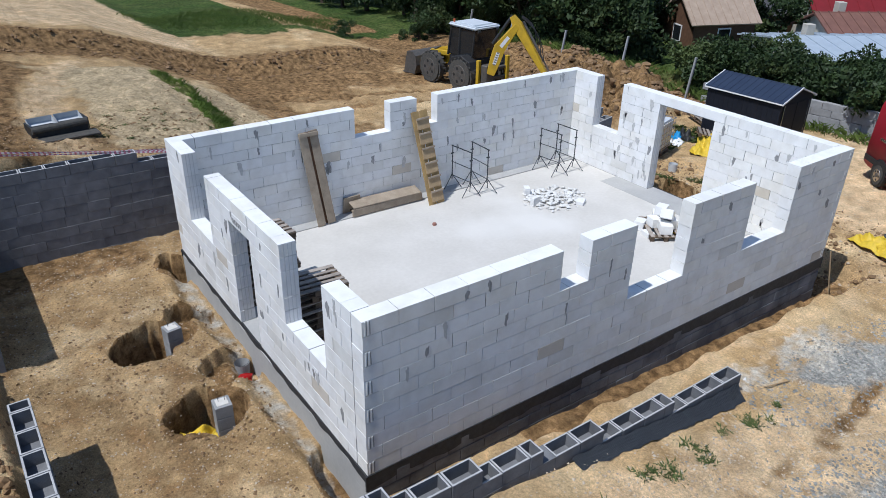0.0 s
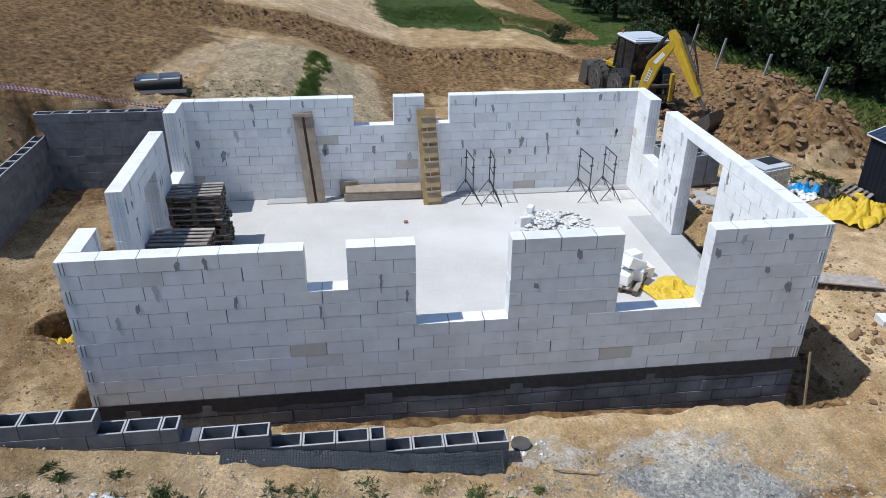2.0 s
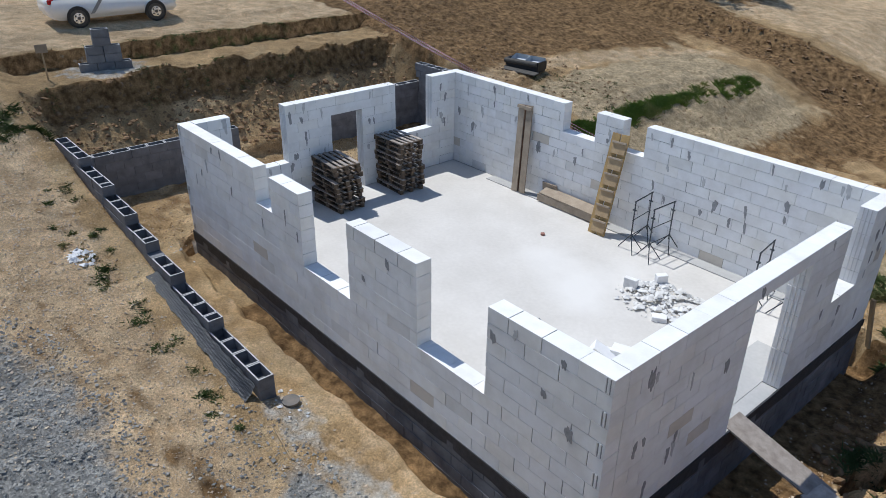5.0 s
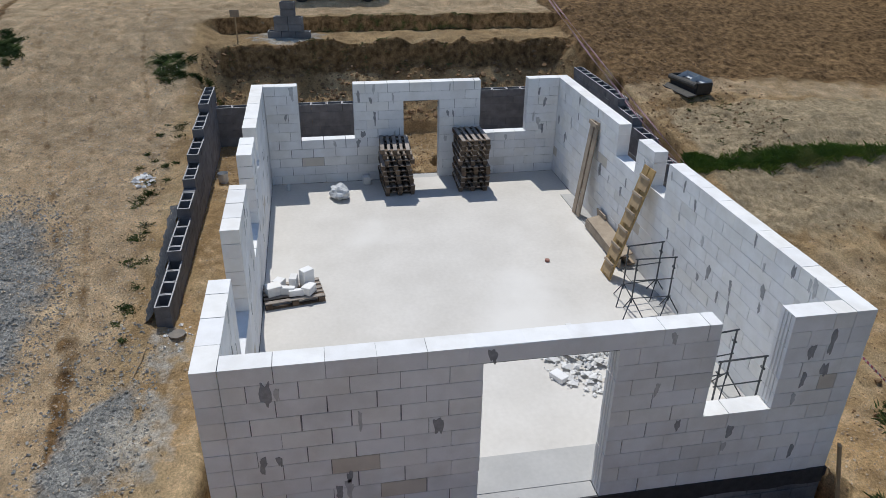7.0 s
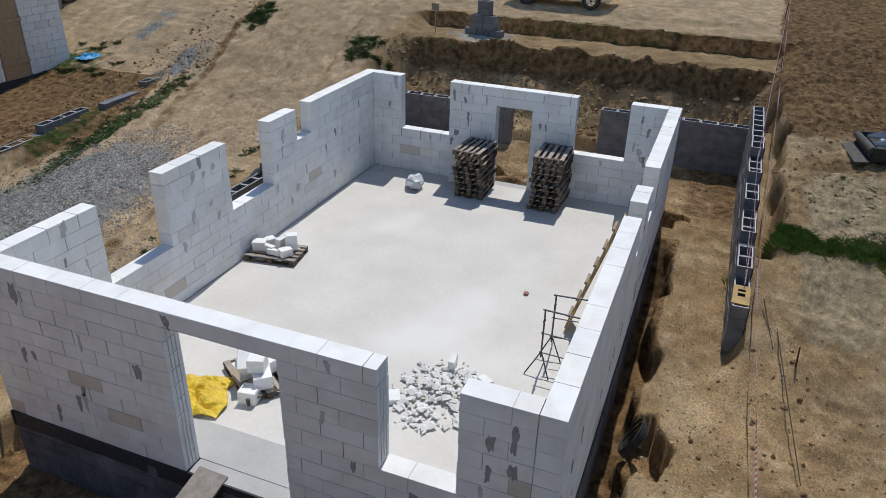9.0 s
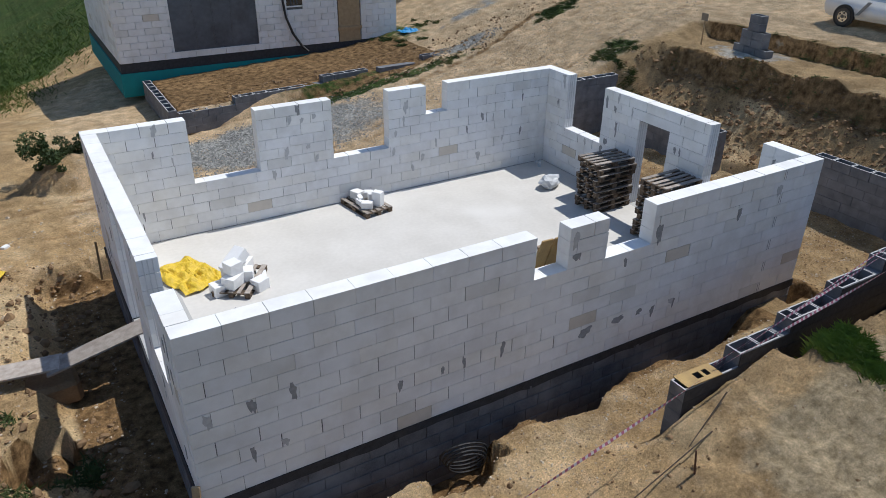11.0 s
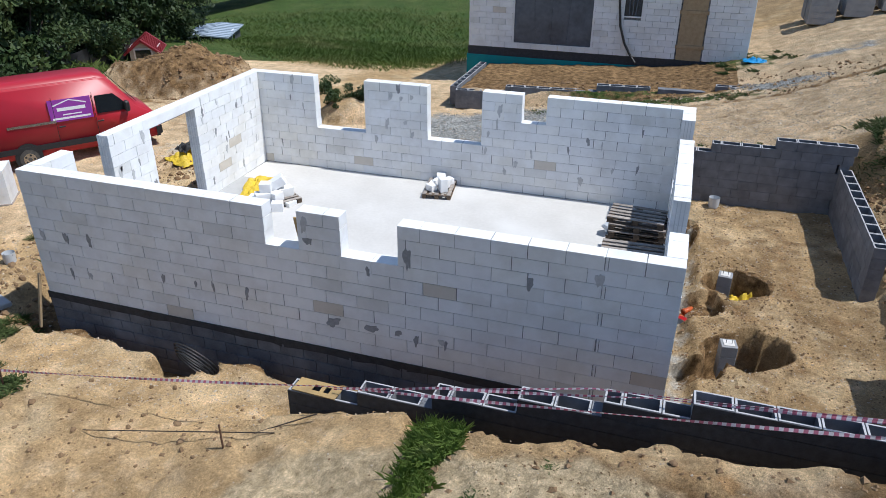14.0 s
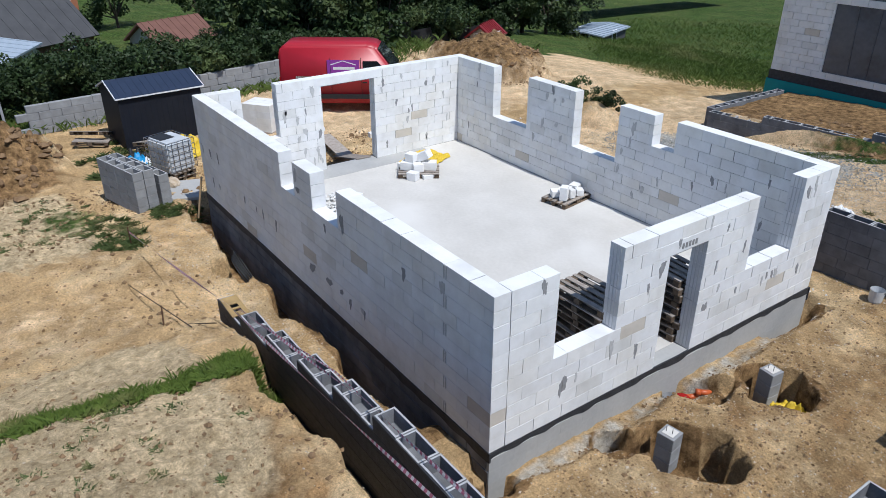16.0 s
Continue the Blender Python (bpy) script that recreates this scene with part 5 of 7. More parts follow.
# hose coil in the trench, stake, board on the wall, sticks
bm = bmesh.new()
for loop in range(4):
    pts = [(0.33 * math.cos(2 * math.pi * k / 24) * (1 + 0.1 * loop), 0.16 * math.sin(2 * math.pi * k / 24) - 0.03 * loop, 0.36 * math.sin(2 * math.pi * k / 24 + 0.4) + 0.05 * loop) for k in range(25)]
    for p, q in zip(pts, pts[1:]):
        rod(bm, p, q, 0.018, 6)
solid("hose_coil", bm, BLACK_PLASTIC, "coiled black plastic hose in the trench", "hose", pose(8.65, 9.3, -0.62))


def stick(name, a, b, r, mat, label, cat, square=False, group=""):
    a, b = Vector(a), Vector(b)
    bm = bmesh.new()
    if square:
        d = b - a
        box(bm, (r * 2.4, r, d.length), (0, 0, 0), bevel=0.003)
        bmesh.ops.transform(bm, matrix=Matrix.Translation((a + b) / 2) @ d.to_track_quat("Z", "Y").to_matrix().to_4x4(), verts=bm.verts)
    else:
        rod(bm, a, b, r, 8, r * 0.75)
    return solid(name, bm, mat, label, cat, group=group)


stick("wooden_post", (12.72, 9.0, -0.75), (12.6, 8.78, 0.45), 0.045, RAW_WOOD, "rough wooden post leaning on the corner of the shell", "post", True)
stick("wooden_post", (12.75, -0.3, -0.95), (12.72, -0.08, 0.15), 0.02, RAW_WOOD, "thin wooden stake leaning on the corner of the shell", "stake", True)
stick("survey_stake", (11.42, 11.1, gz(11.42, 11.1) - 0.1), (11.35, 11.12, gz(11.42, 11.1) + 0.55), 0.02, BROWN_BOARD, "short brown stake holding barrier tape", "stake")
stick("survey_stake", (6.3, 11.7, gz(6.3, 11.7) - 0.1), (6.34, 11.66, gz(6.3, 11.7) + 0.42), 0.018, BROWN_BOARD, "short brown stake in the earth", "stake")
stick("branch", (5.6, 11.35, gz(5.6, 11.35) + 0.02), (9.0, 11.75, gz(9.0, 11.75) + 0.03), 0.011, BARK, "long bent branch lying on the earth", "branch")
stick("branch", (5.0, 11.05, gz(5.0, 11.05) + 0.16), (6.0, 11.3, gz(6.0, 11.3) + 0.03), 0.012, BARK, "dry branch lying by the wall end", "branch")
stick("stick", (7.4, -1.9, gz(7.4, -1.9) + 0.02), (8.1, -2.0, gz(8.1, -2.0) + 0.02), 0.014, RAW_WOOD, "thin wooden lath lying on the track", "lath")
bm = bmesh.new()
for sx, sy, cx, cy in ((0.75, 0.09, 0, -0.115), (0.75, 0.09, 0, 0.115), (0.3, 0.14, -0.225, 0), (0.16, 0.14, 0.3, 0), (0.06, 0.14, 0.09, 0)):
    box(bm, (sx, sy, 0.018), (cx, cy, 0))
solid("formwork_board", bm, PLY, "small yellow board with cut holes on the block wall", "board", pose(5.2, 10.62, 0.692, 0, 0, 178))

# ---- barrier tape ----
def tape(points, width, seed):
    bm = bmesh.new()
    g = random.Random(seed)
    prev = None
    pts = []
    for (p, q) in zip(points, points[1:]):
        p, q = Vector(p), Vector(q)
        n = max(6, int((q - p).length / 0.35))
        for k in range(n):
            t = k / n
            c = p.lerp(q, t)
            c.z -= 0.05 * (q - p).length * 0.4 * (t * (1 - t))
            pts.append(c)
    pts.append(Vector(points[-1]))
    for k, c in enumerate(pts):
        a = 0.6 * math.sin(k * 0.5 + seed)
        d = Vector((0, math.sin(a), math.cos(a))) * width / 2
        v = (bm.verts.new(c - d), bm.verts.new(c + d))
        if prev:
            bm.faces.new((prev[0], v[0], v[1], prev[1]))
        prev = v
    bmesh.ops.solidify(bm, geom=bm.faces[:], thickness=0.002)
    return solid("barrier_tape", bm, TAPE, "red and white barrier tape strung along the wall top", "barrier tape", group="barrier tapes")


stick("tape_post", (-12.9, 11.25, gz(-12.9, 11.25) - 0.1), (-12.9, 11.25, gz(-12.9, 11.25) + 1.0), 0.035, BROWN_BOARD, "dark wooden post carrying barrier tape", "post")
TOP = gz(-12.9, 11.25) + 0.9
tape([(-12.9, 11.25, TOP), (4.9, 10.85, 0.98), (11.36, 11.1, gz(11.42, 11.1) + 0.4)], 0.045, 1)
tape([(-12.9, 11.25, TOP - 0.1), (0.2, 10.64, 1.8), (3.2, 10.7, 1.26), (4.9, 10.66, 0.78)], 0.042, 2)
tape([(-12.9, 11.25, TOP - 0.05), (-1.0, 10.7, 2.02), (1.0, 10.64, 1.76), (4.9, 10.64, 0.8)], 0.025, 3)


# ---- tub in the north field ----
def tub():
    t = thing("mortar_tub", "black mortar tub with two pale trays, lying on the earth", "tub", pose(-1.45, 13.35, gz(-1.45, 13.35) - 0.02, 0, 0, 8))
    bm = bmesh.new()
    box(bm, (1.35, 0.6, 0.26), (0, 0, 0.14), bevel=0.03)
    part("body", bm, BLACK_PLASTIC, t)
    for x in (-0.33, 0.33):
        bm = bmesh.new()
        vs = box(bm, (0.62, 0.4, 0.2), (0, 0, 0))
        topf = max(bm.faces, key=lambda f: f.calc_center_median().z)
        bmesh.ops.inset_region(bm, faces=[topf], thickness=0.02)
        bmesh.ops.translate(bm, vec=(0, 0, -0.16), verts=topf.verts)
        bmesh.ops.transform(bm, matrix=pose(x, 0.14, 0.3, 22, 0, 0), verts=bm.verts)
        part("tray", bm, IBC_WHITE, t, "pale metal tray")
    bm = bmesh.new()
    rod(bm, (-0.7, -0.28, 0.3), (0.66, -0.26, 0.31), 0.09, 12)
    part("rolled_sheet", bm, RUBBER, t, "rolled black rubber sheet")
    bm = bmesh.new()
    box(bm, (1.5, 0.34, 0.05), (0.08, -0.48, 0.06), rot=Euler((0.1, 0.02, 0)), bevel=0.01)
    part("rubber_sheet", bm, RUBBER, t, "black rubber sheet")
    for x in (-0.68, 0.68):
        bm = bmesh.new()
        box(bm, (0.05, 0.55, 0.3), (x, 0.02, 0.24), bevel=0.01)
        part("end_plate", bm, BLACK_PLASTIC, t)
    return t


tub()


# ---- the yard east of the shell ----
def block_stack(x, y, z, nx, ny, nz, turn, group):
    m0 = pose(x, y, z, 0, 0, turn)
    for i in range(nx):
        for j in range(ny):
            for k in range(nz if j else max(1, nz - (1 if group.endswith("step") else 0))):
                ob = new("hollow_block", hollow_mesh(mat=LIT_BLOCK))
                ob.matrix_basis = m0 @ pose(i * 0.515, j * 0.32, 0.125 + k * 0.252)
                tagged(ob, "grey hollow concrete block in a stack", "concrete block", group)


block_stack(14.05, 9.55, gz(14.6, 9.9), 4, 1, 4, 14, "hollow blocks stacked by the slab")
block_stack(13.95, 9.95, gz(14.6, 9.9), 4, 2, 5, 14, "hollow blocks stacked by the slab")
bm = bmesh.new()
box(bm, (1.5, 1.0, 0.12), (0, 0, 0), bevel=0.02)
solid("concrete_slab", bm, SCREED_GREY, "pale grey concrete slab lying on the earth", "slab", pose(14.85, 8.75, gz(14.85, 8.75) - 0.02, 0, 0, -20))


def ibc():
    base_z = gz(16.6, 8.5)
    for k in range(2):
        q = copy_thing(first, pose(16.55, 8.5, base_z + 0.005 + k * 0.146, 0, 0, 15 + k * 4))
        tagged(q, "weathered wooden pallet under a tank", group="pallets under the tank")
    t = thing("water_tank", "white plastic tank in a steel cage, standing on pallets", "water tank", pose(16.55, 8.5, base_z + 0.305, 0, 0, 17))
    bm = bmesh.new()
    box(bm, (1.12, 0.92, 0.98), (0, 0, 0.5), bevel=0.06, segs=2)
    part("tank", bm, IBC_WHITE, t)
    for k in range(6):
        bm = bmesh.new()
        z = 0.05 + k * 0.19
        for a, b in (((-0.6, -0.5), (0.6, -0.5)), ((0.6, -0.5), (0.6, 0.5)), ((0.6, 0.5), (-0.6, 0.5)), ((-0.6, 0.5), (-0.6, -0.5))):
            rod(bm, (*a, z), (*b, z), 0.01, 6)
        part("cage_ring", bm, CHROME, t)
    for k in range(6):
        for s in (-0.5, 0.5):
            bm = bmesh.new()
            rod(bm, (-0.6 + k * 0.24, s, 0.0), (-0.6 + k * 0.24, s, 1.0), 0.01, 6)
            part("cage_bar", bm, CHROME, t)
    for k in range(4):
        for s in (-0.6, 0.6):
            bm = bmesh.new()
            rod(bm, (s, -0.3 + k * 0.2, 0.0), (s, -0.3 + k * 0.2, 1.0), 0.01, 6)
            part("cage_bar", bm, CHROME, t)
    bm = bmesh.new()
    box(bm, (0.62, 0.5, 0.012), (0.2, 0.1, 1.0), bevel=0.004)
    part("cover", bm, BLACK_PLASTIC, t, "dark film over the filler")
    return t


ibc()
for k, (x, y, w, h, mt, lab) in enumerate(((18.5, 9.2, 0.9, 0.45, BLUE_FILM, "crumpled blue plastic sack of rubbish"), (18.1, 9.45, 0.8, 0.35, IBC_WHITE, "crumpled pale plastic sack of rubbish"), (19.0, 9.0, 0.8, 0.5, BLACK_PLASTIC, "crumpled black plastic sack of rubbish"), (18.85, 9.65, 0.6, 0.35, PLANK, "crumpled brown paper sack of rubbish"), (18.3, 8.85, 0.7, 0.3, WHITE_PLAIN, "crumpled white sack of rubbish"))):
    film("rubbish_sack", (x, y, gz(x, y)), (w, w * 0.8, h), 20.0 + k * 3, mt, lab, 20, k * 50)
bm = bmesh.new()
blob(bm, (0, 0, 0.14), (0.3, 0.22, 0.18), 0.4, 3, 15.4)
solid("stone_lump", bm, PALE_STONE, "pale stone lump beside the tank", "stone", pose(15.4, 8.9, gz(15.4, 8.9)))
yp = copy_thing(first, pose(19.5, 8.3, gz(19.5, 8.3) + 0.25, 12, 6, 40))
tagged(yp, "pale wooden pallet thrown over yellow film", group="loose pallets")
film("plastic_film", (19.0, 7.5, gz(19.0, 7.5)), (2.1, 1.6, 0.85), 8.0, label="heap of crumpled yellow plastic film beside a dark shed", turn=30)
yp = copy_thing(first, pose(21.5, 10.0, gz(21.5, 10.0) + 0.05, 8, -6, 70))
tagged(yp, "pale wooden pallet lying on the weeds", group="loose pallets")
yp = copy_thing(first, pose(21.9, 9.9, gz(21.9, 9.9) + 0.25, 18, 0, 55))
tagged(yp, "pale wooden pallet lying on the weeds", group="loose pallets")
film("plastic_film", (15.4, -0.3, gz(15.4, -0.3)), (1.6, 1.2, 0.55), 9.0, label="heap of yellow plastic film on pale earth", turn=70)
film("plastic_film", (15.7, -0.5, gz(15.7, -0.5) + 0.25), (0.9, 0.6, 0.4), 10.0, BLACK_PLASTIC, "black plastic film over yellow film", turn=60)
STACK = pose(19.0, 3.9, gz(19.3, 4.2), 0, 0, 35)
for i in range(2):
    for j in range(3):
        for k in range(4):
            ob = new("block", chamfered((0.594, 0.3, 0.246), 0.006, AAC, "block"))
            ob.matrix_basis = STACK @ pose(i * 0.605, j * 0.31, 0.15 + k * 0.25)
            tagged(ob, "white aerated concrete block in a small stack", "block", "spare wall blocks")
bm = bmesh.new()
box(bm, (1.25, 1.0, 0.05), (0.3, 0.31, 0.0))
solid("block_pallet", bm, PALLET_TOP, "flat wooden pallet base under spare blocks", "pallet", STACK)
for x, y, s in ((15.6, 1.6, 0.22), (14.6, -2.5, 0.12), (17.5, 2.7, 0.16)):
    cut_block(pose(x, y, gz(x, y) - 0.02, 0, 0, x * 40), (s * 1.6, s, s * 0.8))
# boards laid as a ramp to the wide doorway
for k, (dy, a, b) in enumerate(((0.0, (12.42, 3.78), (14.15, 3.72)), (0.02, (13.9, 3.66), (16.6, 3.1)))):
    za, zb = (0.03, -0.4) if k == 0 else (-0.34, gz(16.6, 3.1) + 0.1)
    A, B = Vector((*a, za)), Vector((*b, zb))
    d = B - A
    bm = bmesh.new()
    box(bm, (0.5, 0.04, d.length), (0, 0, 0), bevel=0.004)
    q = d.normalized()
    xx = Vector((-q.y, q.x, 0)).normalized()
    mm = Matrix((xx, q.cross(xx), q)).transposed().to_4x4()
    solid("ramp_board", bm, PALLET_TOP, "wide pale board laid as a ramp to the doorway", "board", Matrix.Translation((A + B) / 2) @ mm, "ramp boards")
bm = bmesh.new()
box(bm, (1.6, 0.9, 0.5), (0, 0, -0.2), bevel=0.08)
solid("earth_step", bm, CLOD, "rough block of earth under the ramp end", "earth", pose(14.5, 3.55, -0.72, 0, 0, 5))


# ---- dark shed and fence ----
def shed():
    z = gz(22.5, 8)
    t = thing("garden_shed", "anthracite sheet steel garden shed with a navy gable roof", "shed", pose(21.3, 7.68, z - 0.05, 0, 0, 3))
    w, l, e, r = 2.15, 2.95, 1.95, 2.32
    bm = bmesh.new()
    v = [bm.verts.new(p) for y in (-l / 2, l / 2) for p in ((-w / 2, y, 0), (w / 2, y, 0), (w / 2, y, e), (0, y, r - 0.03), (-w / 2, y, e))]
    for f in ((0, 1, 2, 3, 4), (9, 8, 7, 6, 5), (0, 4, 9, 5), (1, 6, 7, 2), (2, 7, 8, 3), (3, 8, 9, 4), (0, 5, 6, 1)):
        bm.faces.new([v[k] for k in f])
    bmesh.ops.recalc_face_normals(bm, faces=bm.faces[:])
    part("wall", bm, SHED_STEEL, t)
    for s in (-1, 1):
        a = math.atan2(r - e, w / 2)
        roof = bmesh.new()
        ln = math.hypot(w / 2, r - e) + 0.14
        box(roof, (ln, l + 0.2, 0.03), rot=Euler((0, s * a, 0)), at=(s * (w / 4 + 0.03), 0, (r + e) / 2 + 0.0))
        rp = part("roof", roof, SHED_ROOF, t)
        for k in range(12):
            bm = bmesh.new()
            box(bm, (ln - 0.02, 0.02, 0.015), (s * (w / 4 + 0.03), -l / 2 + 0.1 + k * (l - 0.2) / 11, (r + e) / 2 + 0.02), rot=Euler((0, s * a, 0)))
            part("rib", bm, SHED_ROOF, rp)
        for y in (-l / 2 - 0.1, l / 2 + 0.1):
            bm = bmesh.new()
            box(bm, (ln, 0.03, 0.05), (s * (w / 4 + 0.03), y, (r + e) / 2 + 0.01), rot=Euler((0, s * a, 0)))
            part("verge_trim", bm, WHITE_PLAIN, rp, "white metal roof edge")
        bm = bmesh.new()
        box(bm, (0.03, l + 0.2, 0.05), (s * (w / 2 + 0.09), 0, e - 0.035))
        part("eave_trim", bm, WHITE_PLAIN, rp, "white metal roof edge")
    for x in (-0.45, 0.45):
        bm = bmesh.new()
        box(bm, (0.85, 0.02, 1.8), (x, -l / 2 - 0.012, 0.92), bevel=0.006)
        d = part("door", bm, SHED_STEEL, t)
        bm = bmesh.new()
        box(bm, (0.03, 0.015, 1.82), (x - 0.43 * (1 if x < 0 else -1), -l / 2 - 0.025, 0.92))
        part("door_trim", bm, CHROME, d, "grey metal door edge")
    for k in range(15):
        for s in (-1, 1):
            bm = bmesh.new()
            box(bm, (0.012, 0.03, e - 0.1), (s * (w / 2 + 0.004), -l / 2 + 0.1 + k * 0.195, e / 2))
            part("wall_rib", bm, SHED_STEEL, t)
    return t


shed()


def yard_fence():
    wall = thing("fence_wall_east", "low grey concrete block boundary wall", "wall", kind="structure")
    a, b = Vector((24.1, 12.0)), Vector((25.6, -4.0))
    d = (b - a).normalized()
    turn = math.atan2(d.y, d.x)
    me = chamfered((0.79, 0.2, 0.28), 0.012, LIT_BLOCK, "fence_block")
    n = int((b - a).length / 0.8)
    for k in range(n):
        p = a + d * (k + 0.5) * 0.8
        zz = float(ground_z(np.array([p.x]), np.array([p.y]), False)[0])
        for r in range(-1, 4):
            q = p + d * (0.4 if r % 2 else 0)
            place("fence_block", me, wall, (q.x, q.y, zz + 0.14 + r * 0.285), turn)
    return wall


yard_fence()
wf = thing("wood_fence", "row of old leaning concrete fence posts at the wood's edge", "fence")
for x, y, z in ((22.5, 15.4, 0.6), (22.5, 19.4, 0.2), (22.5, 23.5, 0.05), (23.2, 28.0, -0.1), (23.6, 12.4, 0.1)):
    bm = bmesh.new()
    box(bm, (0.1, 0.09, 1.8), (x, y, z), rot=Euler((0, 0.16, 0)), bevel=0.012)
    part("post", bm, LIT_BLOCK, wf)
gf = thing("garden_fence", "black mesh privacy fence on thin steel posts", "fence")
for k in range(7):
    x, y = 26.3 + k * 0.35, -5.0 - k * 1.55
    bm = bmesh.new()
    box(bm, (0.02, 1.5, 0.85), (0, 0, 0.5))
    bmesh.ops.transform(bm, matrix=pose(x, y, gz(x, y), 0, 0, 12), verts=bm.verts)
    part("panel", bm, BLACK_PLASTIC, gf)
    bm = bmesh.new()
    rod(bm, (x - 0.18, y + 0.76, gz(x, y) - 0.1), (x - 0.18, y + 0.76, gz(x, y) + 1.1), 0.03, 8)
    part("post", bm, STEEL, gf)


# ---- vehicles ----
def profile(bm, pts, width, bevel=0.04, segs=2, taper=None):
    """A side outline (x, z) drawn out to a width along y, with rounded edges. taper(x, z) scales the half width."""
    half = width / 2
    sides = []
    for s in (-1, 1):
        sides.append([bm.verts.new((x, s * half * (taper(x, z) if taper else 1.0), z)) for x, z in pts])
    bm.faces.new(sides[0][::-1])
    bm.faces.new(sides[1])
    n = len(pts)
    for k in range(n):
        bm.faces.new((sides[0][k], sides[0][(k + 1) % n], sides[1][(k + 1) % n], sides[1][k]))
    bmesh.ops.recalc_face_normals(bm, faces=bm.faces[:])
    if bevel:
        bmesh.ops.bevel(bm, geom=bm.edges[:], offset=bevel, segments=segs, affect="EDGES")


def panel(bm, pts, y, depth):
    """A flat plate with the outline pts (x, z) at the side y."""
    a = [bm.verts.new((x, y, z)) for x, z in pts]
    b = [bm.verts.new((x, y - math.copysign(depth, y), z)) for x, z in pts]
    bm.faces.new(a)
    bm.faces.new(b[::-1])
    n = len(pts)
    for k in range(n):
        bm.faces.new((a[k], a[(k + 1) % n], b[(k + 1) % n], b[k]))
    bmesh.ops.recalc_face_normals(bm, faces=bm.faces[:])


def wheel(parent, x, y, r, w, rim_mat, lugs=0):
    s = math.copysign(1, y)
    bm = bmesh.new()
    bmesh.ops.create_cone(bm, cap_ends=True, segments=28, radius1=r, radius2=r, depth=w, matrix=Matrix.Translation((x, y, r)) @ Matrix.Rotation(math.pi / 2, 4, "X"))
    bmesh.ops.bevel(bm, geom=[e for e in bm.edges if abs(e.verts[0].co.y - e.verts[1].co.y) < 1e-4], offset=min(r, w) * 0.16, segments=2, affect="EDGES")
    for k in range(lugs):
        a = 2 * math.pi * k / lugs
        for side in (-1, 1):
            box(bm, (0.07, w * 0.5, 0.05), (x + math.cos(a + side * 0.06) * r, y + side * w * 0.24, r + math.sin(a + side * 0.06) * r), rot=Euler((0, -a + math.pi / 2, side * 0.4)))
    ty = part("tyre", bm, RUBBER, parent)
    bm = bmesh.new()
    rod(bm, (x, y + s * (w / 2 - 0.03), r), (x, y + s * (w / 2 + 0.012), r), r * 0.62, 24, r * 0.58)
    part("rim", bm, rim_mat, ty)
    bm = bmesh.new()
    rod(bm, (x, y + s * (w / 2), r), (x, y + s * (w / 2 + 0.03), r), r * 0.18, 12)
    part("hub", bm, DARK_METAL, ty)
    for k in range(5):
        a = 2 * math.pi * k / 5
        bm = bmesh.new()
        rod(bm, (x + math.cos(a) * r * 0.4, y + s * (w / 2 + 0.005), r + math.sin(a) * r * 0.4), (x + math.cos(a) * r * 0.4, y + s * (w / 2 + 0.016), r + math.sin(a) * r * 0.4), r * 0.1, 8)
        part("rim_hole", bm, BLACK_PLASTIC, ty)


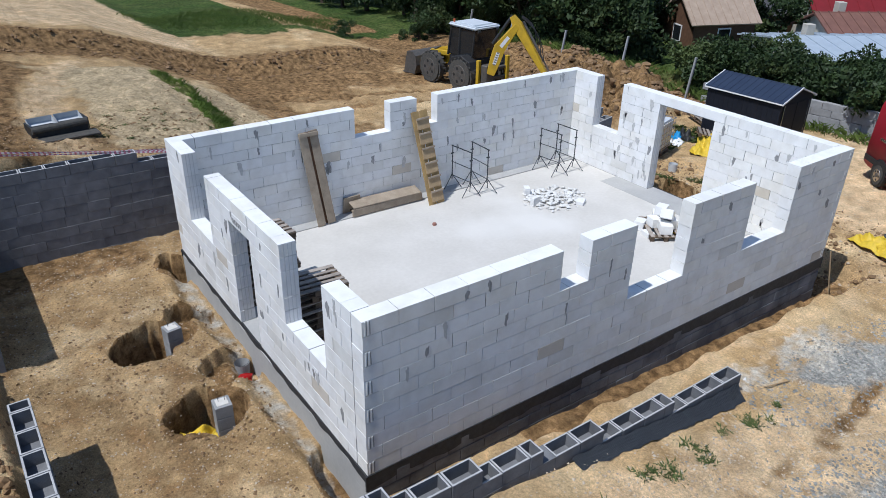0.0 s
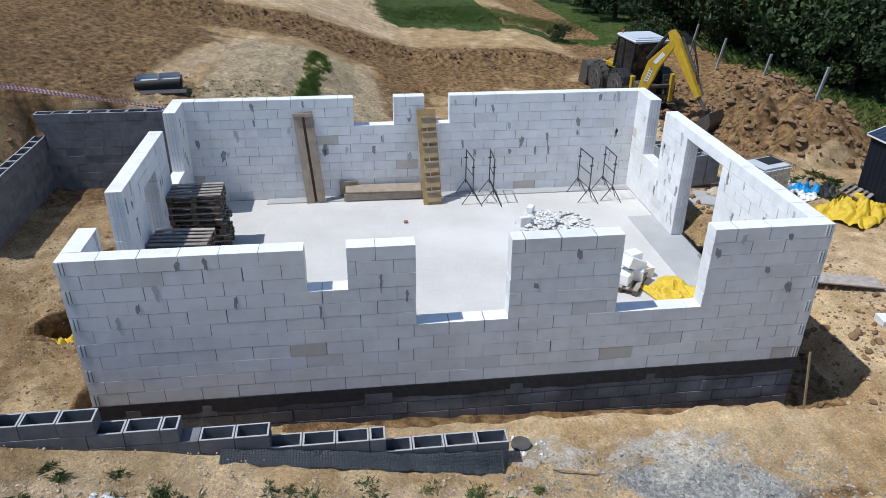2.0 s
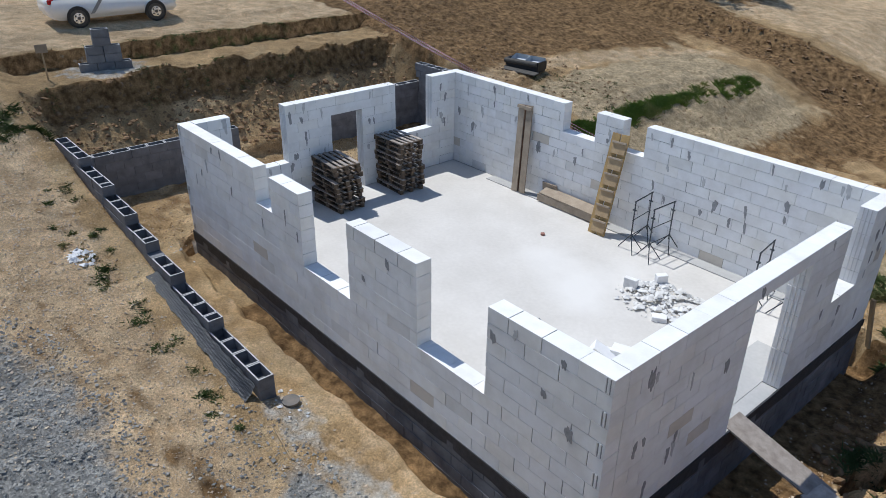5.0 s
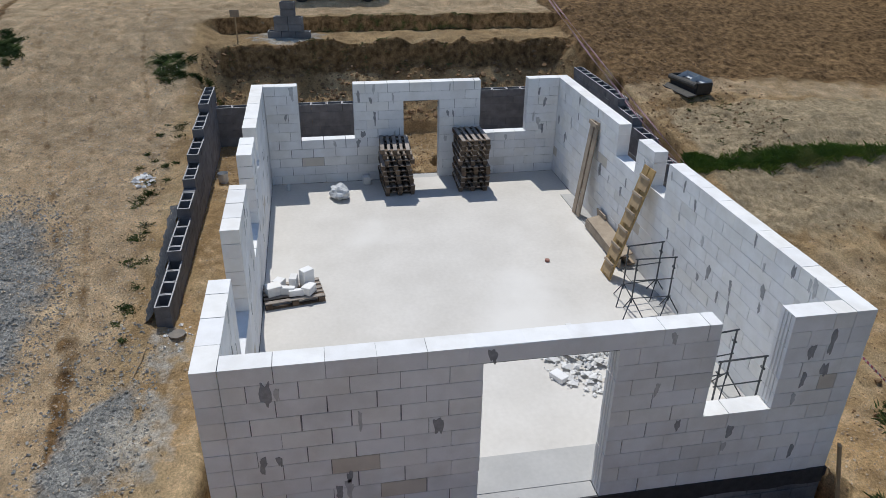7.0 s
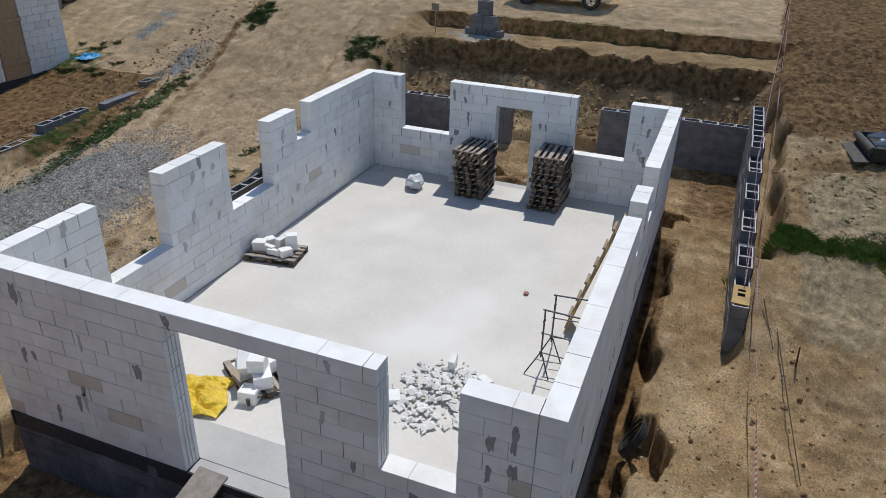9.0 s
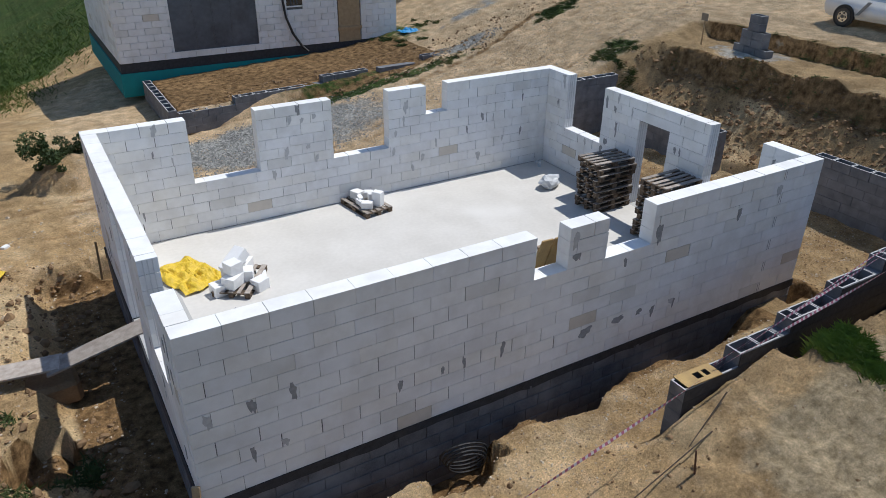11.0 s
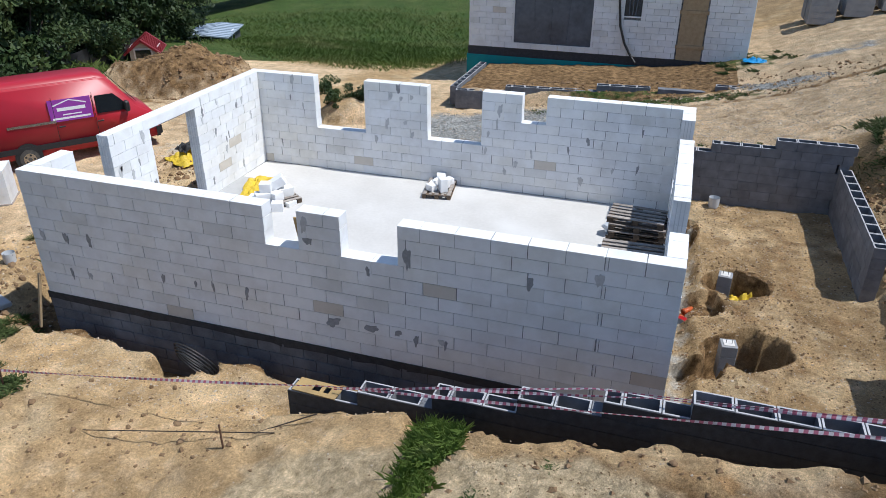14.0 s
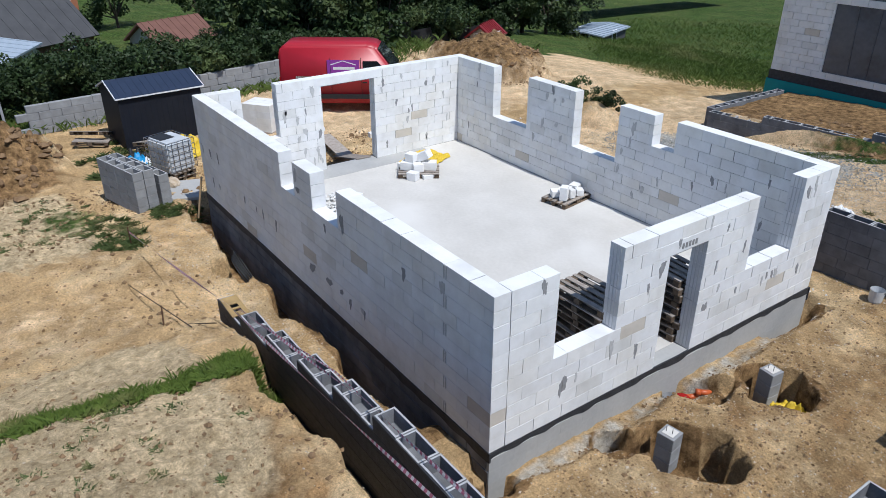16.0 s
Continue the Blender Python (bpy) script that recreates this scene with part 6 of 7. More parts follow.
def van():
    z = gz(19.5, 0.38)
    t = thing("delivery_van", "red high-roof delivery van with a purple side sign", "van", pose(19.5, 0.38, z, 0, 0, -127) @ Matrix.Diagonal((0.93, 0.93, 1.03, 1.0)))
    bm = bmesh.new()
    profile(bm, [(-2.75, 0.42), (-2.8, 0.9), (-2.78, 2.2), (-2.68, 2.46), (-2.4, 2.54), (0.9, 2.54), (1.3, 2.46), (2.05, 1.55), (2.6, 1.22), (2.78, 0.95), (2.8, 0.5), (2.7, 0.35), (-2.6, 0.35)], 2.02, 0.07, 3, lambda x, z: 1.0 - 0.07 * max(0, (z - 1.3) / 1.2) - 0.06 * max(0, (x - 1.8)))
    part("body", bm, RED_PAINT, t, smooth=True)
    for s in (-1, 1):
        bm = bmesh.new()
        panel(bm, [(0.75, 1.42), (0.75, 1.98), (1.35, 1.98), (1.85, 1.5), (1.85, 1.42)], s * 1.0, 0.06)
        part("side_window", bm, GLASS_DARK, t)
        bm = bmesh.new()
        panel(bm, [(-2.7, 0.55), (-2.7, 0.72), (2.3, 0.72), (2.3, 0.55)], s * 1.035, 0.05)
        part("side_moulding", bm, BLACK_PLASTIC, t, "dark grey plastic side strip")
        bm = bmesh.new()
        panel(bm, [(-2.1, 1.32), (-2.1, 1.4), (-0.6, 1.4), (-0.6, 1.32)], s * 1.02, 0.03)
        part("door_rail", bm, CHROME, t, "pale sliding door rail")
        for x0 in (-0.62, 0.66):
            bm = bmesh.new()
            panel(bm, [(x0, 0.6), (x0, 2.1), (x0 + 0.014, 2.1), (x0 + 0.014, 0.6)], s * 1.012, 0.02)
            part("door_gap", bm, BLACK_PLASTIC, t)
        for x0 in (-0.45, 0.8):
            bm = bmesh.new()
            box(bm, (0.2, 0.03, 0.05), (x0, s * 1.02, 1.18), bevel=0.008)
            part("handle", bm, BLACK_PLASTIC, t)
        bm = bmesh.new()
        box(bm, (0.16, 0.24, 0.34), (1.72, s * 1.13, 1.55), bevel=0.04)
        part("mirror", bm, BLACK_PLASTIC, t)
        for x0 in (-1.66, 1.72):
            bm = bmesh.new()
            rod(bm, (x0, s * 0.9, 0.4), (x0, s * 1.025, 0.4), 0.43, 28)
            part("wheel_arch", bm, BLACK_PLASTIC, t, "dark wheel arch")
            wheel(t, x0, s * 0.94, 0.34, 0.22, CHROME)
        bm = bmesh.new()
        box(bm, (0.3, 0.34, 0.22), (2.52, s * 0.72, 1.02), rot=Euler((0, radians(35), s * radians(14))), bevel=0.04)
        part("headlight", bm, LAMP_LENS, t)
        bm = bmesh.new()
        box(bm, (0.05, 0.14, 0.5), (-2.79, s * 0.88, 1.1), bevel=0.015)
        part("tail_light", bm, RED_LENS, t)
        bm = bmesh.new()
        panel(bm, [(-0.75, 1.34), (-0.75, 2.02), (0.6, 2.02), (0.6, 1.34)], s * 1.008, 0.02)
        sign = part("sign_panel", bm, PURPLE, t, "purple sign panel with white print")
        bm = bmesh.new()
        panel(bm, [(-0.6, 1.82), (-0.08, 1.97), (0.45, 1.82), (0.45, 1.86), (-0.08, 2.0), (-0.6, 1.86)], s * 1.011, 0.004)
        part("roof_mark", bm, WHITE_PLAIN, sign)
        for zz, w0, w1, h in ((1.66, -0.5, 0.4, 0.1), (1.52, -0.35, 0.25, 0.035), (1.4, -0.68, 0.52, 0.06)):
            bm = bmesh.new()
            panel(bm, [(w0, zz), (w0, zz + h), (w1, zz + h), (w1, zz)], s * 1.012, 0.005)
            part("print_bar", bm, WHITE_PLAIN, sign)
    bm = bmesh.new()
    w = [bm.verts.new(p) for p in ((1.34, -0.84, 2.4), (1.34, 0.84, 2.4), (2.06, 0.9, 1.58), (2.06, -0.9, 1.58))]
    bm.faces.new(w)
    bmesh.ops.translate(bm, verts=bm.verts, vec=(0.035, 0, 0.03))
    bmesh.ops.solidify(bm, geom=bm.faces[:], thickness=0.02)
    part("windscreen", bm, GLASS_DARK, t)
    bm = bmesh.new()
    box(bm, (0.3, 1.96, 0.42), (2.68, 0, 0.55), bevel=0.08, segs=2)
    part("front_bumper", bm, BLACK_PLASTIC, t)
    bm = bmesh.new()
    box(bm, (0.18, 1.9, 0.2), (-2.8, 0, 0.5), bevel=0.05)
    part("rear_bumper", bm, BLACK_PLASTIC, t)
    return t


van()


def car():
    mx, my = -12.3, 2.75
    t = thing("estate_car", "white hatchback car parked on the track", "car", pose(mx, my, gz(mx, my) + 0.0, 0, 0, 88))
    bm = bmesh.new()
    profile(bm, [(-2.15, 0.35), (-2.22, 0.7), (-2.1, 1.0), (-1.2, 1.04), (0.7, 1.0), (1.6, 0.9), (2.1, 0.72), (2.2, 0.5), (2.1, 0.28), (-2.0, 0.25)], 1.8, 0.08, 3, lambda x, z: 1 - 0.08 * max(0, abs(x) - 1.6))
    part("body", bm, WHITE_PAINT, t, smooth=True)
    bm = bmesh.new()
    profile(bm, [(-2.0, 0.98), (-1.6, 1.36), (-0.9, 1.47), (0.1, 1.45), (0.5, 1.32), (1.15, 0.98)], 1.6, 0.07, 3, lambda x, z: 1 - 0.18 * max(0, (z - 1.0) / 0.47))
    part("roof", bm, WHITE_PAINT, t, smooth=True)
    for s in (-1, 1):
        for a, b, c, d in ((-1.55, -0.62, -1.3, -0.6), (-0.55, 0.75, -0.53, 0.2)):
            bm = bmesh.new()
            panel(bm, [(a, 1.05), (c, 1.35), (d, 1.36), (b, 1.05)], s * 0.79, 0.06)
            for v in bm.verts:
                v.co.y -= s * 0.09 * max(0, (v.co.z - 1.05) / 0.3)
            part("side_window", bm, GLASS_DARK, t)
        for x0 in (-1.32, 1.34):
            bm = bmesh.new()
            rod(bm, (x0, s * 0.8, 0.33), (x0, s * 0.905, 0.33), 0.37, 26)
            part("wheel_arch", bm, BLACK_PLASTIC, t)
            wheel(t, x0, s * 0.83, 0.31, 0.2, CHROME)
        bm = bmesh.new()
        box(bm, (0.42, 0.16, 0.14), (1.9, s * 0.72, 0.74), rot=Euler((0, 0.2, s * 0.3)), bevel=0.03)
        part("headlight", bm, LAMP_LENS, t)
        bm = bmesh.new()
        box(bm, (0.22, 0.1, 0.16), (-2.08, s * 0.78, 0.88), bevel=0.03)
        part("tail_light", bm, RED_LENS, t)
        bm = bmesh.new()
        box(bm, (0.12, 0.16, 0.12), (0.72, s * 0.94, 1.06), bevel=0.03)
        part("mirror", bm, WHITE_PAINT, t)
        bm = bmesh.new()
        panel(bm, [(-0.9, 0.42), (-0.55, 0.88), (-0.42, 0.88), (-0.77, 0.42)], s * 0.908, 0.01)
        part("door_mark", bm, INK, t, "grey stripe on the door")
    return t


car()


def digger():
    x0, y0 = 16.55, 19.75
    z = gz(x0, y0) - 0.05
    t = thing("backhoe_loader", "yellow backhoe loader with a pale cab roof, digging in brown earth", "digger", pose(x0, y0, z, 0, 0, 95))
    bm = bmesh.new()
    profile(bm, [(-1.6, 0.6), (-1.6, 1.05), (0.1, 1.1), (0.2, 0.62)], 0.9, 0.04)
    part("chassis", bm, DARK_METAL, t, "dark oily chassis")
    bm = bmesh.new()
    profile(bm, [(0.15, 0.85), (0.15, 1.62), (0.9, 1.6), (1.62, 1.42), (1.78, 1.1), (1.72, 0.75)], 0.86, 0.07, 2)
    hood = part("hood", bm, YELLOW_PAINT, t)
    for s in (-1, 1):
        for k in range(5):
            bm = bmesh.new()
            box(bm, (0.5, 0.012, 0.03), (1.05, s * 0.434, 1.05 + k * 0.075))
            part("vent", bm, BLACK_PLASTIC, hood)
    bm = bmesh.new()
    rod(bm, (0.75, 0.2, 1.55), (0.75, 0.2, 2.05), 0.045, 10)
    part("exhaust", bm, DARK_METAL, hood, "dark exhaust stack")
    # cab: floor tub, pillars, panes, seat
    bm = bmesh.new()
    profile(bm, [(-1.35, 0.95), (-1.4, 1.42), (-0.95, 1.5), (0.25, 1.45), (0.3, 0.9)], 1.34, 0.04)
    part("cab_tub", bm, BLACK_PLASTIC, t, "dark grey cab floor and mudguards")
    corners = (((-1.3, 1.4), (-1.42, 2.72)), ((-0.42, 1.4), (-0.45, 2.72)), ((0.32, 1.4), (0.12, 2.72)))
    for (ax, az), (bx, bz) in corners:
        for s in (-0.7, 0.7):
            bm = bmesh.new()
            rod(bm, (ax, s, az), (bx, s * 0.96, bz), 0.05, 8)
            part("cab_pillar", bm, BLACK_PLASTIC, t)
    for s in (-0.68, 0.68):
        for (p, q) in zip(corners, corners[1:]):
            bm = bmesh.new()
            panel(bm, [(p[0][0] + 0.05, 1.45), (p[1][0] + 0.05, 2.66), (q[1][0] - 0.05, 2.66), (q[0][0] - 0.05, 1.45)], s, 0.012)
            part("window_pane", bm, GLASS_DARK, t)
    for x, lean in ((-1.36, -0.06), (0.22, -0.1)):
        bm = bmesh.new()
        box(bm, (0.015, 1.3, 1.2), (x, 0, 2.05), rot=Euler((0, lean, 0)))
        part("windscreen", bm, GLASS_DARK, t)
    bm = bmesh.new()
    box(bm, (1.82, 1.56, 0.14), (-0.64, 0, 2.78), bevel=0.06, segs=3)
    roof = part("cab_roof", bm, PALE_ROOF, t, "pale blue-white cab roof")
    bm = bmesh.new()
    box(bm, (1.3, 1.1, 0.06), (-0.62, 0, 2.86), bevel=0.025, segs=2)
    part("roof_hatch", bm, PALE_ROOF, roof)
    for s in (-0.55, 0.55):
        for x in (-1.56, 0.28):
            bm = bmesh.new()
            box(bm, (0.08, 0.16, 0.1), (x, s, 2.66), bevel=0.02)
            part("work_light", bm, BLACK_PLASTIC, roof)
    bm = bmesh.new()
    rod(bm, (0.1, 0.55, 2.84), (0.1, 0.55, 2.98), 0.05, 10)
    part("beacon", bm, ORANGE_PIPE, roof, "orange beacon")
    for s in (-1, 1):
        bm = bmesh.new()
        profile(bm, [(-1.75, 0.95), (-1.6, 1.42), (-1.05, 1.62), (-0.45, 1.5), (-0.12, 1.05), (-0.3, 1.05), (-0.55, 1.35), (-1.05, 1.48), (-1.45, 1.32), (-1.6, 0.95)], 0.5, 0.02, 1)
        bmesh.ops.translate(bm, verts=bm.verts, vec=(0, s * 0.9, 0))
        part("mudguard", bm, BLACK_PLASTIC, t)
        wheel(t, -1.02, s * 0.98, 0.76, 0.46, DARK_METAL, 18)
        wheel(t, 1.08, s * 0.98, 0.72, 0.42, DARK_METAL, 18)
        bm = bmesh.new()
        profile(bm, [(0.35, 1.3), (0.4, 1.5), (1.6, 1.42), (2.45, 0.62), (2.35, 0.45), (1.5, 1.2)], 0.12, 0.02, 1)
        bmesh.ops.translate(bm, verts=bm.verts, vec=(0, s * 0.58, 0))
        arm = part("loader_arm", bm, YELLOW_PAINT, t)
        bm = bmesh.new()
        rod(bm, (1.0, s * 0.58, 1.62), (2.3, s * 0.58, 1.0), 0.045, 8)
        part("loader_ram", bm, DARK_METAL, arm)
        bm = bmesh.new()
        box(bm, (0.17, 0.17, 1.15), (-1.95, s * 0.88, 0.98), bevel=0.02)
        st = part("stabiliser", bm, YELLOW_PAINT, t)
        bm = bmesh.new()
        box(bm, (0.42, 0.32, 0.06), (-1.95, s * 0.92, 0.34), bevel=0.015)
        part("foot_plate", bm, DARK_METAL, st)
    for zz in (0.62, 1.05):
        bm = bmesh.new()
        box(bm, (0.16, 1.75, 0.14), (-1.88, 0, zz), bevel=0.02)
        part("rear_frame", bm, DARK_METAL, t)
    bm = bmesh.new()
    outer = [(2.35, 0.12), (2.2, 0.55), (2.28, 0.98), (2.55, 1.15), (2.95, 1.1)]
    inner = [(2.95, 1.06), (2.6, 1.08), (2.36, 0.93), (2.29, 0.55), (2.42, 0.18), (3.2, 0.1), (3.2, 0.06)]
    profile(bm, outer + inner, 2.1, 0.0)
    fb = part("front_bucket", bm, DARK_METAL, t, "worn grey loader bucket")
    for s in (-1.04, 1.04):
        bm = bmesh.new()
        panel(bm, [(2.35, 0.1), (2.2, 0.55), (2.28, 0.98), (2.55, 1.15), (2.95, 1.1), (3.2, 0.08)], s, 0.03)
        part("side_plate", bm, DARK_METAL, fb)
    for k in range(7):
        bm = bmesh.new()
        box(bm, (0.2, 0.09, 0.04), (3.25, -0.95 + k * 0.317, 0.08), bevel=0.01)
        part("tooth", bm, DARK_METAL, fb)
    # rear arm, swung out behind the machine
    inv = t.matrix_basis.inverted()
    foot = inv @ Vector((16.05, 17.15, 0.23))
    knee = inv @ Vector((16.33, 16.95, 1.38))
    elbow = inv @ Vector((16.86, 16.50, 2.34))
    wrist = inv @ Vector((17.60, 15.40, 0.45))
    tip = inv @ Vector((17.81, 15.00, -0.39))

    def beam(name, pts, sizes, w, mat, parent):
        """A box girder through pts, its depth at each point in sizes."""
        bm = bmesh.new()
        flat = (pts[-1] - pts[0])
        across = flat.cross(Vector((0, 0, 1))).normalized()
        rings = []
        for k, p in enumerate(pts):
            d = (pts[min(k + 1, len(pts) - 1)] - pts[max(k - 1, 0)]).normalized()
            u = d.cross(across)
            rings.append([bm.verts.new(p + across * sx * w / 2 + u * sy * sizes[k] / 2) for sx, sy in ((-1, -1), (1, -1), (1, 1), (-1, 1))])
        for p, r2 in zip(rings, rings[1:]):
            for k in range(4):
                bm.faces.new((p[k], p[(k + 1) % 4], r2[(k + 1) % 4], r2[k]))
        bm.faces.new(rings[0][::-1])
        bm.faces.new(rings[-1])
        bmesh.ops.recalc_face_normals(bm, faces=bm.faces[:])
        bmesh.ops.bevel(bm, geom=bm.edges[:], offset=0.015, segments=1, affect="EDGES")
        return part(name, bm, mat, parent), across

    boom, across = beam("boom", [foot, foot.lerp(knee, 0.5), knee, knee.lerp(elbow, 0.5), elbow], [0.34, 0.46, 0.5, 0.36, 0.24], 0.3, YELLOW_PAINT, t)
    over = elbow + (elbow - wrist).normalized() * 0.42
    dipper, _ = beam("dipper", [over, elbow, elbow.lerp(wrist, 0.35), wrist], [0.2, 0.4, 0.34, 0.2], 0.25, YELLOW_PAINT, t)
    back = (elbow - foot).cross(across).normalized()
    side = 1 if back.z > 0 else -1
    bm = bmesh.new()
    rod(bm, knee + back * side * 0.34, over + Vector((0, 0, 0.02)), 0.07, 10)
    part("boom_ram", bm, BLACK_PLASTIC, boom, "black hydraulic ram on the boom")
    bm = bmesh.new()
    out = (wrist - elbow).cross(across).normalized()
    out = out if out.z > 0 else -out
    rod(bm, elbow + out * 0.28, elbow.lerp(wrist, 0.6) + out * 0.24, 0.06, 10)
    rod(bm, elbow.lerp(wrist, 0.6) + out * 0.24, wrist + out * 0.2, 0.03, 8)
    part("dipper_ram", bm, DARK_METAL, dipper, "grey hydraulic ram on the dipper")
    for k in range(4):
        bm = bmesh.new()
        o = across * (0.12 * (k - 1.5))
        pts = [over.lerp(wrist, u / 12) + out * (0.2 + 0.34 * math.sin(math.pi * min(1.0, u / (7 + k)))) + o for u in range(1, 11)]
        for p, q in zip(pts, pts[1:]):
            rod(bm, p, q, 0.018, 6)
        part("hose", bm, BLACK_PLASTIC, dipper)
    bm = bmesh.new()
    box(bm, (0.35, 0.5, 0.95), foot + Vector((0.18, 0, -0.1)), bevel=0.04)
    part("slew_post", bm, DARK_METAL, t)
    for s in (-1, 1):
        bm = bmesh.new()
        for k in range(2):
            c = foot.lerp(knee, 0.62) if k == 0 else knee.lerp(elbow, 0.28)
            d = (knee - foot) if k == 0 else (elbow - knee)
            m = Matrix((across, d.normalized().cross(across), d.normalized())).transposed().to_4x4()
            vs = box(bm, (0.01, 0.15, 0.52), (s * 0.152, 0, 0))
            bmesh.ops.transform(bm, matrix=Matrix.Translation(c) @ m, verts=vs)
        part("sign_panel", bm, WHITE_PLAIN, boom, "white sign strip with dark bars on the boom")
        bm = bmesh.new()
        for k in range(6):
            c = foot.lerp(knee, 0.4 + 0.085 * k)
            d = knee - foot
            m = Matrix((across, d.normalized().cross(across), d.normalized())).transposed().to_4x4()
            vs = box(bm, (0.01, 0.1, 0.06), (s * 0.158, 0, 0))
            bmesh.ops.transform(bm, matrix=Matrix.Translation(c) @ m, verts=vs)
        part("print_bar", bm, INK, boom, "dark lettering bar on the boom")
    bm = bmesh.new()
    shell = [(0.32, 0.42), (0.42, 0.1), (0.32, -0.2), (0.05, -0.4), (-0.3, -0.42), (-0.3, -0.38), (0.03, -0.35), (0.26, -0.17), (0.35, 0.1), (0.26, 0.4)]
    profile(bm, shell, 0.85, 0.0)
    for s in (-0.42, 0.42):
        panel(bm, [(0.3, 0.42), (0.4, 0.1), (0.3, -0.2), (0.05, -0.39), (-0.3, -0.41), (-0.05, 0.1)], s, 0.025)
    h = Vector(((wrist - elbow).x, (wrist - elbow).y, 0)).normalized()
    turn = Matrix((h, Vector((0, 0, 1)).cross(h), Vector((0, 0, 1)))).transposed().to_4x4()
    bmesh.ops.transform(bm, matrix=Matrix.Translation(tip) @ turn @ Matrix.Scale(1.2, 4), verts=bm.verts)
    bk = part("digging_bucket", bm, DARK_METAL, t, "worn grey digging bucket")
    bm = bmesh.new()
    rod(bm, wrist, tip + Vector((0.1, 0, 0.4)), 0.07, 8)
    part("bucket_link", bm, DARK_METAL, bk)
    return t


digger()

# ---- blocks on the upper terrace ----
base = gz(-7.7, 0.9)
for k, (n, w) in enumerate(((3, 1), (2, 1), (2, 1), (1, 1), (1, 1))):
    for i in range(n):
        for j in range(w):
            ob = new("hollow_block", hollow_mesh())
            ob.matrix_basis = pose(-7.7, 0.9, base, 0, 0, 80) @ pose((i - (n - 1) / 2) * 0.51, (j - (w - 1) / 2) * 0.32, 0.125 + k * 0.252)
            tagged(ob, "grey hollow concrete block in a stepped pile", "concrete block", "hollow blocks piled on the terrace")
sp = thing("sign_post", "small wooden board on a stake", "sign", pose(-7.3, -0.9, gz(-7.3, -0.9), 0, 0, 80))
bm = bmesh.new()
rod(bm, (0, 0, -0.1), (0, 0, 1.0), 0.025, 8)
part("stake", bm, RAW_WOOD, sp)
bm = bmesh.new()
box(bm, (0.32, 0.02, 0.24), (0, -0.03, 0.92), bevel=0.004)
part("board", bm, PLANK, sp)
# dimpled sheet draped over the outer side of the south wall
bm = bmesh.new()
n = 60
rows = []
for k in range(n + 1):
    x = 6.6 - k * 4.2 / n
    top = np.interp(x, [2.4, 4.0, 5.2, 6.6], [0.5, 0.3, 0.1, 0.02])
    g0 = float(ground_z(np.array([x]), np.array([-2.1]), False)[0])
    out = 0.02 * math.sin(k * 0.7) + 0.012 * math.sin(k * 1.9)
    rows.append([bm.verts.new((x, -1.80 + 0.015 * math.sin(k), top)), bm.verts.new((x, -1.88 + out * 0.5, (top * 0.5 + g0 * 0.5))), bm.verts.new((x, -2.03 + out, g0 + 0.02))])
for p, q in zip(rows, rows[1:]):
    for k in range(2):
        bm.faces.new((p[k], p[k + 1], q[k + 1], q[k]))
bmesh.ops.solidify(bm, geom=bm.faces[:], thickness=0.006)
solid("dimpled_membrane", bm, MEMBRANE, "dark grey dimpled membrane draped along the block wall", "membrane", smooth=True)
bm = bmesh.new()
rod(bm, (0, 0, 0), (0, 0, 0.05), 0.16, 20)
solid("inspection_cover", bm, DARK_METAL, "small round dark cover in the earth", "cover", pose(7.0, -1.35, gz(7.0, -1.35) + 0.01))


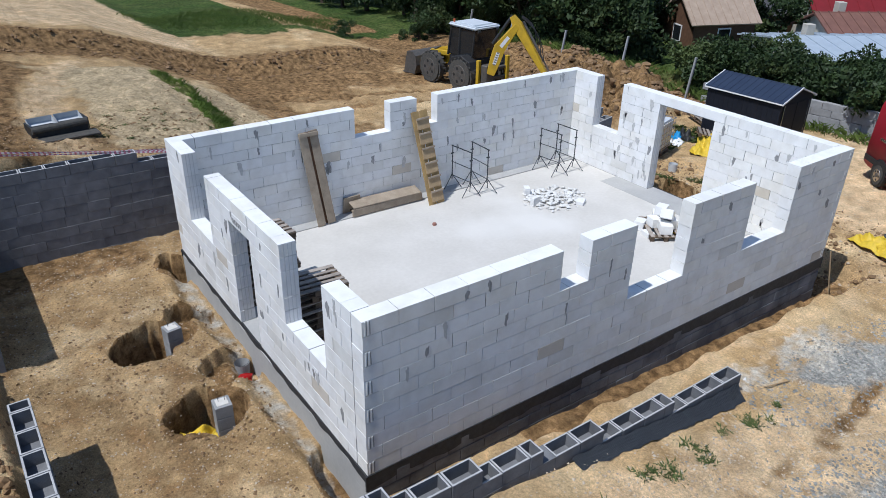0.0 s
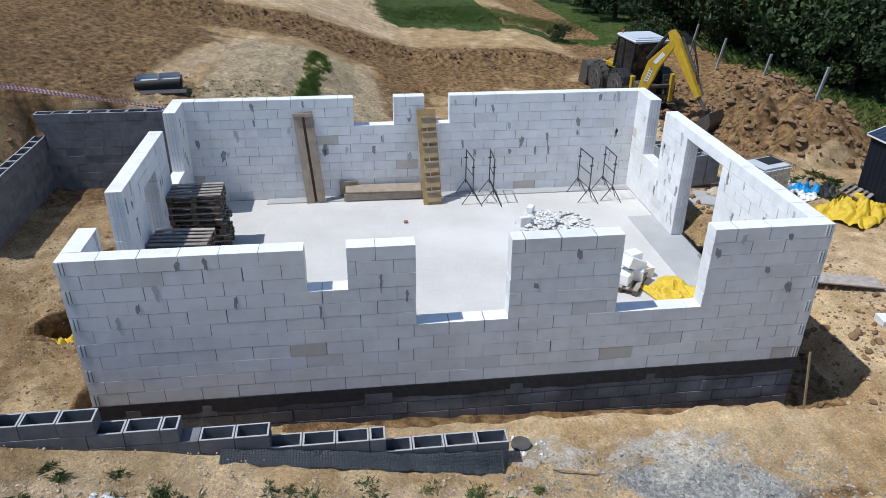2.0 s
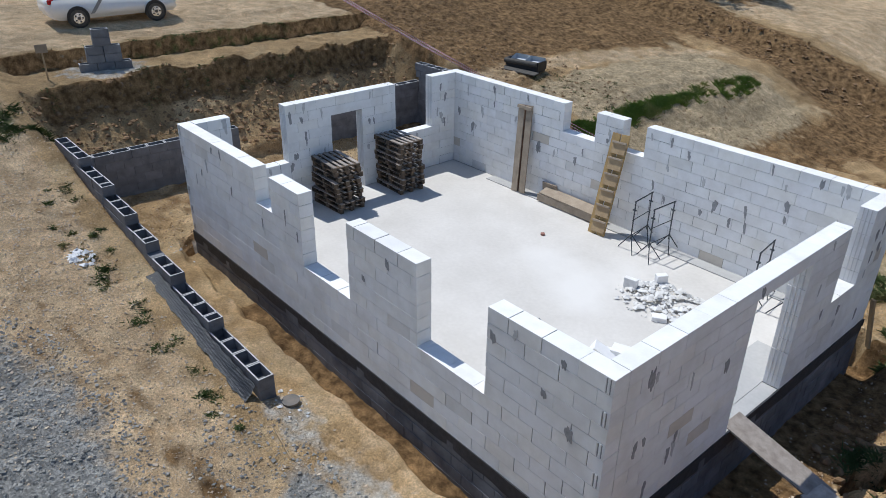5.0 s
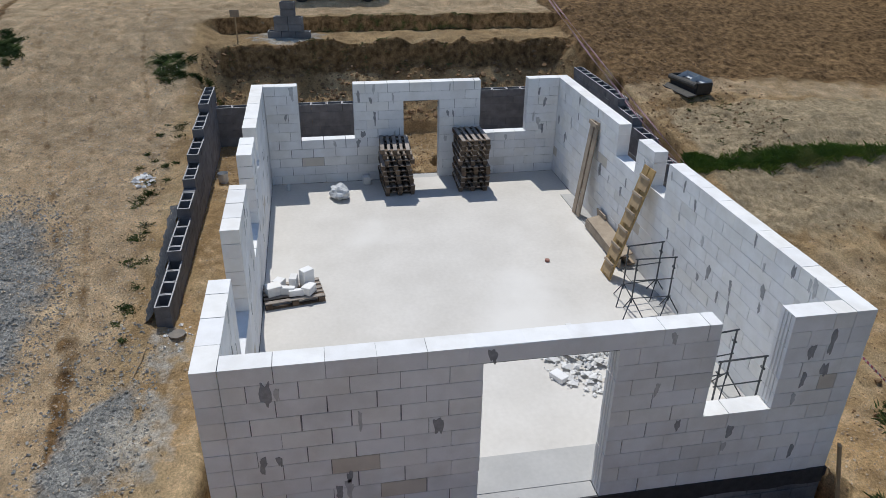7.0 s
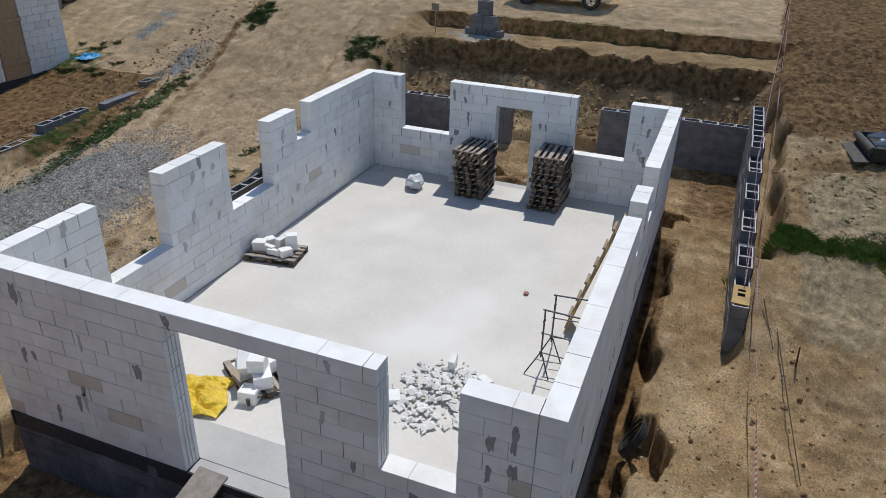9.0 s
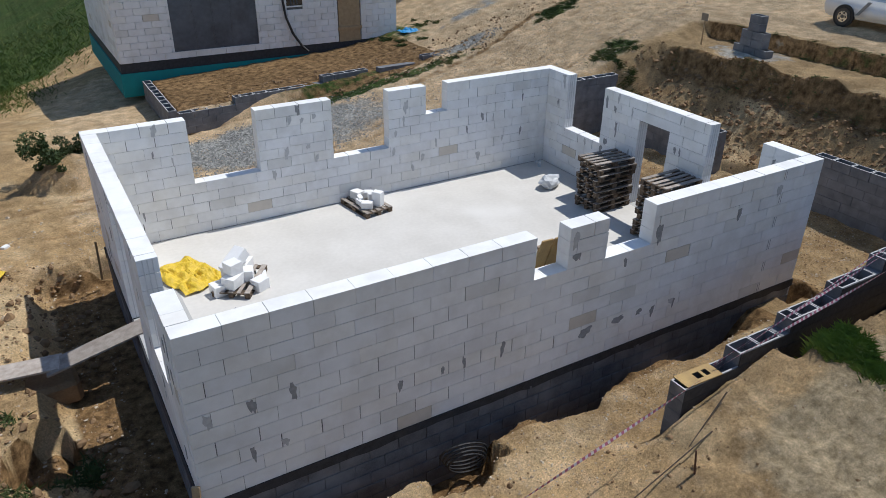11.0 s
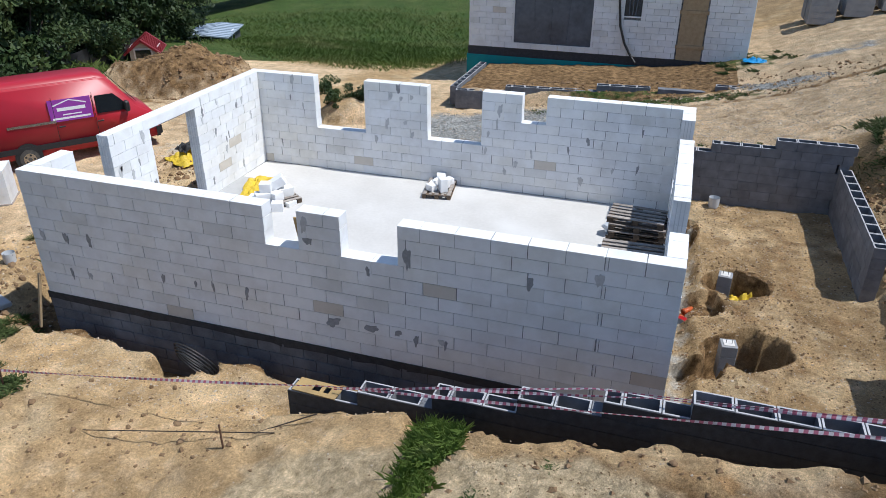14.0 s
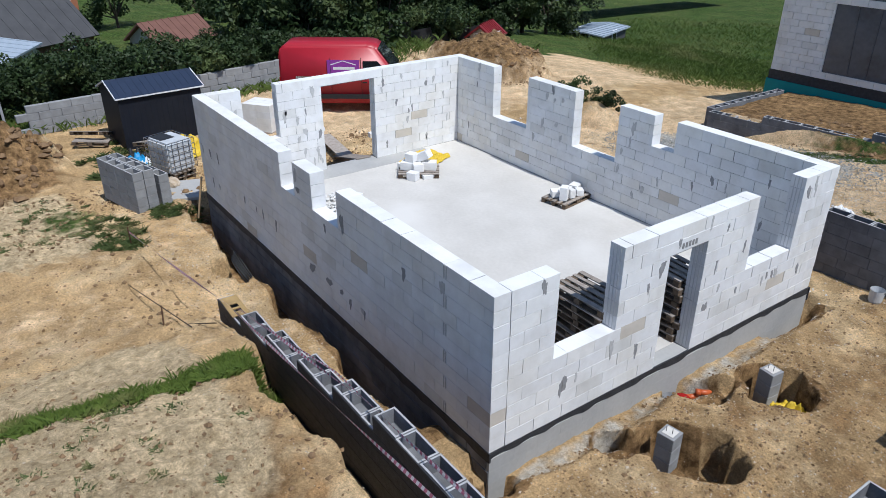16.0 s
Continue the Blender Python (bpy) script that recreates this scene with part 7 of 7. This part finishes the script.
# ---- the neighbouring house shell ----
def neighbour():
    x0, x1, y0, y1, z0, z1 = -2.0, 9.85, -22.5, -13.7, 0.95, 4.1
    h = thing("house_under_construction", "unfinished white block house on a teal insulated base", "house")
    bm = bmesh.new()
    box(bm, (x1 - x0 - 0.06, y1 - y0 - 0.06, z1 - z0), ((x0 + x1) / 2, (y0 + y1) / 2, (z0 + z1) / 2))
    wall = part("wall", bm, THIN_JOINT, h, "white aerated concrete block wall")
    rng = random.Random(31)
    holes = [(4.4, 7.8, 1.2, 3.7), (2.4, 3.1, 2.6, 3.7), (-0.25, 0.85, 0.9, 3.6)]
    for r in range(12):
        zc = z0 + 0.25 * r + 0.125
        x = x0 - (0.3 if r % 2 else 0)
        while x < x1:
            a, b = max(x, x0), min(x + 0.6, x1)
            segs = [(a, b)]
            for ha, hb, lo, hi in holes:
                if lo - 0.1 < zc < hi:
                    nxt = []
                    for p, q in segs:
                        if q <= ha or p >= hb:
                            nxt.append((p, q))
                        else:
                            if p < ha - 0.05:
                                nxt.append((p, ha))
                            if q > hb + 0.05:
                                nxt.append((hb, q))
                    segs = nxt
            for p, q in segs:
                me = chamfered((round(q - p - 0.008, 2), 0.08, 0.244), 0.006, AAC, "block")
                place("block", me, wall, ((p + q) / 2, y1 - 0.0 + rng.uniform(-0.004, 0.004), zc))
            x += 0.6
        if r < 12:
            y = y0
            while y < y1 - 0.1:
                b = min(y + 0.6, y1)
                me = chamfered((round(b - y - 0.008, 2), 0.08, 0.244), 0.006, AAC, "block")
                place("block", me, wall, (x1 + rng.uniform(-0.004, 0.004), (y + b) / 2, zc), math.pi / 2)
                y += 0.6
    bm = bmesh.new()
    box(bm, (x1 - x0 + 0.1, y1 - y0 + 0.1, 0.36), ((x0 + x1) / 2, (y0 + y1) / 2, 0.76))
    part("felt_course", bm, BITUMEN, h, "black bitumen coated base")
    bm = bmesh.new()
    box(bm, (x1 - x0 + 0.2, y1 - y0 + 0.2, 0.9), ((x0 + x1) / 2, (y0 + y1) / 2, 0.13))
    part("base_insulation", bm, TEAL, h, "teal insulation boards round the base")
    bm = bmesh.new()
    box(bm, (x1 - x0 + 0.08, y1 - y0 + 0.08, 0.35), ((x0 + x1) / 2, (y0 + y1) / 2, z1 + 0.1))
    part("ring_beam", bm, TEAL, h, "teal insulated ring beam")
    for a, b, lo, hi in holes[:2]:
        bm = bmesh.new()
        box(bm, (b - a, 0.03, hi - lo), ((a + b) / 2, y1 - 0.02, (lo + hi) / 2))
        w = part("window", bm, GLASS_DARK if b - a < 1 else DARK_FILM, h, "window opening covered with dark film")
        bm = bmesh.new()
        for k in range(3):
            c = a + (b - a) * (0.3 + 0.22 * k)
            box(bm, (0.05, 0.04, hi - lo - 0.1), (c, y1 + 0.0, (lo + hi) / 2), rot=Euler((0, 0.05 * (k - 1), 0)), bevel=0.01)
        part("film_fold", bm, DARK_FILM, w)
        bm = bmesh.new()
        box(bm, (b - a + 0.04, 0.06, 0.05), ((a + b) / 2, y1 + 0.03, lo - 0.02))
        part("sill", bm, AAC, w)
    bm = bmesh.new()
    box(bm, (1.0, 0.06, 2.65), (0.3, y1 + 0.0, 2.25), bevel=0.008)
    d = part("door", bm, RAW_WOOD, h, "temporary raw wooden door")
    for zz in (1.5, 2.9):
        bm = bmesh.new()
        box(bm, (1.15, 0.04, 0.14), (0.3, y1 + 0.05, zz), bevel=0.005)
        part("cross_board", bm, RAW_WOOD, d)
    bm = bmesh.new()
    pts = [(3.4, y1 + 0.1, 3.9), (3.3, y1 + 0.12, 3.0), (3.2, y1 + 0.12, 2.2), (2.95, y1 + 0.14, 1.5), (2.6, y1 + 0.2, 0.95), (2.4, y1 + 0.35, 0.75)]
    for p, q in zip(pts, pts[1:]):
        rod(bm, p, q, 0.05, 10)
    part("conduit", bm, BLACK_PLASTIC, h, "black corrugated pipe hanging on the wall")
    return h


neighbour()
hollow_wall("plinth_wall", "low grey hollow block wall round the neighbour's terrace", (8.95, -8.75, 0), 186, 7.5, steps([(0, 0.3), (2.0, 0.42), (4.0, 0.55), (5.5, 0.75)]), low=-0.3, seed=8)
hollow_wall("plinth_wall_upper", "low grey hollow block wall beside the neighbour's terrace", (1.2, -9.1, 0), 183, 3.5, steps([(0, 0.95), (2.0, 1.1)]), low=0.3, seed=9)
hollow_wall("plinth_wall_east", "low grey hollow block wall beside the neighbour's terrace", (9.1, -8.9, 0), 270, 4.5, steps([(0, 0.3)]), low=-0.3, seed=10)
film("plastic_film", (-2.3, -13.0, gz(-2.3, -13.0)), (0.9, 0.6, 0.2), 12.0, BLUE_FILM, "bright blue plastic film by the house corner")
for i in range(3):
    for j in range(2):
        bm = bmesh.new()
        box(bm, (1.1, 1.0, 1.1), (0, 0, 0.6), bevel=0.02)
        for k in range(3):
            box(bm, (1.12, 1.02, 0.012), (0, 0, 0.3 + k * 0.27))
        solid("block_pack", bm, LIT_BLOCK, "pallet-sized pack of grey concrete blocks", "block pack", pose(-5.0 - i * 1.4, -18.0 - j * 1.3, gz(-5.0 - i * 1.4, -18.0 - j * 1.3)), "packs of concrete blocks")


# ---- distant houses and road ----
def house(name, label, x, y, turn, w, l, wall_h, roof_h, wall_mat, roof_mat, windows=2, z=None, chimney=False):
    z = gz(x, y) - 0.2 if z is None else z
    t = thing(name, label, "house", pose(x, y, z, 0, 0, turn))
    bm = bmesh.new()
    v = [bm.verts.new(p) for yy in (-l / 2, l / 2) for p in ((-w / 2, yy, 0), (w / 2, yy, 0), (w / 2, yy, wall_h), (0, yy, wall_h + roof_h - 0.05), (-w / 2, yy, wall_h))]
    for f in ((0, 1, 2, 3, 4), (9, 8, 7, 6, 5), (0, 4, 9, 5), (1, 6, 7, 2), (2, 7, 8, 3), (3, 8, 9, 4), (0, 5, 6, 1)):
        bm.faces.new([v[k] for k in f])
    bmesh.ops.recalc_face_normals(bm, faces=bm.faces[:])
    part("wall", bm, wall_mat, t)
    a = math.atan2(roof_h, w / 2)
    ln = math.hypot(w / 2, roof_h) + 0.35
    for s in (-1, 1):
        bm = bmesh.new()
        box(bm, (ln, l + 0.6, 0.1), (s * (w / 4 + 0.1), 0, wall_h + roof_h / 2 - 0.02), rot=Euler((0, s * a, 0)))
        rp = part("roof", bm, roof_mat, t)
        for k in range(9):
            bm = bmesh.new()
            box(bm, (ln, 0.05, 0.05), (s * (w / 4 + 0.1), -l / 2 + k * l / 8, wall_h + roof_h / 2 + 0.05), rot=Euler((0, s * a, 0)))
            part("roof_seam", bm, roof_mat, rp)
    if chimney:
        bm = bmesh.new()
        box(bm, (0.5, 0.5, 1.2), (0.4, l * 0.2, wall_h + roof_h), bevel=0.02)
        part("chimney", bm, PLASTER, t)
    for k in range(windows):
        for s, horizontal in ((-1, True), (1, True), (-1, False), (1, False)):
            bm = bmesh.new()
            if horizontal:
                c = (-w / 2 + (k + 0.5) * w / windows, s * (l / 2 + 0.01), wall_h * 0.55)
                box(bm, (0.9, 0.05, 1.0), c)
                f = part("window", bm, WHITE_PLAIN, t)
                bm = bmesh.new()
                box(bm, (0.74, 0.06, 0.84), (c[0], c[1] + s * 0.012, c[2]))
            else:
                c = (s * (w / 2 + 0.01), -l / 2 + (k + 0.5) * l / windows, wall_h * 0.55)
                box(bm, (0.05, 0.9, 1.0), c)
                f = part("window", bm, WHITE_PLAIN, t)
                bm = bmesh.new()
                box(bm, (0.06, 0.74, 0.84), (c[0] + s * 0.012, c[1], c[2]))
            part("pane", bm, GLASS_DARK, f)
    return t


house("timber_shack", "small dark timber shack with a faded tiled roof", 36.5, 21.0, 70, 3.4, 4.2, 1.9, 1.5, BROWN_BOARD, BEIGE_TILE, 1, z=-1.6)
house("farmhouse", "long low house with a dark sheet roof", 45.5, 24.5, 70, 7.0, 9.0, 2.4, 2.2, BROWN_BOARD, SLATE, 3, z=-2.6)
house("workshop", "low workshop with a pale blue sheet roof", 37.6, 13.6, 62, 6.5, 7.0, 2.2, 0.5, PLASTER, BLUE_ROOF, 2, z=-2.4, chimney=True)
house("red_roof_house", "plastered house with a dark red gable roof", 49.0, 18.5, 60, 6.0, 8.0, 2.6, 2.6, PLASTER, RED_ROOF, 2, z=-3.0, chimney=True)
house("brown_roof_house", "low house with a rusty brown roof", 42.5, 15.0, 60, 4.0, 5.0, 2.0, 0.9, PLASTER, BROWN_ROOF, 2, z=-2.0, chimney=True)
house("timber_house", "brown timber house with a dark gable roof", 46.0, 9.2, 30, 5.5, 6.5, 2.2, 2.6, BROWN_BOARD, SLATE, 2, z=-3.2, chimney=True)
house("plum_roof_shed", "shed with a plum red sheet roof", 42.5, 0.9, 20, 3.0, 4.0, 1.4, 1.0, PLASTER, BROWN_ROOF, 1, z=-2.6)
house("brick_house", "orange brick house with white window frames", 69.0, 7.0, 95, 8.0, 12.0, 4.0, 2.0, ORANGE_WALL, SLATE, 4, z=-3.6)
house("roadside_house", "pale plastered house behind the road", 72.0, 30.0, 75, 9.0, 14.0, 4.0, 2.0, PLASTER, RED_ROOF, 4, z=-3.8)
house("kennel", "small kennel with a red tiled roof", 27.0, -12.6, 30, 1.3, 1.6, 0.8, 0.5, PLASTER, RED_ROOF, 1)
house("field_shed", "low field shed with a pale blue sheet roof", 36.5, -32.0, 20, 3.0, 5.0, 0.9, 0.15, SLATE, BLUE_ROOF, 1)
bm = bmesh.new()
box(bm, (6.0, 160, 0.12), (0, 0, 0))
solid("road", bm, ASPHALT, "grey asphalt village road", "road", pose(59.5, 15, -3.0, 0, 0, -8), kind="structure")


# ---- trees, shrubs, grass ----
def leaf_cloud(name, centres, radii, per, size, seed, parent):
    g = np.random.RandomState(seed)
    c = np.repeat(np.asarray(centres, float), per, 0)
    r = np.repeat(np.asarray(radii, float), per)
    n = len(c)
    d = g.normal(size=(n, 3))
    d /= np.linalg.norm(d, axis=1)[:, None]
    p = c + d * (r * g.uniform(0.35, 1.0, n) ** 0.6)[:, None] * np.array([1, 1, 0.8])
    u = g.normal(size=(n, 3))
    u /= np.linalg.norm(u, axis=1)[:, None]
    w = np.cross(u, g.normal(size=(n, 3)))
    w /= np.linalg.norm(w, axis=1)[:, None]
    s = size * g.uniform(0.6, 1.3, n)[:, None]
    v = np.stack([p - u * s, p + w * s * 0.5, p + u * s, p - w * s * 0.5], 1).reshape(-1, 3)
    f = np.arange(n * 4).reshape(-1, 4)
    me = bpy.data.meshes.new(name)
    me.from_pydata(v.tolist(), [], f.tolist())
    me.materials.append(LEAF)
    ob = new(name, me)
    ob.parent = parent
    return ob


def tree(m, height, spread, seed, label, bushy=False, name="tree"):
    g = random.Random(seed)
    t = thing(name, label, "tree" if not bushy else "shrub", m)
    bm = bmesh.new()
    fork = height * (0.12 if bushy else 0.16)
    rod(bm, (0, 0, -0.3), (0.05, 0.03, fork), 0.035 * height ** 0.8, 9, 0.025 * height ** 0.8)
    centres, radii = [], []
    n = 9 if not bushy else 7
    for k in range(n):
        a = k * 2.4 + g.uniform(-0.4, 0.4)
        u = g.uniform(0.35, 1.0)
        end = Vector((math.cos(a) * spread * u, math.sin(a) * spread * u, fork + (height - fork) * (0.06 + 0.9 * ((k * 0.618) % 1.0)) * (1.05 - 0.2 * u)))
        mid = Vector((end.x * 0.45, end.y * 0.45, fork + (end.z - fork) * 0.6))
        rod(bm, (0.05, 0.03, fork - 0.1), mid, 0.016 * height ** 0.8, 6, 0.01 * height ** 0.8)
        rod(bm, mid, end, 0.01 * height ** 0.8, 6, 0.004)
        for j in range(4):
            o = Vector((g.gauss(0, 1), g.gauss(0, 1), g.gauss(0, 0.7))) * spread * 0.28
            centres.append(end.lerp(mid, g.uniform(0, 0.5)) + o)
            radii.append(spread * g.uniform(0.2, 0.36))
    part("trunk", bm, BARK, t)
    leaf_cloud("crown", centres, radii, 135 if not bushy else 115, 0.155 if not bushy else 0.1, seed, t)
    return t


rng = random.Random(77)
kinds = [tree(pose(27.5, 22.0, gz(27.5, 22.0)), 6.5, 2.6, 1, "leafy broad tree at the wood's edge"), tree(pose(29.0, 25.5, gz(29, 25.5)), 8.0, 2.9, 2, "tall leafy tree at the wood's edge"), tree(pose(30.5, -1.5, gz(30.5, -1.5)), 4.2, 2.3, 3, "spreading fruit tree behind the boundary wall"), tree(pose(28.5, -3.0, gz(28.5, -3.0)), 5.2, 2.5, 4, "dense leafy tree behind the boundary wall")]
bush = tree(pose(26.3, 13.5, gz(26.3, 13.5)), 2.2, 1.4, 5, "dense green shrub at the wood's edge", True, "shrub")
spots = []
for y in np.arange(20.5, 46, 2.5):
    for x in (26.8, 29.8, 33.0):
        if not (x > 28 and y < 24) and not (x > 31 and y > 32):
            spots.append((x + rng.uniform(-0.9, 0.9), y + rng.uniform(-0.9, 0.9), rng.choice((0, 1, 1)), rng.uniform(0.85, 1.2)))
for y in np.arange(34, 50, 3.0):
    spots.append((23.5 + rng.uniform(-1, 1), float(y), 1, rng.uniform(0.8, 1.1)))
for y in np.arange(-24, 0.5, 2.1):
    for x in (28.2, 31.0):
        if not (y < -9 and x < 29):
            spots.append((x + max(0.0, -y - 6) * 0.45 + rng.uniform(-0.7, 0.7), float(y) + rng.uniform(-0.7, 0.7), rng.choice((2, 3)), rng.uniform(0.8, 1.15)))
for y in np.arange(0.5, 14.5, 1.5):
    spots.append((27.2 + rng.uniform(-0.6, 0.8), float(y) + rng.uniform(-0.5, 0.5), 2, rng.uniform(0.45, 0.62)))
    spots.append((30.2 + rng.uniform(-0.8, 0.8), float(y) + rng.uniform(-0.5, 0.5), 2, rng.uniform(0.4, 0.6)))
for y in np.arange(-30, -6, 2.6):
    spots.append((36 + rng.uniform(-1, 1) - (y + 20) * 0.25, float(y), rng.choice((1, 3)), rng.uniform(0.9, 1.2)))
for x, y in ((41, 19.5), (53, 12), (52, 2), (48, -3), (44, -8), (54, 26), (37, 24)):
    spots.append((x, y, rng.choice((0, 2, 3)), rng.uniform(0.7, 1.0)))
spots += [(33.5, 24.5, 1, 0.9), (36.5, 27.0, 1, 1.0), (38.0, 32.0, 1, 1.0), (41.0, 28.5, 1, 0.9)]
spots += [(-6.2, 30.5, 1, 1.0), (-8.5, 34.5, 1, 1.1), (-10.5, 29.0, 0, 1.0)]
for x, y, k, s in spots:
    copy_thing(kinds[k], pose(x, y, gz(x, y) - 0.1, 0, 0, rng.uniform(0, 360)) @ Matrix.Scale(s, 4))
for k in range(44):
    y = rng.choice((rng.uniform(-12, 0), rng.uniform(2, 14), rng.uniform(20, 34)))
    x = 26.0 + rng.uniform(-0.4, 2.0) + max(0.0, -y - 5) * 0.4
    copy_thing(bush, pose(x, y, gz(x, y) - 0.1, 0, 0, rng.uniform(0, 360)) @ Matrix.Scale(rng.uniform(0.6, 1.15), 4))
for x, y, s in ((16.6, 31.5, 0.45), (20.5, 29.5, 0.7), (22.5, 30.5, 0.9), (13.2, -6.3, 0.45), (12.4, -7.0, 0.4)):
    copy_thing(bush, pose(x, y, gz(x, y) - 0.1, 0, 0, rng.uniform(0, 360)) @ Matrix.Scale(s, 4))


def grass(name, spots, label, seed, mat=TURF_BLADE, wide=1.0, squat=1.0):
    """spots: rows of x, y, height; each one tuft of blades."""
    g = np.random.RandomState(seed)
    s = np.asarray(spots, float)
    n = len(s)
    z = ground_z(s[:, 0], s[:, 1])
    a = g.uniform(0, 6.283, n)
    lean = g.uniform(0.3, 1.5, n) * s[:, 2]
    s[:, 2] *= squat
    b = np.stack([s[:, 0], s[:, 1], z - 0.02], 1)
    side = np.stack([-np.sin(a), np.cos(a), np.zeros(n)], 1) * ((0.004 + s[:, 2] * 0.018) * wide)[:, None]
    tip = b + np.stack([np.cos(a) * lean, np.sin(a) * lean, s[:, 2]], 1)
    mid = b + np.stack([np.cos(a) * lean * 0.3, np.sin(a) * lean * 0.3, s[:, 2] * 0.6], 1)
    v = np.stack([b - side, b + side, mid + side * 0.8, tip, mid - side * 0.8], 1).reshape(-1, 3)
    f = (np.arange(n) * 5)[:, None] + np.arange(5)[None]
    me = bpy.data.meshes.new(name)
    me.from_pydata(v.tolist(), [], f.tolist())
    me.materials.append(mat)
    return tagged(new(name, me), label, "grass", kind="stuff")


def sward(n, cx, cy, rx, ry, turn, lo, hi, seed, clumps=0):
    g = np.random.RandomState(seed)
    if clumps:
        ca, cr = g.uniform(0, 6.283, clumps), np.sqrt(g.uniform(0, 1, clumps))
        k = g.randint(0, clumps, n)
        tight = g.uniform(0.03, 0.1, clumps)[k]
        u = cr[k] * np.cos(ca[k]) * rx + g.normal(0, 1, n) * tight
        w = cr[k] * np.sin(ca[k]) * ry + g.normal(0, 1, n) * tight
    else:
        aa, rr = g.uniform(0, 6.283, n), np.sqrt(g.uniform(0, 1, n)) * g.uniform(0.75, 1.1, n)
        u, w = rr * np.cos(aa) * rx, rr * np.sin(aa) * ry
    c, s = math.cos(radians(turn)), math.sin(radians(turn))
    return np.stack([cx + u * c - w * s, cy + u * s + w * c, g.uniform(lo, hi, n)], 1)


grass("grass_strip", np.concatenate([sward(9000, 3.05, 14.0, 0.16, 3.2, -2, 0.03, 0.12, 1), sward(8000, 3.05, 13.7, 0.28, 3.2, -2, 0.04, 0.18, 31, 160), sward(3500, 2.95, 11.45, 0.4, 0.55, -8, 0.04, 0.16, 32), sward(2500, 3.25, 19.0, 0.4, 2.6, 0, 0.05, 0.18, 33, 60)]), "strip of fresh green grass on bare earth", 1)
grass("weeds", np.concatenate([sward(1100, 5.0, -2.5, 2.6, 0.25, 2, 0.03, 0.12, 3, 13), sward(1300, 0.2, -2.6, 2.4, 0.6, -3, 0.03, 0.14, 4, 22), sward(1800, -4.8, -2.6, 1.0, 1.2, 0, 0.05, 0.22, 5, 20), sward(2500, 12.4, 11.3, 1.5, 0.7, 0, 0.05, 0.22, 6, 40), sward(1500, 13.3, 9.6, 0.5, 0.8, 0, 0.06, 0.22, 7, 14), sward(1600, 1.2, 13.3, 2.2, 1.6, 0, 0.03, 0.1, 8, 30), sward(1100, -8.75, 4.5, 0.25, 6.5, 0, 0.04, 0.12, 9, 40), sward(4500, 1.6, -8.0, 5.0, 0.5, 3, 0.03, 0.12, 10, 90), sward(2200, -6.8, -8.3, 1.3, 0.6, 15, 0.05, 0.18, 11, 30), sward(1500, -2, -13, 1.6, 2, 0, 0.05, 0.2, 12, 24), sward(2500, 14.3, 12.8, 2.6, 1.6, 0, 0.03, 0.12, 13, 40), sward(2500, 19, 9.6, 2.8, 1.2, 0, 0.06, 0.3, 14, 30), sward(1500, 14.9, 5.6, 1.0, 1.6, 70, 0.05, 0.2, 15, 20), sward(900, -6.3, 3, 0.3, 5, 0, 0.04, 0.14, 16, 24)]), "scattered green weeds on bare earth", 2, WEED_LEAF, 2.4, 0.55)
grass("meadow", np.concatenate([sward(26000, 22, -26, 12, 7, -45, 0.06, 0.24, 20), sward(16000, 26, -38, 22, 14, -20, 0.1, 0.35, 23), sward(9000, 13, 37, 7, 4.0, -4, 0.06, 0.2, 21), sward(9000, 25.3, 10, 1.4, 24, 0, 0.12, 0.5, 22)]), "long green meadow grass", 3, MEADOW_BLADE)
